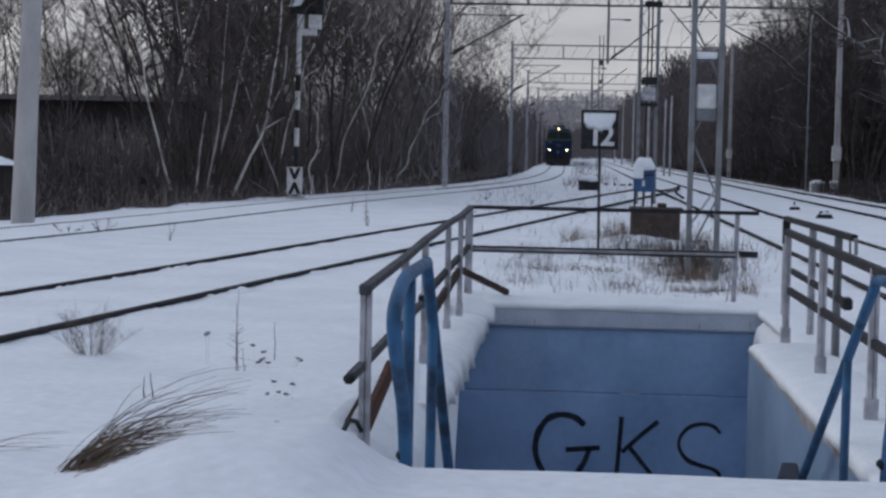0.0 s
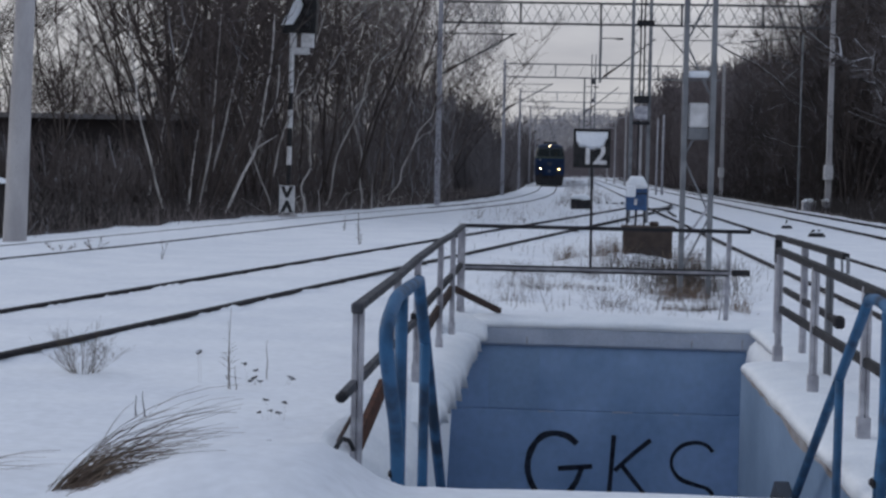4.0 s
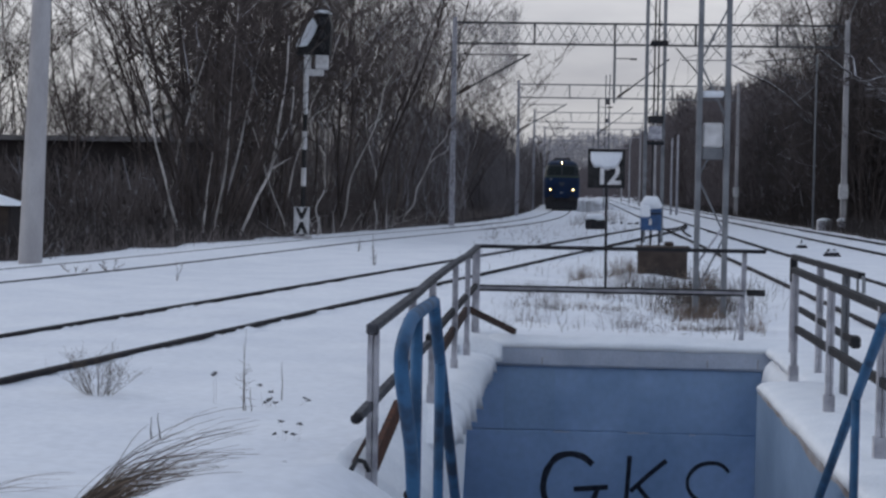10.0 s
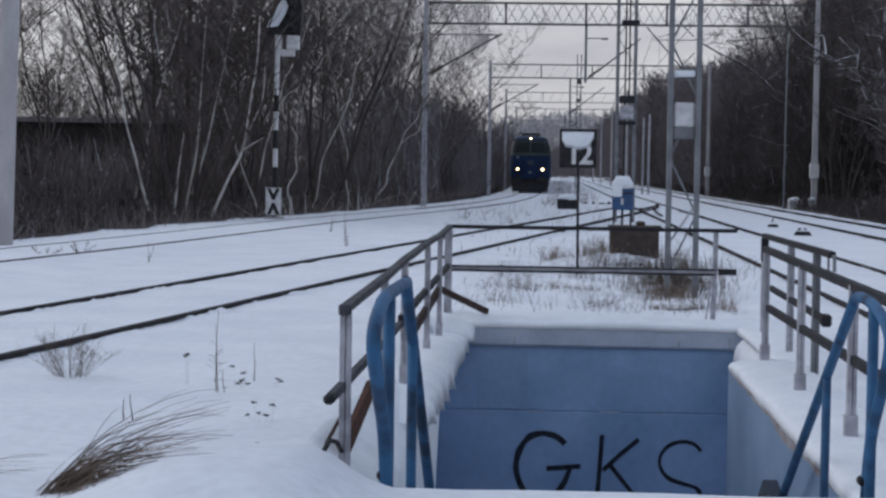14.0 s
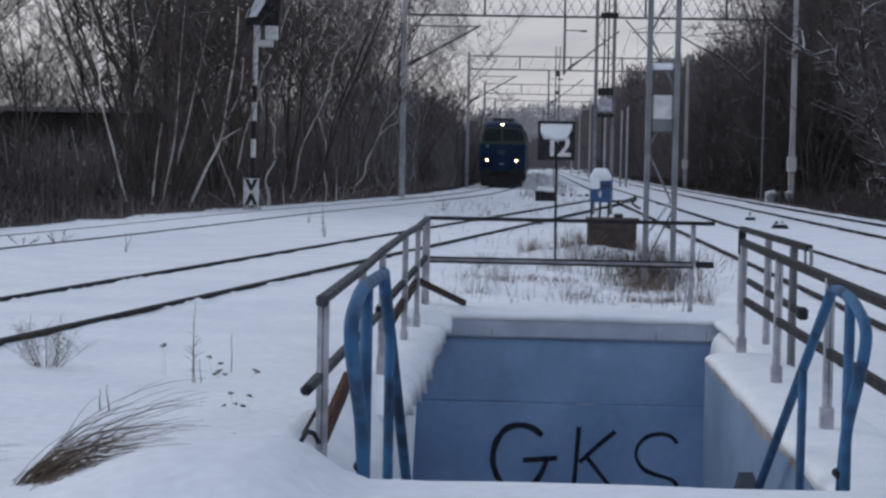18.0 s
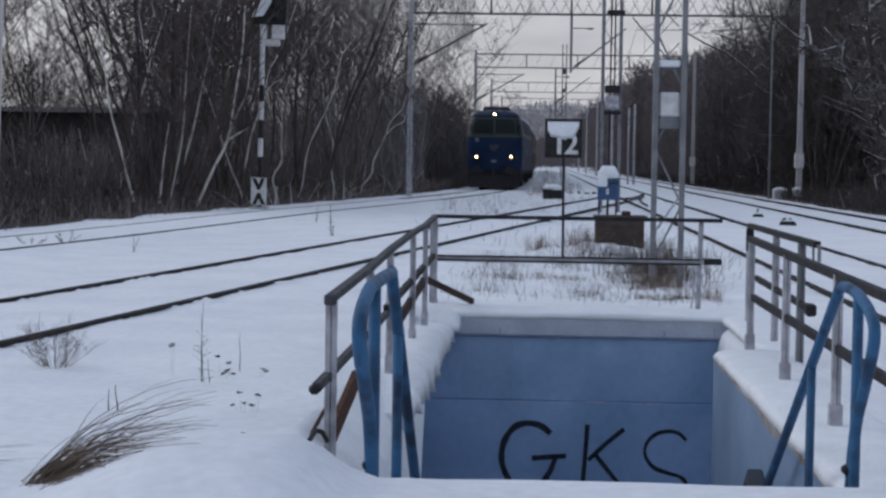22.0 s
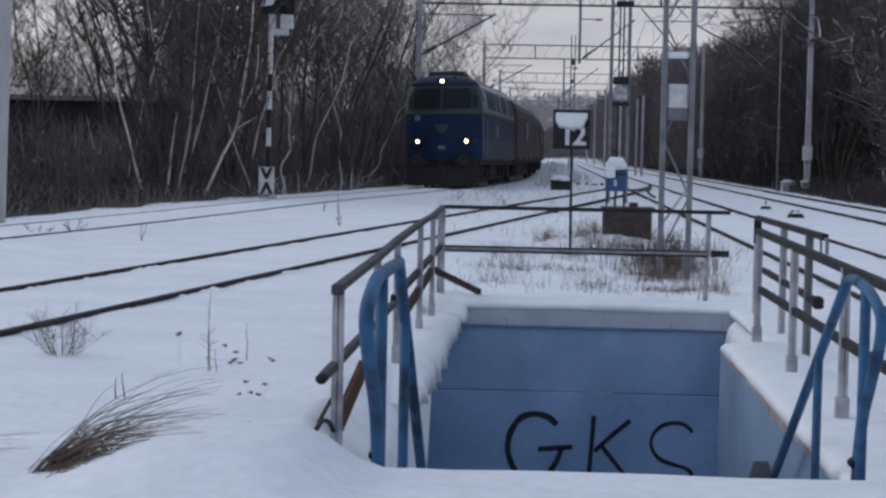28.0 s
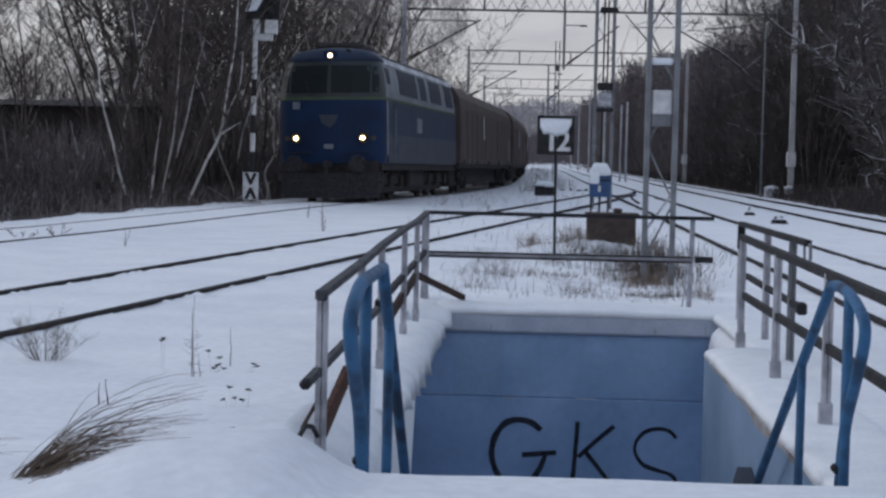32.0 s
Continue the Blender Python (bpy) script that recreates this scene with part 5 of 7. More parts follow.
grown_tree(46.5, [[(-11.2, -0.1), (-11.26, 0.76), (-11.87, 2.78), (-12.47, 4.37), (-13.1, 6.6)], [(-11.25, 0.3), (-11.78, 3.39), (-12.24, 4.7), (-12.7, 6.8)], [(-11.3, 0.3), (-11.67, 2.82), (-11.84, 4.3), (-12.0, 7.0)]], 0.036, False, 405, "dark tree with a fan of slender stems")
grown_tree(47.2, [[(-13.3, -0.1), (-13.39, 0.71), (-13.71, 2.79), (-14.1, 4.19), (-14.19, 6.8)]], 0.040, False, 406, "slim dark curved tree before a low building")
grown_tree(47.6, [[(-13.42, -0.1), (-13.46, 0.71), (-13.56, 3.41), (-13.72, 4.76), (-13.76, 6.8)]], 0.034, False, 407, "slim upright dark tree before a low building")
grown_tree(48.4, [[(-10.25, -0.1), (-10.29, 0.61), (-10.46, 2.42), (-10.79, 4.38), (-11.0, 7.2)], [(-10.35, 1.2), (-10.2, 3.0), (-10.1, 5.0), (-9.9, 7.0)]], 0.055, False, 408, "dark forked tree at the wood's edge")


def gnarled_tree(x, y, h, seed, stems=1):
    """A crooked tree whose spreading boughs carry snow."""
    rng = random.Random(seed)
    t = thing("tree", "crooked bare tree with snow lying along its spreading boughs", "tree", "bare trees", at=pose(x, y, ground_z(x, y) - 0.1))

    def limb(g, p, d, length, r, n, seg, up, wob, tip=0.3):
        pts, d = [Vector(p)], Vector(d).normalized()
        for i in range(seg):
            d = (d + Vector((rng.gauss(0, wob), rng.gauss(0, wob), rng.gauss(0, wob * 0.7) + up))).normalized()
            pts.append(pts[-1] + d * (length / seg))
        g.tube(pts, r, n, r * tip, caps=False)
        return pts

    crown = Geo()
    for k in range(stems):
        trunk = Geo()
        r0 = (0.0105 if y < 68 else 0.0085) * h * rng.uniform(0.8, 1.2)
        tr = limb(trunk, (rng.uniform(-0.2, 0.2) * (stems > 1), 0, -0.2), (rng.gauss(0, 0.18), rng.gauss(0, 0.1), 1), h, r0, 7, 9, 0.06, 0.20)
        part("trunk", trunk, SNOWBARK, t, smooth=True)
        for j in range(11):
            f = rng.uniform(0.14, 0.95)
            i = min(int(f * 9), 8)
            b, ln = rng.uniform(0, 2 * math.pi), h * (rng.uniform(0.13, 0.27) if y < 68 else rng.uniform(0.22, 0.42)) * (1.2 - 0.6 * f)
            bough = Geo()
            l1 = limb(bough, tr[i].lerp(tr[i + 1], f * 9 - i), (math.cos(b), 0.7 * math.sin(b), rng.uniform(0.1, 0.8)), ln, r0 * (0.95 if y < 68 else 0.5) * (1.15 - 0.7 * f), 5, 6, 0.03, 0.42 if y < 68 else 0.30)
            part("bough", bough, SNOWBARK, t, smooth=True)
            for m in range(7):
                q = l1[rng.randint(1, 5)].lerp(l1[6], rng.random() * 0.6)
                c = rng.uniform(0, 2 * math.pi)
                l2 = limb(crown, q, (math.cos(c), math.sin(c), rng.uniform(-0.2, 0.9)), ln * rng.uniform(0.25, 0.5), 0.017, 4, 4, 0.02, 0.32, 0.4)
                for w in range(5):
                    q2, c2 = l2[rng.randint(1, 4)], rng.uniform(0, 2 * math.pi)
                    limb(crown, q2, (math.cos(c2), math.sin(c2), rng.uniform(-0.5, 0.8)), rng.uniform(0.25, 0.6), 0.009, 3, 2, 0.0, 0.3, 0.5)
    part("crown", crown, SNOWTWIG, t)


for gx, gy, gh, gs, st in ((11.6, 57.5, 6.6, 501, 1), (12.6, 60.5, 8.2, 502, 2), (13.2, 63.0, 9.0, 503, 1), (12.5, 65.5, 7.6, 504, 2), (14.2, 66.5, 9.6, 505, 1), (14.6, 72.0, 10.0, 506, 2),
                           (13.0, 80.5, 11.0, 508, 2), (11.8, 82.5, 7.0, 509, 1), (12.6, 88.0, 12.0, 510, 2), (14.8, 84.0, 13.0, 511, 2), (15.6, 92.0, 13.5, 512, 1)):
    gnarled_tree(gx, gy, gh, gs, st)


def conifer(x, y, h, seed):
    """A ragged evergreen: whorls of drooping boughs with short sprays."""
    rng = random.Random(seed)
    t = thing("tree", "ragged dark evergreen standing among bare trees", "tree", "evergreens", at=pose(x, y, ground_z(x, y) - 0.1))
    part("trunk", Geo().tube([(0, 0, 0), (0.05, 0, h * 0.5), (0, 0, h)], 0.11, 7, 0.02), BARK, t, smooth=True)
    z = 1.4
    while z < h - 0.2:
        g = Geo()
        reach = (0.35 + 0.24 * (h - z)) * rng.uniform(0.7, 1.15)
        for k in range(rng.randint(5, 7)):
            a = rng.uniform(0, 2 * math.pi)
            d = Vector((math.cos(a), math.sin(a), 0))
            pts = [Vector((0, 0, z)) + d * (reach * u) + Vector((0, 0, 0.10 * u - 0.30 * reach * u * u)) for u in (0, 0.33, 0.66, 1.0)]
            g.tube(pts, 0.022, 4, 0.008, caps=False)
            side = Vector((-d.y, d.x, 0))
            for m in range(16):
                u = rng.uniform(0.15, 1.0)
                p = pts[0].lerp(pts[3], u) + Vector((0, 0, 0.16 * u * (1 - u)))
                e = p + (side * rng.choice((-1, 1)) * rng.uniform(0.3, 1.0) + d * rng.uniform(0.1, 0.8) + Vector((0, 0, rng.uniform(-0.6, 0.25)))) * rng.uniform(0.16, 0.42)
                g.tube([p, e], 0.016, 3, 0.006, caps=False)
        part("bough", g, NEEDLES, t)
        z += rng.uniform(0.30, 0.46)


conifer(-14.7, 66.0, 10.5, 601)
conifer(-13.3, 70.0, 9.0, 602)


def twig_stuff(name, label, count, place, lengths, radius, material, seed, lean=0.35, sides=3):
    """Countless thin stems, each a bent three-sided rod."""
    rng = random.Random(seed)
    g = Geo()
    for _ in range(count):
        x, y, z = place(rng)
        ln = rng.uniform(*lengths)
        a = rng.uniform(0, 2 * math.pi)
        t = abs(rng.gauss(0, lean))
        r = radius * rng.uniform(0.6, 1.4)
        dx, dy = math.cos(a) * t, math.sin(a) * t
        x1, y1, z1 = x + dx * ln * 0.5, y + dy * ln * 0.5, z + ln * 0.52
        x2, y2, z2 = x1 + dx * ln * (0.5 + rng.uniform(-0.2, 0.5)), y1 + dy * ln * 0.6, z1 + ln * 0.45 * max(0.1, 1 - t * 0.6)
        k = len(g.v)
        for px, py, pz, rr in ((x, y, z, r), (x1, y1, z1, r * 0.75), (x2, y2, z2, r * 0.3)):
            g.v += [(px + rr, py, pz), (px - 0.5 * rr, py + 0.87 * rr, pz), (px - 0.5 * rr, py - 0.87 * rr, pz)]
        for i in range(2):
            for j in range(3):
                a0, a1 = k + i * 3 + j, k + i * 3 + (j + 1) % 3
                g.f.append((a0, a1, a1 + 3, a0 + 3))
    return single(name, g, material, label, "vegetation", kind="stuff")


def left_band(near, depth, y0, y1):
    def f(rng):
        y = y0 + (y1 - y0) * rng.random() ** 1.4
        x = main_x(y) - near - depth * rng.random() ** 1.5 * (0.5 + y / 80)
        if near > 4 and -x / y > 0.225:
            y = 90 + 60 * rng.random()
            x = main_x(y) - near - depth * rng.random() * 0.6
        return x, y, ground_z(x, y) - 0.05
    return f


def right_band(near, depth, y0, y1):
    def f(rng):
        y = y0 + (y1 - y0) * rng.random() ** 1.3
        x = outer_x(y) + near + depth * rng.random() ** 1.5 * (0.5 + y / 80)
        return x, y, ground_z(x, y) - 0.05
    return f


def litter(name, label, edge, outward, near, y0, y1, depth, seed):
    """Dark forest floor, rising in hummocks above the snow at the wood's edge."""
    g = Geo()
    ys = np.arange(y0, y1, 0.9)
    n = 26
    for y in ys:
        w = 0.35 * noise.noise(Vector((y * 0.5, seed, 0))) + 0.2 * noise.noise(Vector((y * 1.9, seed, 3)))
        for i in range(n + 1):
            u = (i / n) ** 2
            x = edge(float(y)) + outward * (near + w + depth * u)
            z = ground_z(x, float(y)) + (-0.12 if i == 0 else 0.05 + 0.05 * noise.noise(Vector((x * 1.5, y * 1.5, seed))) + 0.25 * smoothstep(0.0, 0.2, u))
            g.v.append((x, float(y), z))
    for j in range(len(ys) - 1):
        for i in range(n):
            a = j * (n + 1) + i
            g.f.append((a, a + 1, a + n + 2, a + n + 1))
    return single(name, g, LITTER, label, kind="structure", smooth=True)


litter("forest_floor_west", "dark forest floor of leaf litter under the trees", main_x, -1, 2.5, 20, 430, 45, 1)
litter("forest_floor_east", "dark forest floor of leaf litter beyond the outer track", outer_x, 1, 1.75, 30, 430, 45, 2)


def thicket(name, label, count, place, lengths, radius, material, seed, slant=(0.35, 0.35), gaps=-1.0):
    """Countless short twigs filling a volume: each a straight three-sided rod at a steep slant."""
    rng = random.Random(seed)
    g = Geo()
    for _ in range(count):
        x, y, z = place(rng)
        if noise.noise(Vector((x * 0.55, y * 0.2, z * 0.55))) < gaps and rng.random() < 0.75:
            continue
        ln, r = rng.uniform(*lengths), radius * rng.uniform(0.5, 1.4)
        a, t = rng.uniform(0, 2 * math.pi), abs(rng.gauss(*slant))
        dx, dy, dz = math.cos(a) * math.sin(t) * ln, math.sin(a) * math.sin(t) * ln, math.cos(t) * ln
        k = len(g.v)
        for px, py, pz, rr in ((x, y, z, r), (x + dx, y + dy, z + dz, r * 0.4)):
            g.v += [(px + rr, py, pz), (px - 0.5 * rr, py + 0.87 * rr, pz), (px - 0.5 * rr, py - 0.87 * rr, pz)]
        for j in range(3):
            g.f.append((k + j, k + (j + 1) % 3, k + (j + 1) % 3 + 3, k + j + 3))
    return single(name, g, material, label, "vegetation", kind="stuff")


def volume(edge, outward, near, depth, y0, y1, top, bias=1.3, power=1.2):
    """A place in the woods: beside a track, within depth, up to the height top(off, y)."""
    def f(rng):
        y = y0 + (y1 - y0) * rng.random() ** bias
        off = near + depth * rng.random() ** power
        x = edge(y) + outward * off
        if outward < 0 and -x / y > 0.232:
            return x, y, ground_z(x, y) + rng.random() * 1.2
        swell = noise.noise(Vector((x * 0.35, y * 0.12, 3)))
        if outward > 0:
            return x, y, ground_z(x, y) + rng.random() * top(off, y) * (0.90 + 0.20 * swell)
        return x, y, ground_z(x, y) + rng.random() ** 1.6 * top(off, y) * (0.75 + 0.5 * swell)
    return f


twig_stuff("undergrowth", "dense dark brushwood under the trees", 12500, left_band(2.6, 7, 30, 150), (0.2, 0.8), 0.009, BRUSH, 21, 0.6)
twig_stuff("undergrowth", "dense dark brushwood beyond the outer track", 15000, right_band(1.7, 6, 40, 190), (0.2, 0.9), 0.011, BRUSH, 22, 0.6)
twig_stuff("far_woods", "thin bare saplings of the woods behind", 420, left_band(7.0, 16, 50, 150), (3.0, 6.0), 0.026, DARKTWIG, 23, 0.3)
twig_stuff("far_woods", "thin bare saplings of the woods opposite", 700, right_band(3.5, 14, 76, 130), (2.5, 7.5), 0.028, DARKTWIG, 24, 0.3)
thicket("thicket", "tangled bare twigs deep in the woods", 26000, volume(main_x, -1, 4.5, 16, 42, 130, lambda o, y: 2.4 + 0.30 * o if y < 95 else 5.0), (0.3, 1.0), 0.013, DARKTWIG, 31)
thicket("thicket", "fine bare twigs high in the trees by the signal", 3600, lambda rng: (lambda y: (-y * rng.uniform(0.080, 0.155), y, 4.8 + 4.6 * rng.random()))(rng.uniform(52, 74)), (0.3, 0.9), 0.0085, DARKTWIG, 62, (0.5, 0.35), -0.25)
thicket("thicket", "tangled dark twigs of the woods opposite", 44000, volume(outer_x, 1, 2.6, 18, 78, 125, lambda o, y: min(13.5, 3.0 + 1.7 * o)), (0.3, 1.0), 0.016, SNOWTWIG, 32, (0.9, 0.5), -0.22)
thicket("thicket", "dense dark brush at the foot of the woods opposite", 26000, volume(outer_x, 1, 2.4, 7, 76, 125, lambda o, y: min(6.5, 3.0 + 1.1 * o)), (0.3, 0.9), 0.019, BRUSH, 36, (0.8, 0.5))
thicket("thicket", "frosted bare twigs of the nearer woods opposite", 9000, volume(outer_x, 1, 2.9, 7, 54, 66, lambda o, y: min(9.0, 2.6 + 1.6 * o)), (0.2, 0.8), 0.011, SNOWTWIG, 39, (1.0, 0.45), 0.0)


def deep_wood(rng):
    """The dense body of the wood inside the curve, lower towards its far end."""
    y = rng.uniform(70, 112)
    u = 0.064 + 0.155 * rng.random()
    top = float(np.interp(u, (0.06, 0.08, 0.10, 0.14, 0.25), (0.036, 0.042, 0.046, 0.062, 0.075))) * (1 + 0.25 * noise.noise(Vector((u * 120, y * 0.05, 7))))
    return -u * y, y, (1.3 + y * top) * rng.random() ** 0.9


thicket("thicket", "dense grey-brown body of the wood inside the curve", 11000, deep_wood, (0.4, 1.2), 0.014, FROSTTWIG, 42, (0.4, 0.35), -0.12)


def high_crowns(rng):
    """Thin crowns of the tall trees at the far end of the wood, leaning out over the line's edge."""
    y = rng.uniform(118, 140)
    u = rng.uniform(0.037, 0.108)
    low = float(np.interp(u, (0.03, 0.05, 0.075, 0.125), (0.080, 0.056, 0.038, 0.034)))
    return -u * y, y, 1.3 + y * (low + (0.098 - low) * rng.random())


thicket("thicket", "fine bare crowns of tall trees at the far end of the wood", 4600, high_crowns, (0.4, 1.3), 0.015, FROSTTWIG, 43, (0.6, 0.4), -0.02)


def behind_sheds(rng):
    y = rng.uniform(85, 125)
    x = -y * rng.uniform(0.20, 0.34)
    return x, y, ground_z(x, y) + rng.random() ** 1.3 * (5.2 + 2.5 * noise.noise(Vector((x * 0.12, y * 0.05, 9))))


thicket("far_woods", "hazy snow-dusted woods behind the low buildings", 4000, behind_sheds, (0.4, 1.3), 0.022, SNOWTWIG, 37, (0.8, 0.5))
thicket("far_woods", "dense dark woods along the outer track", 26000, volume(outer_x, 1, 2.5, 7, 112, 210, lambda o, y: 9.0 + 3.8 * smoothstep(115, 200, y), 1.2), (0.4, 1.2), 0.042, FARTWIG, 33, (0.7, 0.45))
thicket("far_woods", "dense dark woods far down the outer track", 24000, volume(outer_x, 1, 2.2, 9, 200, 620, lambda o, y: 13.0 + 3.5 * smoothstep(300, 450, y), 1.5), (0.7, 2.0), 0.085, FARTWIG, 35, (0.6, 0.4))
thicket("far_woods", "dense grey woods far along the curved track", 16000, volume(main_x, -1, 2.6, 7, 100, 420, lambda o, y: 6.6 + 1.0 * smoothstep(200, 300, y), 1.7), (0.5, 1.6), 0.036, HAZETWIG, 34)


def vista(rng):
    y = rng.uniform(430, 800)
    x = rng.uniform(-4.0, 30.0)
    top = 1.3 + y * (0.0156 + 0.65 * x / y) * (0.95 + 0.10 * noise.noise(Vector((x * 0.4, y * 0.01, 2))))
    return x, y, max(0.0, top - 2.5) * rng.random() ** 0.9


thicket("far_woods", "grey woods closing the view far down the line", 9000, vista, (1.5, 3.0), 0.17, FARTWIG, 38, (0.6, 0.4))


def haze_hill(rng):
    """Woods on the rise behind everything, thinning towards their tops, with haze put into their colour."""
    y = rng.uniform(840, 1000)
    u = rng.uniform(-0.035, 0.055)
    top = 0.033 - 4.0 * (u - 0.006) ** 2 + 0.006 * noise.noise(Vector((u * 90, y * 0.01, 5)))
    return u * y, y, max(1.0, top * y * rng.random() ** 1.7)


thicket("far_woods", "pale hazed woods on the rise beyond the line's end", 24000, haze_hill, (1.0, 2.6), 0.42, HAZEWOOD, 41, (0.7, 0.5))
thicket("thicket", "snow-flecked scrub before the low building", 900, lambda rng: (lambda y: (-y * rng.uniform(0.225, 0.315), y, 0.25 + 1.5 * rng.random() ** 1.5))(rng.uniform(37, 47)), (0.10, 0.40), 0.007, SNOWTWIG, 61, (1.0, 0.5), 0.0)


def outer_crowns(rng):
    """Crowns of the tall wood, outward of a line that leans away from the track."""
    y = rng.uniform(80, 112)
    z = 1.5 + 11.5 * rng.random()
    edge = float(np.interp((z - 1.3) / y, (0.0, 0.045, 0.06, 0.085, 0.12), (0.105, 0.112, 0.121, 0.131, 0.136)))
    return y * (edge + 0.003 + 0.075 * rng.random()), y, z


thicket("thicket", "dense crowns of the tall wood beyond the outer track", 20000, outer_crowns, (0.35, 1.1), 0.017, SNOWTWIG, 40, (0.8, 0.5), -0.3)
twig_stuff("fallen_branches", "pale fallen branches at the wood's edge", 30, left_band(2.2, 1.0, 46, 80), (0.5, 1.6), 0.012, PALEBARK, 27, 2.2)


def bent_grass(name, label, x, y, count, dx, dy, length, spread, seed, material=DRY, r=0.0028, droop=0.5, rise=1.0):
    """A tuft of thin dry stems blown over to one side."""
    rng = random.Random(seed)
    g = Geo()
    z0 = ground_z(x, y)
    for _ in range(count):
        ln = length * (0.28 + 0.78 * rng.random() ** 1.6)
        bx, by = x + rng.gauss(0, spread), y + rng.gauss(0, spread)
        a = rng.gauss(0, 0.31)
        ux, uy = dx * math.cos(a) - dy * math.sin(a), dx * math.sin(a) + dy * math.cos(a)
        el = rng.uniform(0.25, 0.75) * rise
        dr, curl, side = droop * rng.uniform(0.8, 1.25), rng.gauss(0, 0.05), rng.gauss(0, 0.035)
        pts = []
        for i in range(8):
            t = i / 7
            k = curl * t * t * t
            pts.append((bx + ux * ln * t * (0.75 + 0.25 * t) - uy * ln * k, by + uy * ln * t + ux * ln * k, z0 - 0.03 + ln * (el * t - dr * el * t * t + side * math.sin(5 * t))))
        g.tube(pts, r * rng.uniform(0.5, 1.3), 3, r * 0.3, caps=False)
    return single(name, g, material, label, "plant", "dry plants")


def twiggy_plant(label, x, y, h, stems, seed, width=0.5, seeds=0, r=0.004, material=STALK, forks=(2, 5)):
    """A dead weed: forked stalks with small seed heads."""
    rng = random.Random(seed)
    z0 = ground_z(x, y) - 0.03
    t = thing("dead_weed", label, "plant", "dry plants", at=pose(x, y, z0))
    for s in range(stems):
        g = Geo()
        a = rng.uniform(0, 2 * math.pi)
        lean = width * rng.uniform(0.1, 1.0) / h
        p = Vector((0.12 * width * math.cos(a), 0.12 * width * math.sin(a), 0))
        d = Vector((lean * math.cos(a), lean * math.sin(a), 1)).normalized()
        hh = h * rng.uniform(0.55, 1.05)
        pts = [p + d * hh * i / 4 + Vector((rng.uniform(-1, 1), rng.uniform(-1, 1), 0)) * 0.022 * h * i for i in range(5)]
        g.tube(pts, r, 4, r * 0.5)
        for k in range(rng.randint(*forks)):
            q = pts[rng.randint(1, 3)].lerp(pts[4], rng.random() * 0.8)
            b = rng.uniform(0, 2 * math.pi)
            e = q + Vector((math.cos(b), math.sin(b), rng.uniform(0.4, 1.4))).normalized() * hh * rng.uniform(0.12, 0.3)
            g.tube([q, q.lerp(e, 0.5) + Vector((0, 0, -0.01)), e], r * 0.6, 3, r * 0.35)
            if rng.random() < seeds:
                part("seed_head", Geo().tube([e - Vector((0.009, 0, 0.005)), e, e + Vector((0.010, 0, 0.007))], 0.0035, 5, 0.006), BLACK, t)
        part("stalk", g, material, t)


def seed_weed(label, x, y, stems, heads, seed, r=0.0018, material=STALK):
    """A dead weed of straight stems (offset at the foot, offset at the tip, height) and of dark heads on threads (offset, height)."""
    rng = random.Random(seed)
    t = thing("dead_weed", label, "plant", "dry plants", at=pose(x, y, ground_z(x, y) - 0.02))
    for a, b, h in stems:
        g = Geo()
        pts = [Vector((a + (b - a) * u + rng.uniform(-0.004, 0.004), 0.02 * rng.uniform(-1, 1), h * u)) for u in (0, 0.25, 0.5, 0.75, 1.0)]
        g.tube(pts, r * 1.5, 4, r * 0.5)
        for k in range(int(h * 22) if h > 0.3 else 0):
            p = pts[0].lerp(pts[4], rng.uniform(0.12, 0.62))
            e = p + Vector((rng.choice((-1, 1)) * rng.uniform(0.02, 0.075), rng.uniform(-0.03, 0.03), rng.uniform(-0.01, 0.05)))
            g.tube([p, e], r * 0.6, 3, r * 0.3)
        part("stalk", g, material, t)
    for dx, z in heads:
        p = Vector((dx * 0.75 + rng.uniform(-0.01, 0.01), rng.uniform(-0.03, 0.03), 0))
        e = Vector((dx, p.y + rng.uniform(-0.03, 0.03), z))
        part("stalk", Geo().tube([p, p.lerp(e, 0.55) + Vector((0.006, 0, 0)), e], r * 0.5, 3, r * 0.35), material, t)
        g = Geo()
        for k in range(6):
            a = rng.uniform(0, 2 * math.pi)
            q = e + Vector((0.013 * math.cos(a), 0.013 * math.sin(a), rng.uniform(-0.006, 0.009)))
            g.tube([e - Vector((0, 0, 0.004)), e.lerp(q, 0.6), q + Vector((0.006 * math.cos(a), 0, -0.003))], 0.0046, 5, 0.002)
        part("seed_head", g, BLACK, t, "dark seed head")


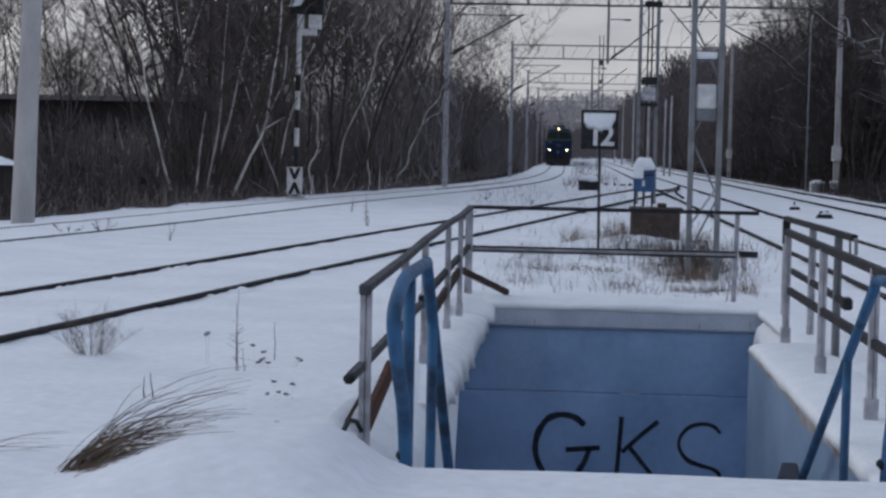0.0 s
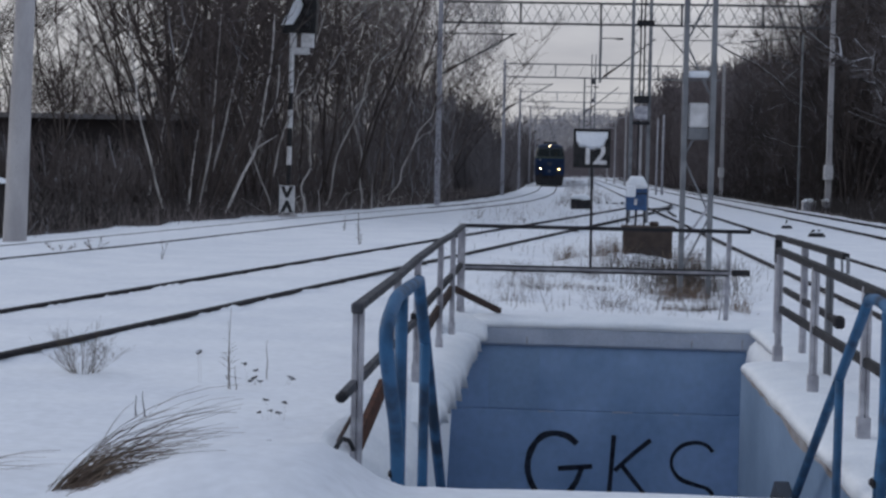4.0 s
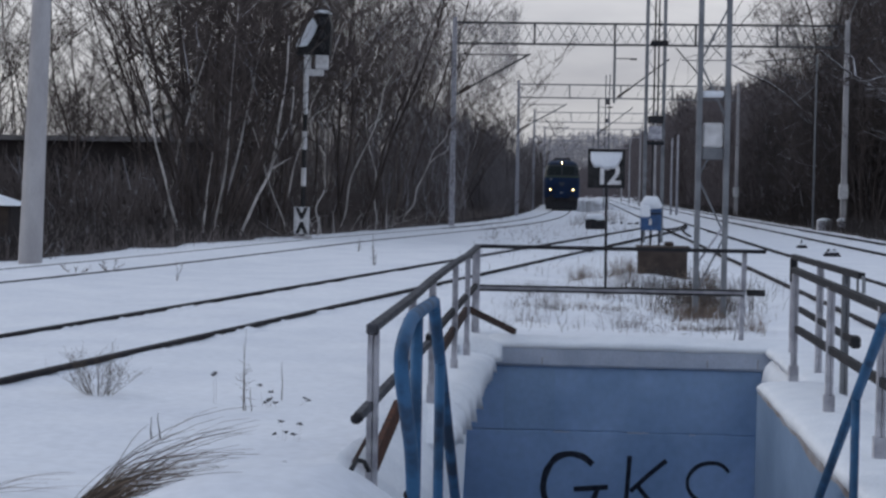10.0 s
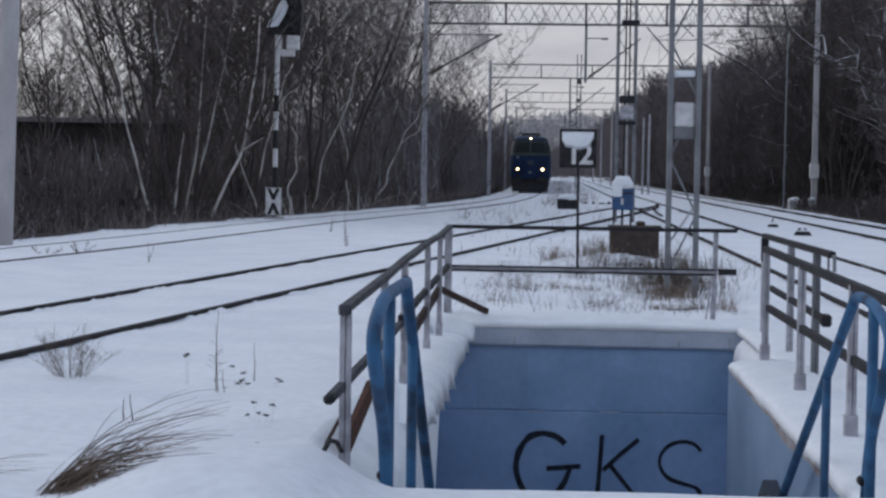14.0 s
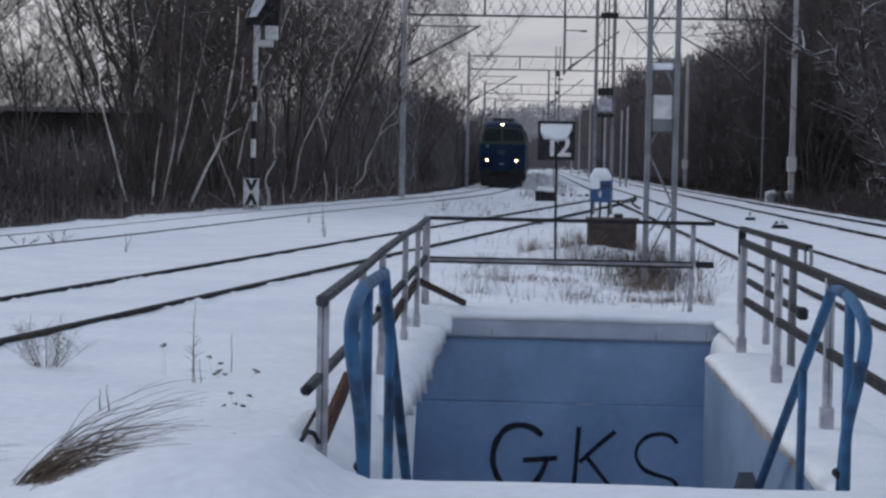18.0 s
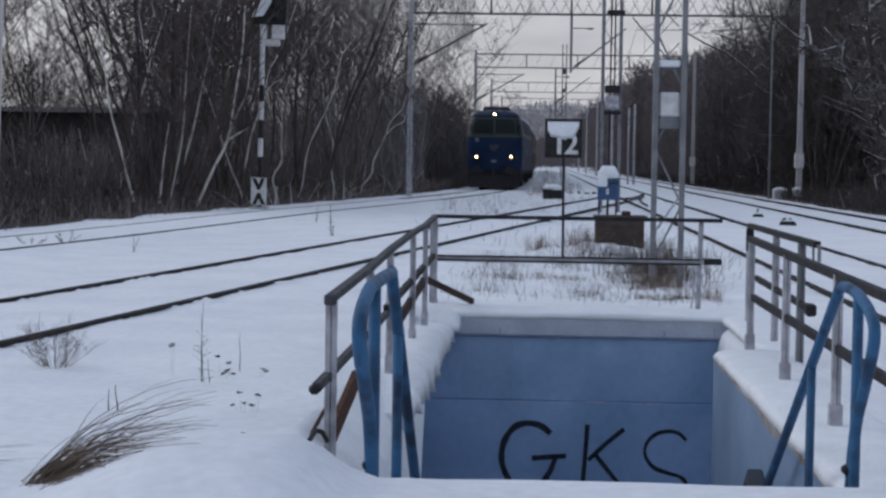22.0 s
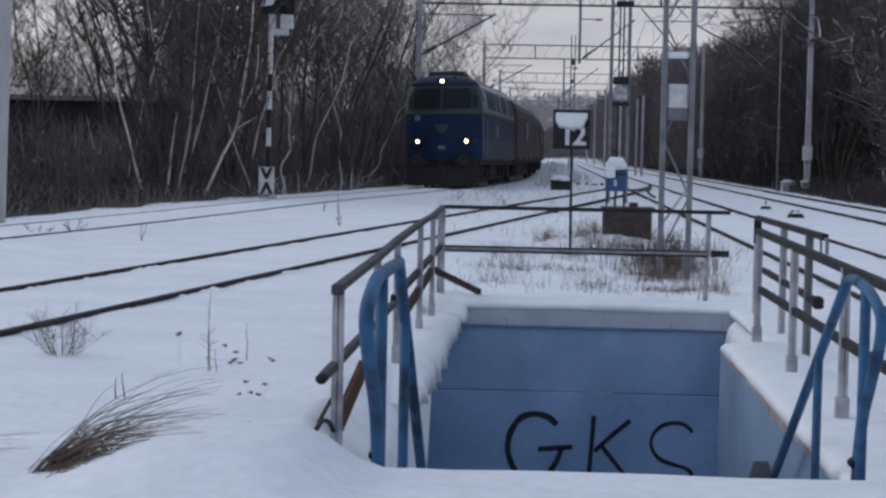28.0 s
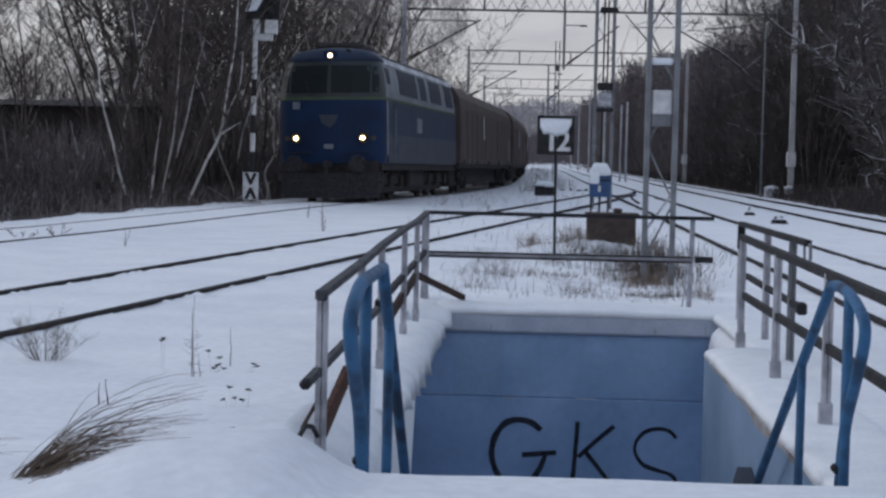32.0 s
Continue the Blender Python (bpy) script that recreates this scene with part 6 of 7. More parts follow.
def build_plants():
    bent_grass("dry_grass_tuft", "tuft of long dry grass blown over in the snow", -1.70, 5.98, 80, 0.86, 0.36, 0.66, 0.028, 41, DRY, 0.0021, 0.44, 1.48)
    bent_grass("dry_grass_tuft", "pale dry grass stems blown over in the snow", -1.69, 5.98, 120, 0.86, 0.36, 0.60, 0.03, 40, STRAW, 0.0021, 0.46, 1.34)
    bent_grass("dry_grass_tuft", "loose dry grass stems sagging into the snow", -1.66, 5.96, 46, 0.80, 0.10, 0.42, 0.04, 46, STRAW, 0.0017, 0.85, 0.75)
    bent_grass("dry_grass_tuft", "a few long dry grass stems in the snow", -2.16, 6.3, 9, 0.9, 0.3, 0.45, 0.04, 42, STRAW, 0.0018)
    bent_grass("dry_grass_tuft", "frizzy broken grass ends under the tuft", -1.50, 5.93, 70, 0.85, 0.05, 0.30, 0.07, 51, STRAW, 0.0015, 1.1, 0.8)
    bent_grass("dry_grass_tuft", "short dry grass stems in the snow", -1.52, 5.9, 36, 0.55, 0.1, 0.3, 0.06, 43, STRAW, 0.0016)
    twiggy_plant("leafless little shrub beside the rail in snow", -2.98, 11.0, 0.34, 46, 44, 0.46, 0.0, 0.0016, DRY, (5, 9))
    seed_weed("tall thin dead weed in the snow", -1.97, 10.49, ((0.0, 0.01, 0.50), (0.012, -0.006, 0.42), (0.05, 0.035, 0.16)), (), 45, 0.0024, DRY)
    seed_weed("dead weed with dark seed heads in the snow", -1.86, 10.68, (), ((-0.052, 0.15), (0.01, 0.105), (0.002, 0.065), (0.022, 0.075), (0.05, 0.05), (0.22, 0.075), (0.235, 0.06), (-0.02, 0.04)), 46, 0.0014)
    seed_weed("dead weed with dark seed heads in the snow", -1.52, 9.31, (), ((-0.028, 0.125), (0.072, 0.115), (0.0, 0.07), (-0.058, 0.06), (0.03, 0.05)), 47, 0.0012)
    seed_weed("dead weed with a drooping dark head in the snow", -2.192, 10.85, (), ((-0.02, 0.205), (-0.03, 0.198)), 48, 0.0018)
    seed_weed("two short dead stalks in the snow", -2.20, 9.25, ((-0.022, -0.022, 0.13), (0.022, 0.014, 0.155)), (), 49, 0.0034, BRUSH)
    seed_weed("pale thin stalk in the snow", -1.84, 11.07, ((0.0, 0.0, 0.26),), (), 50, 0.0032)
    seed_weed("tall thin dead weed between the tracks", -3.63, 31.34, ((0.0, -0.02, 0.58), (0.02, 0.05, 0.22)), (), 52, 0.008, DRY)
    seed_weed("thin dead weed between the tracks", -4.74, 38.1, ((0.0, 0.03, 0.33),), (), 53, 0.008, DRY)
    for k, (x, y, h, n, w) in enumerate(((-5.6, 24.7, 0.45, 2, 0.1), (-7.3, 25.6, 0.25, 8, 0.5), (-7.0, 26.4, 0.22, 7, 0.4), (-1.1, 47, 0.3, 5, 0.3), (-2.6, 52, 0.35, 6, 0.4))):
        twiggy_plant("dead weed between the tracks in snow", x, y, h, n, 60 + k, w, 0.3, 0.006)

    def clump(cx, cy, sx, sy):
        def f(rng):
            x, y = rng.gauss(cx, sx), rng.gauss(cy, sy)
            return x, y, ground_z(x, y) - 0.03
        return f
    twig_stuff("dry_grass", "dry brown grass standing in the snow round the mast", 360, clump(1.35, 20.9, 0.30, 0.6), (0.06, 0.42), 0.0030, BRUSH, 71, 0.6)
    twig_stuff("dry_grass", "dry brown grass around the cable box", 480, clump(1.25, 25.6, 0.50, 0.9), (0.06, 0.42), 0.0030, BRUSH, 72, 0.6)
    twig_stuff("dry_grass", "brown dry grass before the cable box", 750, clump(1.5, 24.4, 0.42, 1.0), (0.05, 0.30), 0.0028, DRY, 76, 0.5)
    twig_stuff("dry_grass", "brown dry grass at the mast foot", 900, clump(1.42, 21.2, 0.26, 0.8), (0.04, 0.30), 0.0026, DRY, 78, 0.5)
    tufts = random.Random(77)
    hubs = [(tufts.uniform(-0.85, 1.65), tufts.uniform(17.2, 24.5)) for _ in range(52)]

    def scattered(rng):
        hx, hy = rng.choice(hubs)
        x, y = rng.gauss(hx, 0.14), rng.gauss(hy, 0.3)
        return x, y, ground_z(x, y) - 0.03
    twig_stuff("dry_grass", "sparse tufts of dry grass poking through the snow", 1250, scattered, (0.03, 0.24), 0.0024, STALK, 73, 0.7)
    for k, (cx, cy, sx, sy, n, hh) in enumerate(((1.36, 17.9, 0.10, 0.16, 130, 0.16), (1.70, 17.8, 0.05, 0.25, 45, 0.30), (0.06, 20.6, 0.16, 0.3, 85, 0.14), (0.38, 20.2, 0.10, 0.25, 110, 0.12), (1.02, 17.8, 0.05, 0.12, 60, 0.12),
                                              (0.0, 26.8, 0.10, 0.4, 130, 0.34), (0.72, 24.6, 0.20, 0.5, 110, 0.24), (0.95, 20.0, 0.18, 0.5, 90, 0.20), (1.25, 19.6, 0.14, 0.4, 300, 0.26), (-0.35, 20.4, 0.12, 0.3, 90, 0.16), (0.62, 26.6, 0.16, 0.5, 200, 0.40),
                                              (-0.55, 18.6, 0.08, 0.3, 60, 0.12), (0.5, 18.4, 0.12, 0.2, 60, 0.10), (1.75, 26.0, 0.2, 0.6, 160, 0.30))):
        twig_stuff("dry_grass", "tuft of bleached brown grass poking out of hummocky snow", n, clump(cx, cy, sx, sy), (hh * 0.3, hh), 0.0034, STRAW if k % 3 else DRY, 700 + k, 0.6)
    twig_stuff("dry_grass", "dead grass about the points in the snow", 140, clump(0.5, 84, 0.6, 4), (0.2, 0.6), 0.008, STALK, 74, 0.3)
    twig_stuff("dry_grass", "scrub of dead weeds between the tracks far off", 420, lambda rng: (lambda y: (rng.uniform(-0.3, 2.1), y, -0.03))(85 + 190 * rng.random() ** 1.4), (0.2, 0.7), 0.009, STALK, 79, 0.35)
    twig_stuff("dry_grass", "thin dead stems scattered over the snow between the tracks", 520, lambda rng: (lambda y: (rng.uniform(-0.045 * y - 0.8, 2.4), y, -0.03))(28 + 45 * rng.random()), (0.05, 0.28), 0.005, STALK, 80, 0.6)
    twig_stuff("dry_grass", "dead weeds along the wood's edge", 900, lambda rng: (lambda y: (main_x(y) - 2.2 - rng.random() * 0.9, y, -0.02))(rng.uniform(28, 110)), (0.2, 0.7), 0.008, STALK, 75, 0.4)


build_plants()


# ---- the train ----
def rounded_plan(hw, y0, y1, r, bow, z, n=5):
    """Outline at height z: a long box with rounded corners and slightly bowed ends; the front is at y0."""
    front = [(-hw + r + (2 * hw - 2 * r) * i / 6, y0 + bow * (abs(i - 3) / 3) ** 2) for i in range(7)]
    corner_r = [(hw - r + r * math.sin(radians(90 * i / n)), y0 + bow + r - r * math.cos(radians(90 * i / n))) for i in range(1, n + 1)]
    rear_r = [(hw - r + r * math.cos(radians(90 * i / n)), y1 - bow - r + r * math.sin(radians(90 * i / n))) for i in range(0, n + 1)]
    rear = [(hw - r - (2 * hw - 2 * r) * i / 6, y1 - bow * (abs(i - 3) / 3) ** 2) for i in range(1, 6)]
    rear_l = [(-hw + r - r * math.sin(radians(90 * i / n)), y1 - bow - r + r * math.cos(radians(90 * i / n))) for i in range(0, n + 1)]
    corner_l = [(-hw + r - r * math.cos(radians(90 * i / n)), y0 + bow + r - r * math.sin(radians(90 * i / n))) for i in range(0, n)]
    return [(x, y, z) for x, y in front + corner_r + rear_r + rear + rear_l + corner_l]


def bogie(parent, y, spacing, axles, wheel_r, width=1.1):
    b = part("bogie", Geo().box(-width, y - spacing * (axles - 1) / 2 - 0.5, 0.45, -width + 0.14, y + spacing * (axles - 1) / 2 + 0.5, 0.80, 0.03)
             .box(width - 0.14, y - spacing * (axles - 1) / 2 - 0.5, 0.45, width, y + spacing * (axles - 1) / 2 + 0.5, 0.80, 0.03).box(-width, y - 0.3, 0.5, width, y + 0.3, 0.85, 0.03), UNDER, parent)
    sets = []
    for k in range(axles):
        yy = y + (k - (axles - 1) / 2) * spacing
        g = Geo().tube([(-0.95, 0, 0), (0.95, 0, 0)], 0.08, 8)
        for s in (-1, 1):
            g.tube([(s * 0.69, 0, 0), (s * 0.82, 0, 0)], wheel_r, 20)
            g.tube([(s * 0.83, 0, 0.0), (s * 0.84, 0, 0.0)], wheel_r * 0.35, 10)
            for q in range(4):
                a = q * math.pi / 2
                g.tube([(s * 0.832, math.cos(a) * wheel_r * 0.62, math.sin(a) * wheel_r * 0.62), (s * 0.838, math.cos(a) * wheel_r * 0.62, math.sin(a) * wheel_r * 0.62)], wheel_r * 0.13, 6)
        w = part("wheelset", g, UNDER, b)
        w.matrix_basis = pose(0, yy, wheel_r)
        sets.append((w, yy, wheel_r))
        for s in (-1, 1):
            part("axle_box", Geo().box(s * width - 0.10, yy - 0.16, wheel_r - 0.16, s * width + 0.10, yy + 0.16, wheel_r + 0.16, 0.03), UNDER, b)
            part("spring", Geo().tube([(s * (width + 0.02), yy + 0.3, 0.42), (s * (width + 0.02), yy + 0.3, 0.80)], 0.07, 8), UNDER, b)
    return sets


def buffers(parent, y, d):
    for s in (-1, 1):
        part("buffer", Geo().tube([(s * 0.875, y, 1.05), (s * 0.875, y + d * 0.45, 1.05)], 0.10, 10).tube([(s * 0.875, y + d * 0.45, 1.05), (s * 0.875, y + d * 0.50, 1.05)], 0.235, 16), DARKSTEEL, parent)
    part("coupling", Geo().box(-0.09, min(y, y + d * 0.4), 0.95, 0.09, max(y, y + d * 0.4), 1.12, 0.02).tube([(0, y + d * 0.4, 1.0), (0, y + d * 0.44, 0.6)], 0.04, 6), DARKSTEEL, parent)


LOCO_LEN, WAGON_LEN, WAGON_PIVOT = 16.4, 27.5, 3.9


def build_loco():
    lo = thing("locomotive", "blue diesel locomotive with a lime stripe and lit headlamps", "locomotive")
    L = LOCO_LEN
    # outlines from the sill up: height, half width, set-back of the ends
    lower = [(1.05, 1.44, 0.08), (1.30, 1.475, 0.03), (1.8, 1.49, 0.0), (2.80, 1.49, 0.02)]
    upper = [(2.80, 1.485, 0.03), (3.05, 1.470, 0.06), (3.50, 1.405, 0.16), (3.86, 1.315, 0.28)]
    roof = [(3.86, 1.32, 0.27), (4.03, 1.21, 0.34), (4.15, 1.02, 0.46), (4.22, 0.73, 0.64), (4.26, 0.40, 0.9), (4.27, 0.15, 1.2)]
    CR, BOW = 0.46, 0.20
    ring = lambda z, hw, sb: rounded_plan(hw, sb, L - sb, min(CR, hw * 0.55), BOW, z)

    def skin(profile, x0, x1, z0, z1, off=0.014, nx=6, nz=3):
        """A panel that follows the rounded front, proud of it by off."""
        rows, zs = [], [p[0] for p in profile]
        for j in range(nz + 1):
            z = z0 + (z1 - z0) * j / nz
            hw, sb = float(np.interp(z, zs, [p[1] for p in profile])), float(np.interp(z, zs, [p[2] for p in profile]))
            r = min(CR, hw * 0.55)

            def depth(x):
                e = abs(x) - (hw - r)
                return sb + BOW * (abs(x) / (hw - r)) ** 2 if e <= 0 else sb + BOW + r - math.sqrt(max(0.0, r * r - e * e))
            xs = [x0 + (x1 - x0) * i / nx for i in range(nx + 1)]
            rows.append([(x, depth(x) - off, z) for x in xs] + [(x, depth(x) + 0.03, z) for x in reversed(xs)])
        return Geo().loft(rows)

    part("body", Geo().loft([ring(*q) for q in lower]), LOCOSIDE, lo, "dull blue body sides", smooth=False)
    front = lambda profile: Geo().loft([(lambda rr: rr[-5:] + rr[:12])(rounded_plan(hw + 0.006, sb - 0.006, L, min(CR, hw * 0.55), BOW, z)) for z, hw, sb in profile], closed=False, caps=False)
    part("nose_panel", front(lower), LOCOBLUE, lo, "bright blue nose", smooth=True)
    part("upper_band", Geo().loft([ring(*q) for q in upper]), LOCOGREY, lo, "pale grey upper band")
    part("cab_front", front(upper), LOCODARK, lo, "dark cab front", smooth=True)
    part("stripe", Geo().loft([rounded_plan(1.498, 0.012, L - 0.012, CR, BOW, 2.79), rounded_plan(1.496, 0.020, L - 0.020, CR, BOW, 2.87)]), LIME, lo, "lime stripe")
    part("roof", Geo().loft([ring(*q) for q in roof]), ROOFDARK, lo, "dark roof", smooth=True)
    part("gutter", Geo().loft([rounded_plan(1.352, 1.1, L - 0.41, 0.2, 0.1, 3.81), rounded_plan(1.27, 1.1, L - 0.41, 0.2, 0.1, 3.98)]), LOCOEDGE, lo, "pale roof edge dusted with snow")
    part("roof_brow", Geo().loft([rounded_plan(hw + 0.008, sb - 0.01, 2.3, min(CR, hw * 0.55), BOW, z) for z, hw, sb in roof[:5]]), LOCOSIDE, lo, "dull blue roof brow above the windscreen", smooth=True)
    # windscreens that follow the front
    for s in (-1, 1):
        part("windscreen", skin(upper, s * 0.05, s * 1.10, 2.98, 3.74), GLASS, lo, "dark windscreen pane")
        part("corner_window", skin(upper, s * 1.15, s * 1.335, 3.0, 3.70, 0.014, 4), GLASS, lo)
        part("wiper", bar((s * 0.5, 0.045, 2.88), (s * 0.66, 0.13, 3.28), 0.008, 0.008), BLACK, lo)
        # side: cab door, windows, panels
        for y0, y1, z0, z1 in ((1.12, 1.72, 3.26, 3.70), (3.2, 6.75, 3.04, 3.76), (7.35, 8.75, 3.04, 3.76), (9.6, 12.2, 3.04, 3.76), (13.3, 15.2, 3.04, 3.76)):
            zz = [z0 + (z1 - z0) * i / 3 for i in range(4)]
            hw = [float(np.interp(z, [q[0] for q in upper], [q[1] for q in upper])) for z in zz]
            w = Geo().loft([[(s * (h + 0.012), y0, z), (s * (h + 0.012), y1, z), (s * (h - 0.03), y1, z), (s * (h - 0.03), y0, z)] for h, z in zip(hw, zz)])
            part("side_window" if y0 < 2 else "side_panel", w, LOCOPANEL, lo)
        part("cab_door", Geo().box(min(s * 1.485, s * 1.502), 2.05, 1.25, max(s * 1.485, s * 1.502), 2.70, 2.77, 0.004), LOCOSIDE, lo)
        part("door_handrail", Geo().tube([(s * 1.53, 1.98, 1.2), (s * 1.54, 1.98, 2.6)], 0.016, 6), LOCOGREY, lo)
        part("corner_stripe", Geo().box(min(s * 1.488, s * 1.50), 0.74, 1.3, max(s * 1.488, s * 1.50), 0.96, 2.77, 0.003), LOCOGREY, lo, "pale stripe behind the nose corner")
        part("lower_side", Geo().box(min(s * 1.48, s * 1.498), 1.0, 1.08, max(s * 1.48, s * 1.498), L - 0.6, 1.86, 0.003), LOCOLOW, lo, "grey lower side")
        part("side_emblem", Geo().box(min(s * 1.49, s * 1.503), 6.4, 2.0, max(s * 1.49, s * 1.503), 7.4, 2.45, 0.003), LOCOGREY, lo)
        part("underframe", Geo().box(min(s * 0.9, s * 1.4), 0.5, 0.86, max(s * 0.9, s * 1.4), L - 0.5, 1.06, 0.02), UNDER, lo)
        # lower lamps
        lm = part("headlamp", Geo().tube([(s * 0.925, 0.20, 1.745), (s * 0.925, 0.06, 1.745)], 0.16, 16), DARKSTEEL, lo)
        part("lens", Geo().tube([(s * 0.925, 0.06, 1.745), (s * 0.925, 0.048, 1.745)], 0.044, 16), LAMP, lm, "lit lamp lens")
        part("halo_ring", Geo().tube([(s * 0.925, 0.06, 1.745), (s * 0.925, 0.054, 1.745)], 0.082, 16), LAMPHALO, lm, "warm glowing halo ring round the lens")
        part("marker_lamp", Geo().tube([(s * 1.19, 0.32, 1.745), (s * 1.19, 0.16, 1.745)], 0.07, 10), BROWNBOX, lo)
        part("plough", Geo().add([(0, -0.25, 0.10), (s * 1.3, 0.1, 0.10), (s * 1.38, 0.15, 0.80), (0, -0.15, 0.80), (0, 0.0, 0.10), (s * 1.3, 0.3, 0.10), (s * 1.38, 0.3, 0.80), (0, 0.0, 0.80)],
                                [(0, 1, 2, 3), (7, 6, 5, 4), (0, 4, 5, 1), (1, 5, 6, 2), (2, 6, 7, 3), (3, 7, 4, 0)]), DARKSTEEL, lo)
        for zs in (0.5, 0.8):
            part("step", Geo().box(min(s * 1.1, s * 1.42), 0.25, zs, max(s * 1.1, s * 1.42), 0.5, zs + 0.04), UNDER, lo)
        part("nose_handrail", Geo().tube([(s * 1.2, -0.03 + 0.13, 1.35), (s * 0.45, -0.03, 1.35)], 0.014, 6), DARKSTEEL, lo)
    top = part("headlamp", Geo().box(-0.20, 0.30, 3.88, 0.20, 0.80, 4.15, 0.04), LOCOBLUE, lo)
    part("lens", Geo().tube([(0, 0.305, 4.01), (0, 0.285, 4.01)], 0.042, 16), LAMP, top, "lit lamp lens")
    part("halo_ring", Geo().tube([(0, 0.305, 4.01), (0, 0.292, 4.01)], 0.075, 16), LAMPHALO, top, "warm glowing halo ring round the lens")
    part("emblem", Geo().add([(-0.27, -0.014, 2.38), (0.27, -0.014, 2.38), (0.19, -0.014, 2.16), (0.03, -0.014, 2.02), (-0.19, -0.014, 2.16)], [(4, 3, 2, 1, 0)]), LOCOLOW, lo, "pale emblem shape")
    part("number_plate", Geo().box(-1.02, 0.10, 2.54, -0.82, 0.22, 2.74, 0.004), LOCOGREY, lo, "small pale plate")
    part("number_bar", Geo().box(-0.13, -0.022, 1.45, 0.13, -0.005, 1.58, 0.004), LOCOGREY, lo)
    part("roof_hatch", Geo().box(-0.70, 1.7, 4.10, 0.70, 3.7, 4.46, 0.08), ROOFDARK, lo)
    part("roof_hatch", Geo().box(-0.6, 6.0, 4.12, 0.6, 9.0, 4.30, 0.05), ROOFDARK, lo)
    part("exhaust", Geo().tube([(0, 5.0, 4.1), (0, 5.0, 4.35)], 0.25, 12), UNDER, lo)
    part("horn", Geo().tube([(0.45, 0.9, 4.1), (0.45, 0.55, 4.12)], 0.05, 8, 0.09), DARKSTEEL, lo)
    part("fuel_tank", Geo().box(-1.2, L / 2 - 1.6, 0.35, 1.2, L / 2 + 1.6, 1.0, 0.08), UNDER, lo)
    part("brake_rigging", Geo().box(-1.0, 1.0, 0.20, 1.0, L - 1.0, 0.90, 0.05), UNDER, lo)
    part("buffer_beam", Geo().box(-1.32, 0.16, 0.76, 1.32, 0.36, 1.12, 0.03), UNDER, lo)
    buffers(lo, 0.02, -1.0)
    buffers(lo, L - 0.02, 1.0)
    sets = bogie(lo, 3.3, 1.95, 3, 0.55) + bogie(lo, L - 3.3, 1.95, 3, 0.55)
    return lo, sets


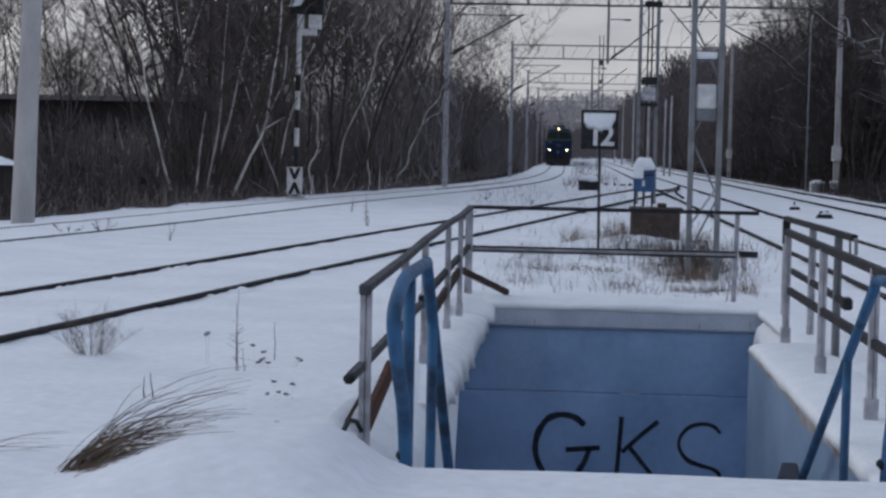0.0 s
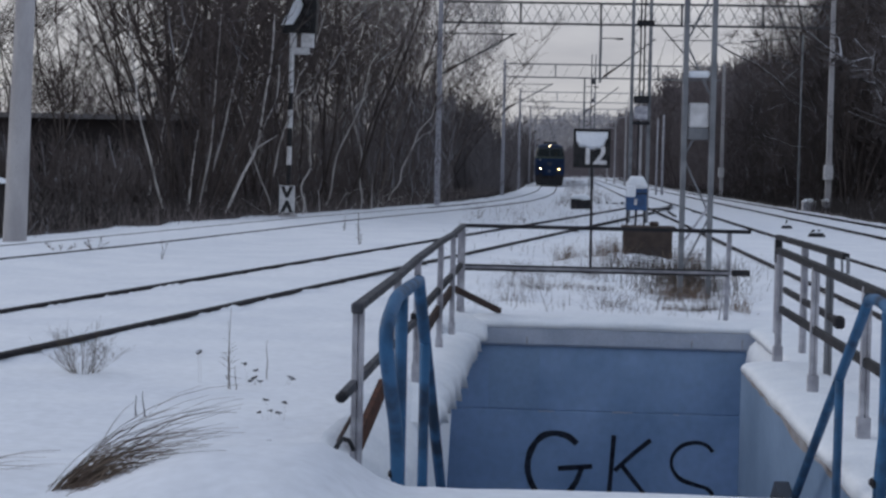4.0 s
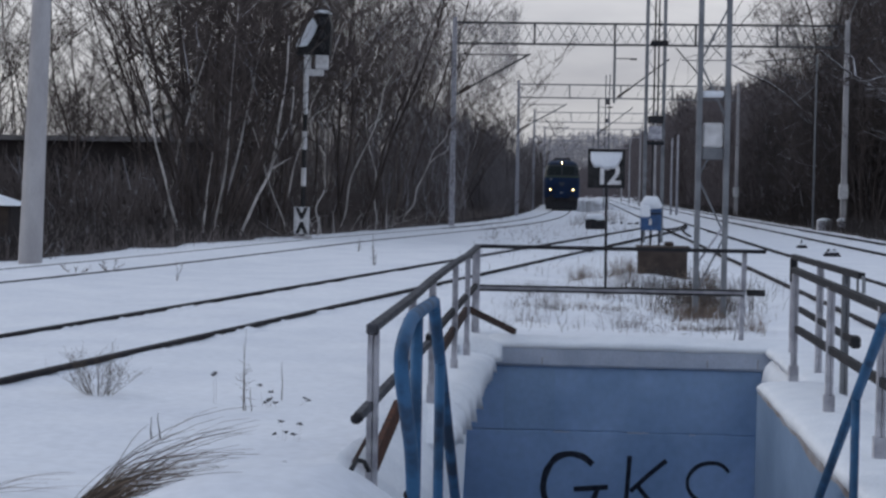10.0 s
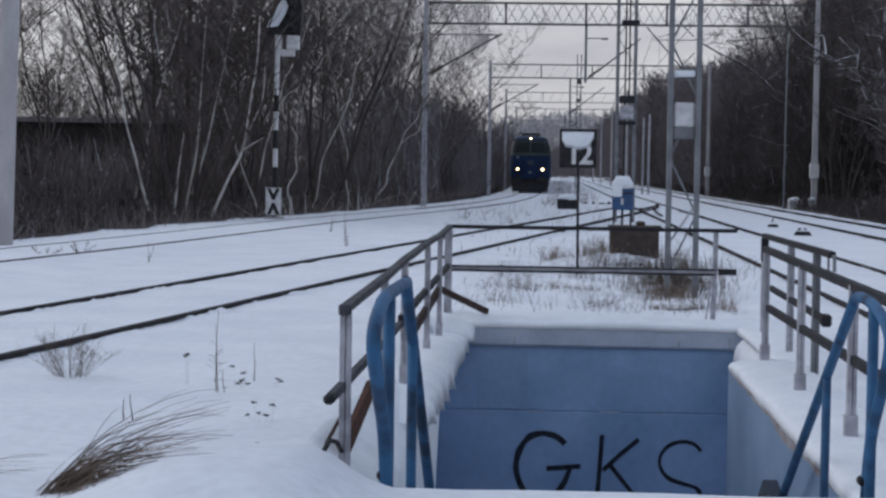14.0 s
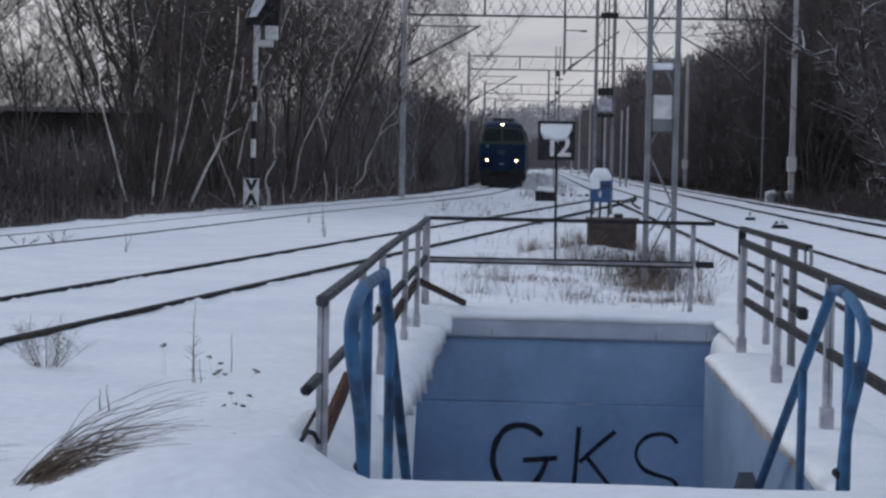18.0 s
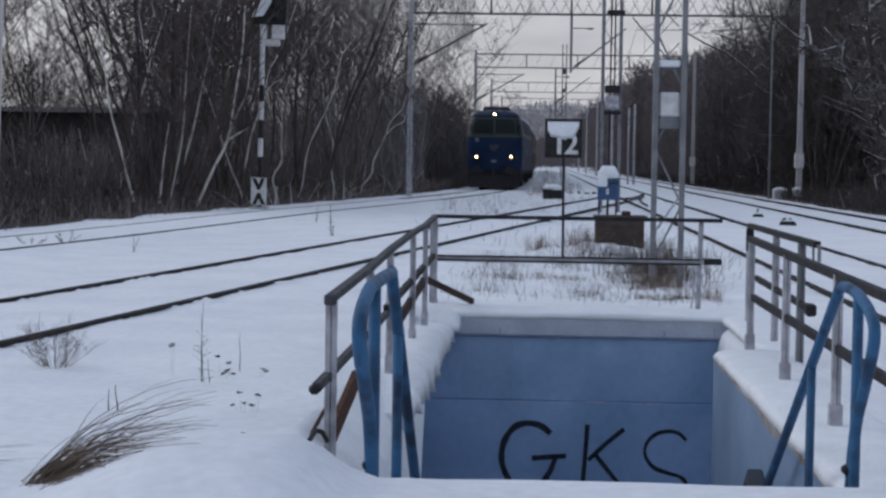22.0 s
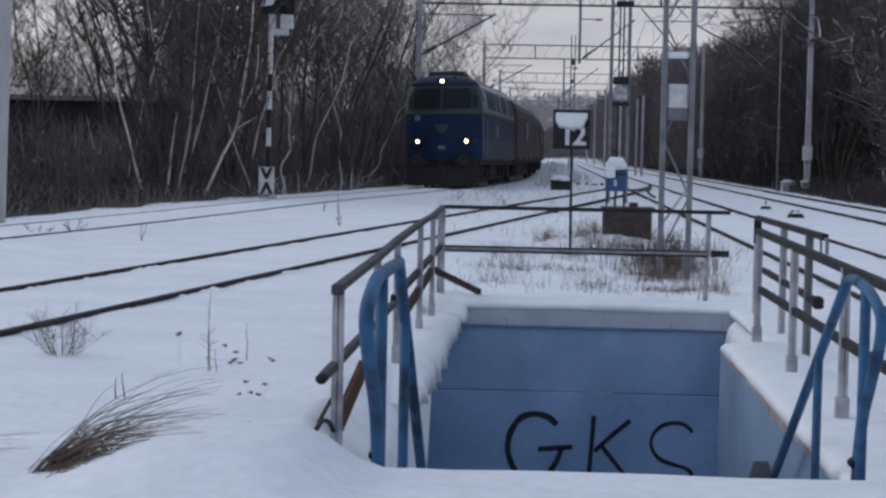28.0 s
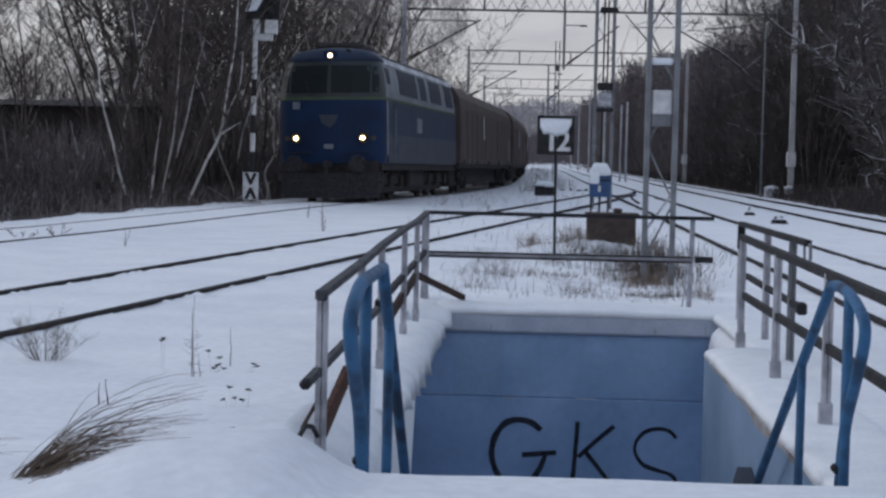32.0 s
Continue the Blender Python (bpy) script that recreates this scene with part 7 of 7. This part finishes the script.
def build_wagon():
    w = thing("freight_wagon", "dark brown covered freight wagon with a curved roof", "wagon", "freight wagons")
    L = WAGON_LEN
    prof = [(-1.40, 1.15), (1.40, 1.15), (1.43, 1.3), (1.43, 3.2), (1.37, 3.55), (1.14, 3.89), (0.77, 4.10), (0.3, 4.19), (-0.3, 4.19), (-0.77, 4.10), (-1.14, 3.89), (-1.37, 3.55), (-1.43, 3.2), (-1.43, 1.3)]
    part("body", Geo().loft([[(x, y, z) for x, z in prof] for y in (0.0, L)]), WAGON, w)
    for s in (-1, 1):
        for k in range(13):
            y = 0.5 + (L - 1.0) * k / 12
            part("rib", Geo().box(min(s * 1.42, s * 1.445), y - 0.03, 1.2, max(s * 1.42, s * 1.445), y + 0.03, 3.12, 0.01), WAGON, w)
        part("sliding_door", Geo().box(min(s * 1.42, s * 1.45), 11.2, 1.25, max(s * 1.42, s * 1.45), 16.4, 3.1, 0.012), WAGON, w)
        part("door_bar", Geo().box(min(s * 1.45, s * 1.47), 10.1, 2.15, max(s * 1.45, s * 1.47), 10.36, 3.1, 0.004), WHITE, w, "pale vertical door bar")
        part("data_panel", Geo().box(min(s * 1.43, s * 1.44), 25.2, 1.35, max(s * 1.43, s * 1.44), 26.6, 2.45), STALK, w, "pale dusty panel")
        for k in range(14):
            part("door_catch", Geo().box(min(s * 1.40, s * 1.47), 1.2 + 1.95 * k, 1.10, max(s * 1.40, s * 1.47), 1.5 + 1.95 * k, 1.28, 0.01), STALK if k % 3 else LOCOLOW, w)
        part("sole_bar", Geo().box(min(s * 1.05, s * 1.35), 0.05, 0.95, max(s * 1.05, s * 1.35), L - 0.05, 1.16, 0.02), UNDER, w)
        part("step", Geo().box(min(s * 1.2, s * 1.4), 0.3, 0.55, max(s * 1.2, s * 1.4), 0.6, 0.6), UNDER, w)
    part("end_ladder", Geo().tube([(0.9, -0.05, 1.2), (0.9, -0.05, 3.7)], 0.02, 6).tube([(1.2, -0.05, 1.2), (1.2, -0.05, 3.5)], 0.02, 6), DARKSTEEL, w)
    part("roof_walk", Geo().box(-0.25, 0.1, 4.18, 0.25, L - 0.1, 4.22), ROOFDARK, w)
    part("brake_tank", Geo().tube([(-0.3, 12.0, 0.8), (-0.3, 13.6, 0.8)], 0.22, 10), UNDER, w)
    part("brake_rigging", Geo().box(-0.95, 0.6, 0.25, 0.95, L - 0.6, 1.0, 0.05), UNDER, w)
    buffers(w, 0.0, -1.0)
    buffers(w, L, 1.0)
    bogie(w, WAGON_PIVOT, 1.8, 2, 0.46)
    bogie(w, L - WAGON_PIVOT, 1.8, 2, 0.46)
    return w


loco, loco_wheels = build_loco()
wagons = [build_wagon()]
for k in range(6):
    wagons.append(copy_thing(wagons[0], pose(0, -300 - 40 * k, 0)))

# arc length along the curved track
PY = np.arange(20, 480, 0.5)
PX = np.array([main_x(float(y)) for y in PY])
PS = np.concatenate([[0], np.cumsum(np.hypot(np.diff(PX), np.diff(PY)))])


def on_track(s):
    y = float(np.interp(s, PS, PY))
    return Vector((float(np.interp(s, PS, PX)), y, HEAD + dip(y)))


def car_pose(s_front, length, pivot):
    """Pose of a car whose front end is s_front along the track, carried on two bogies."""
    a, b = on_track(s_front + pivot), on_track(s_front + length - pivot)
    d = (b - a).normalized()
    p = a - d * pivot
    cant = -1.6 * (1 - smoothstep(68, 96, p.y))
    return pose(p.x, p.y, p.z, math.degrees(math.asin(d.z)), cant, -math.degrees(math.atan2(d.x, d.y)))


SPEED, END_Y = 4.70, 49.2
END_S = float(np.interp(END_Y, PY, PS))


def front_at(t):
    return END_S + SPEED * (32.0 - t)


def motions():
    times = [float(t) for t in range(0, 33)]
    walk(loco, [(t, car_pose(front_at(t), LOCO_LEN, 3.3)) for t in times])
    for k, w in enumerate(wagons):
        off = LOCO_LEN + 1.1 + k * (WAGON_LEN + 1.1)
        walk(w, [(t, car_pose(front_at(t) + off, WAGON_LEN, WAGON_PIVOT)) for t in times])
    fine = [0.16 * k for k in range(201)]
    for w, y, r in loco_wheels:
        walk(w, [(t, Matrix.Translation((0, y, r)) @ Matrix.Rotation(SPEED * t / r, 4, "X")) for t in fine])


motions()
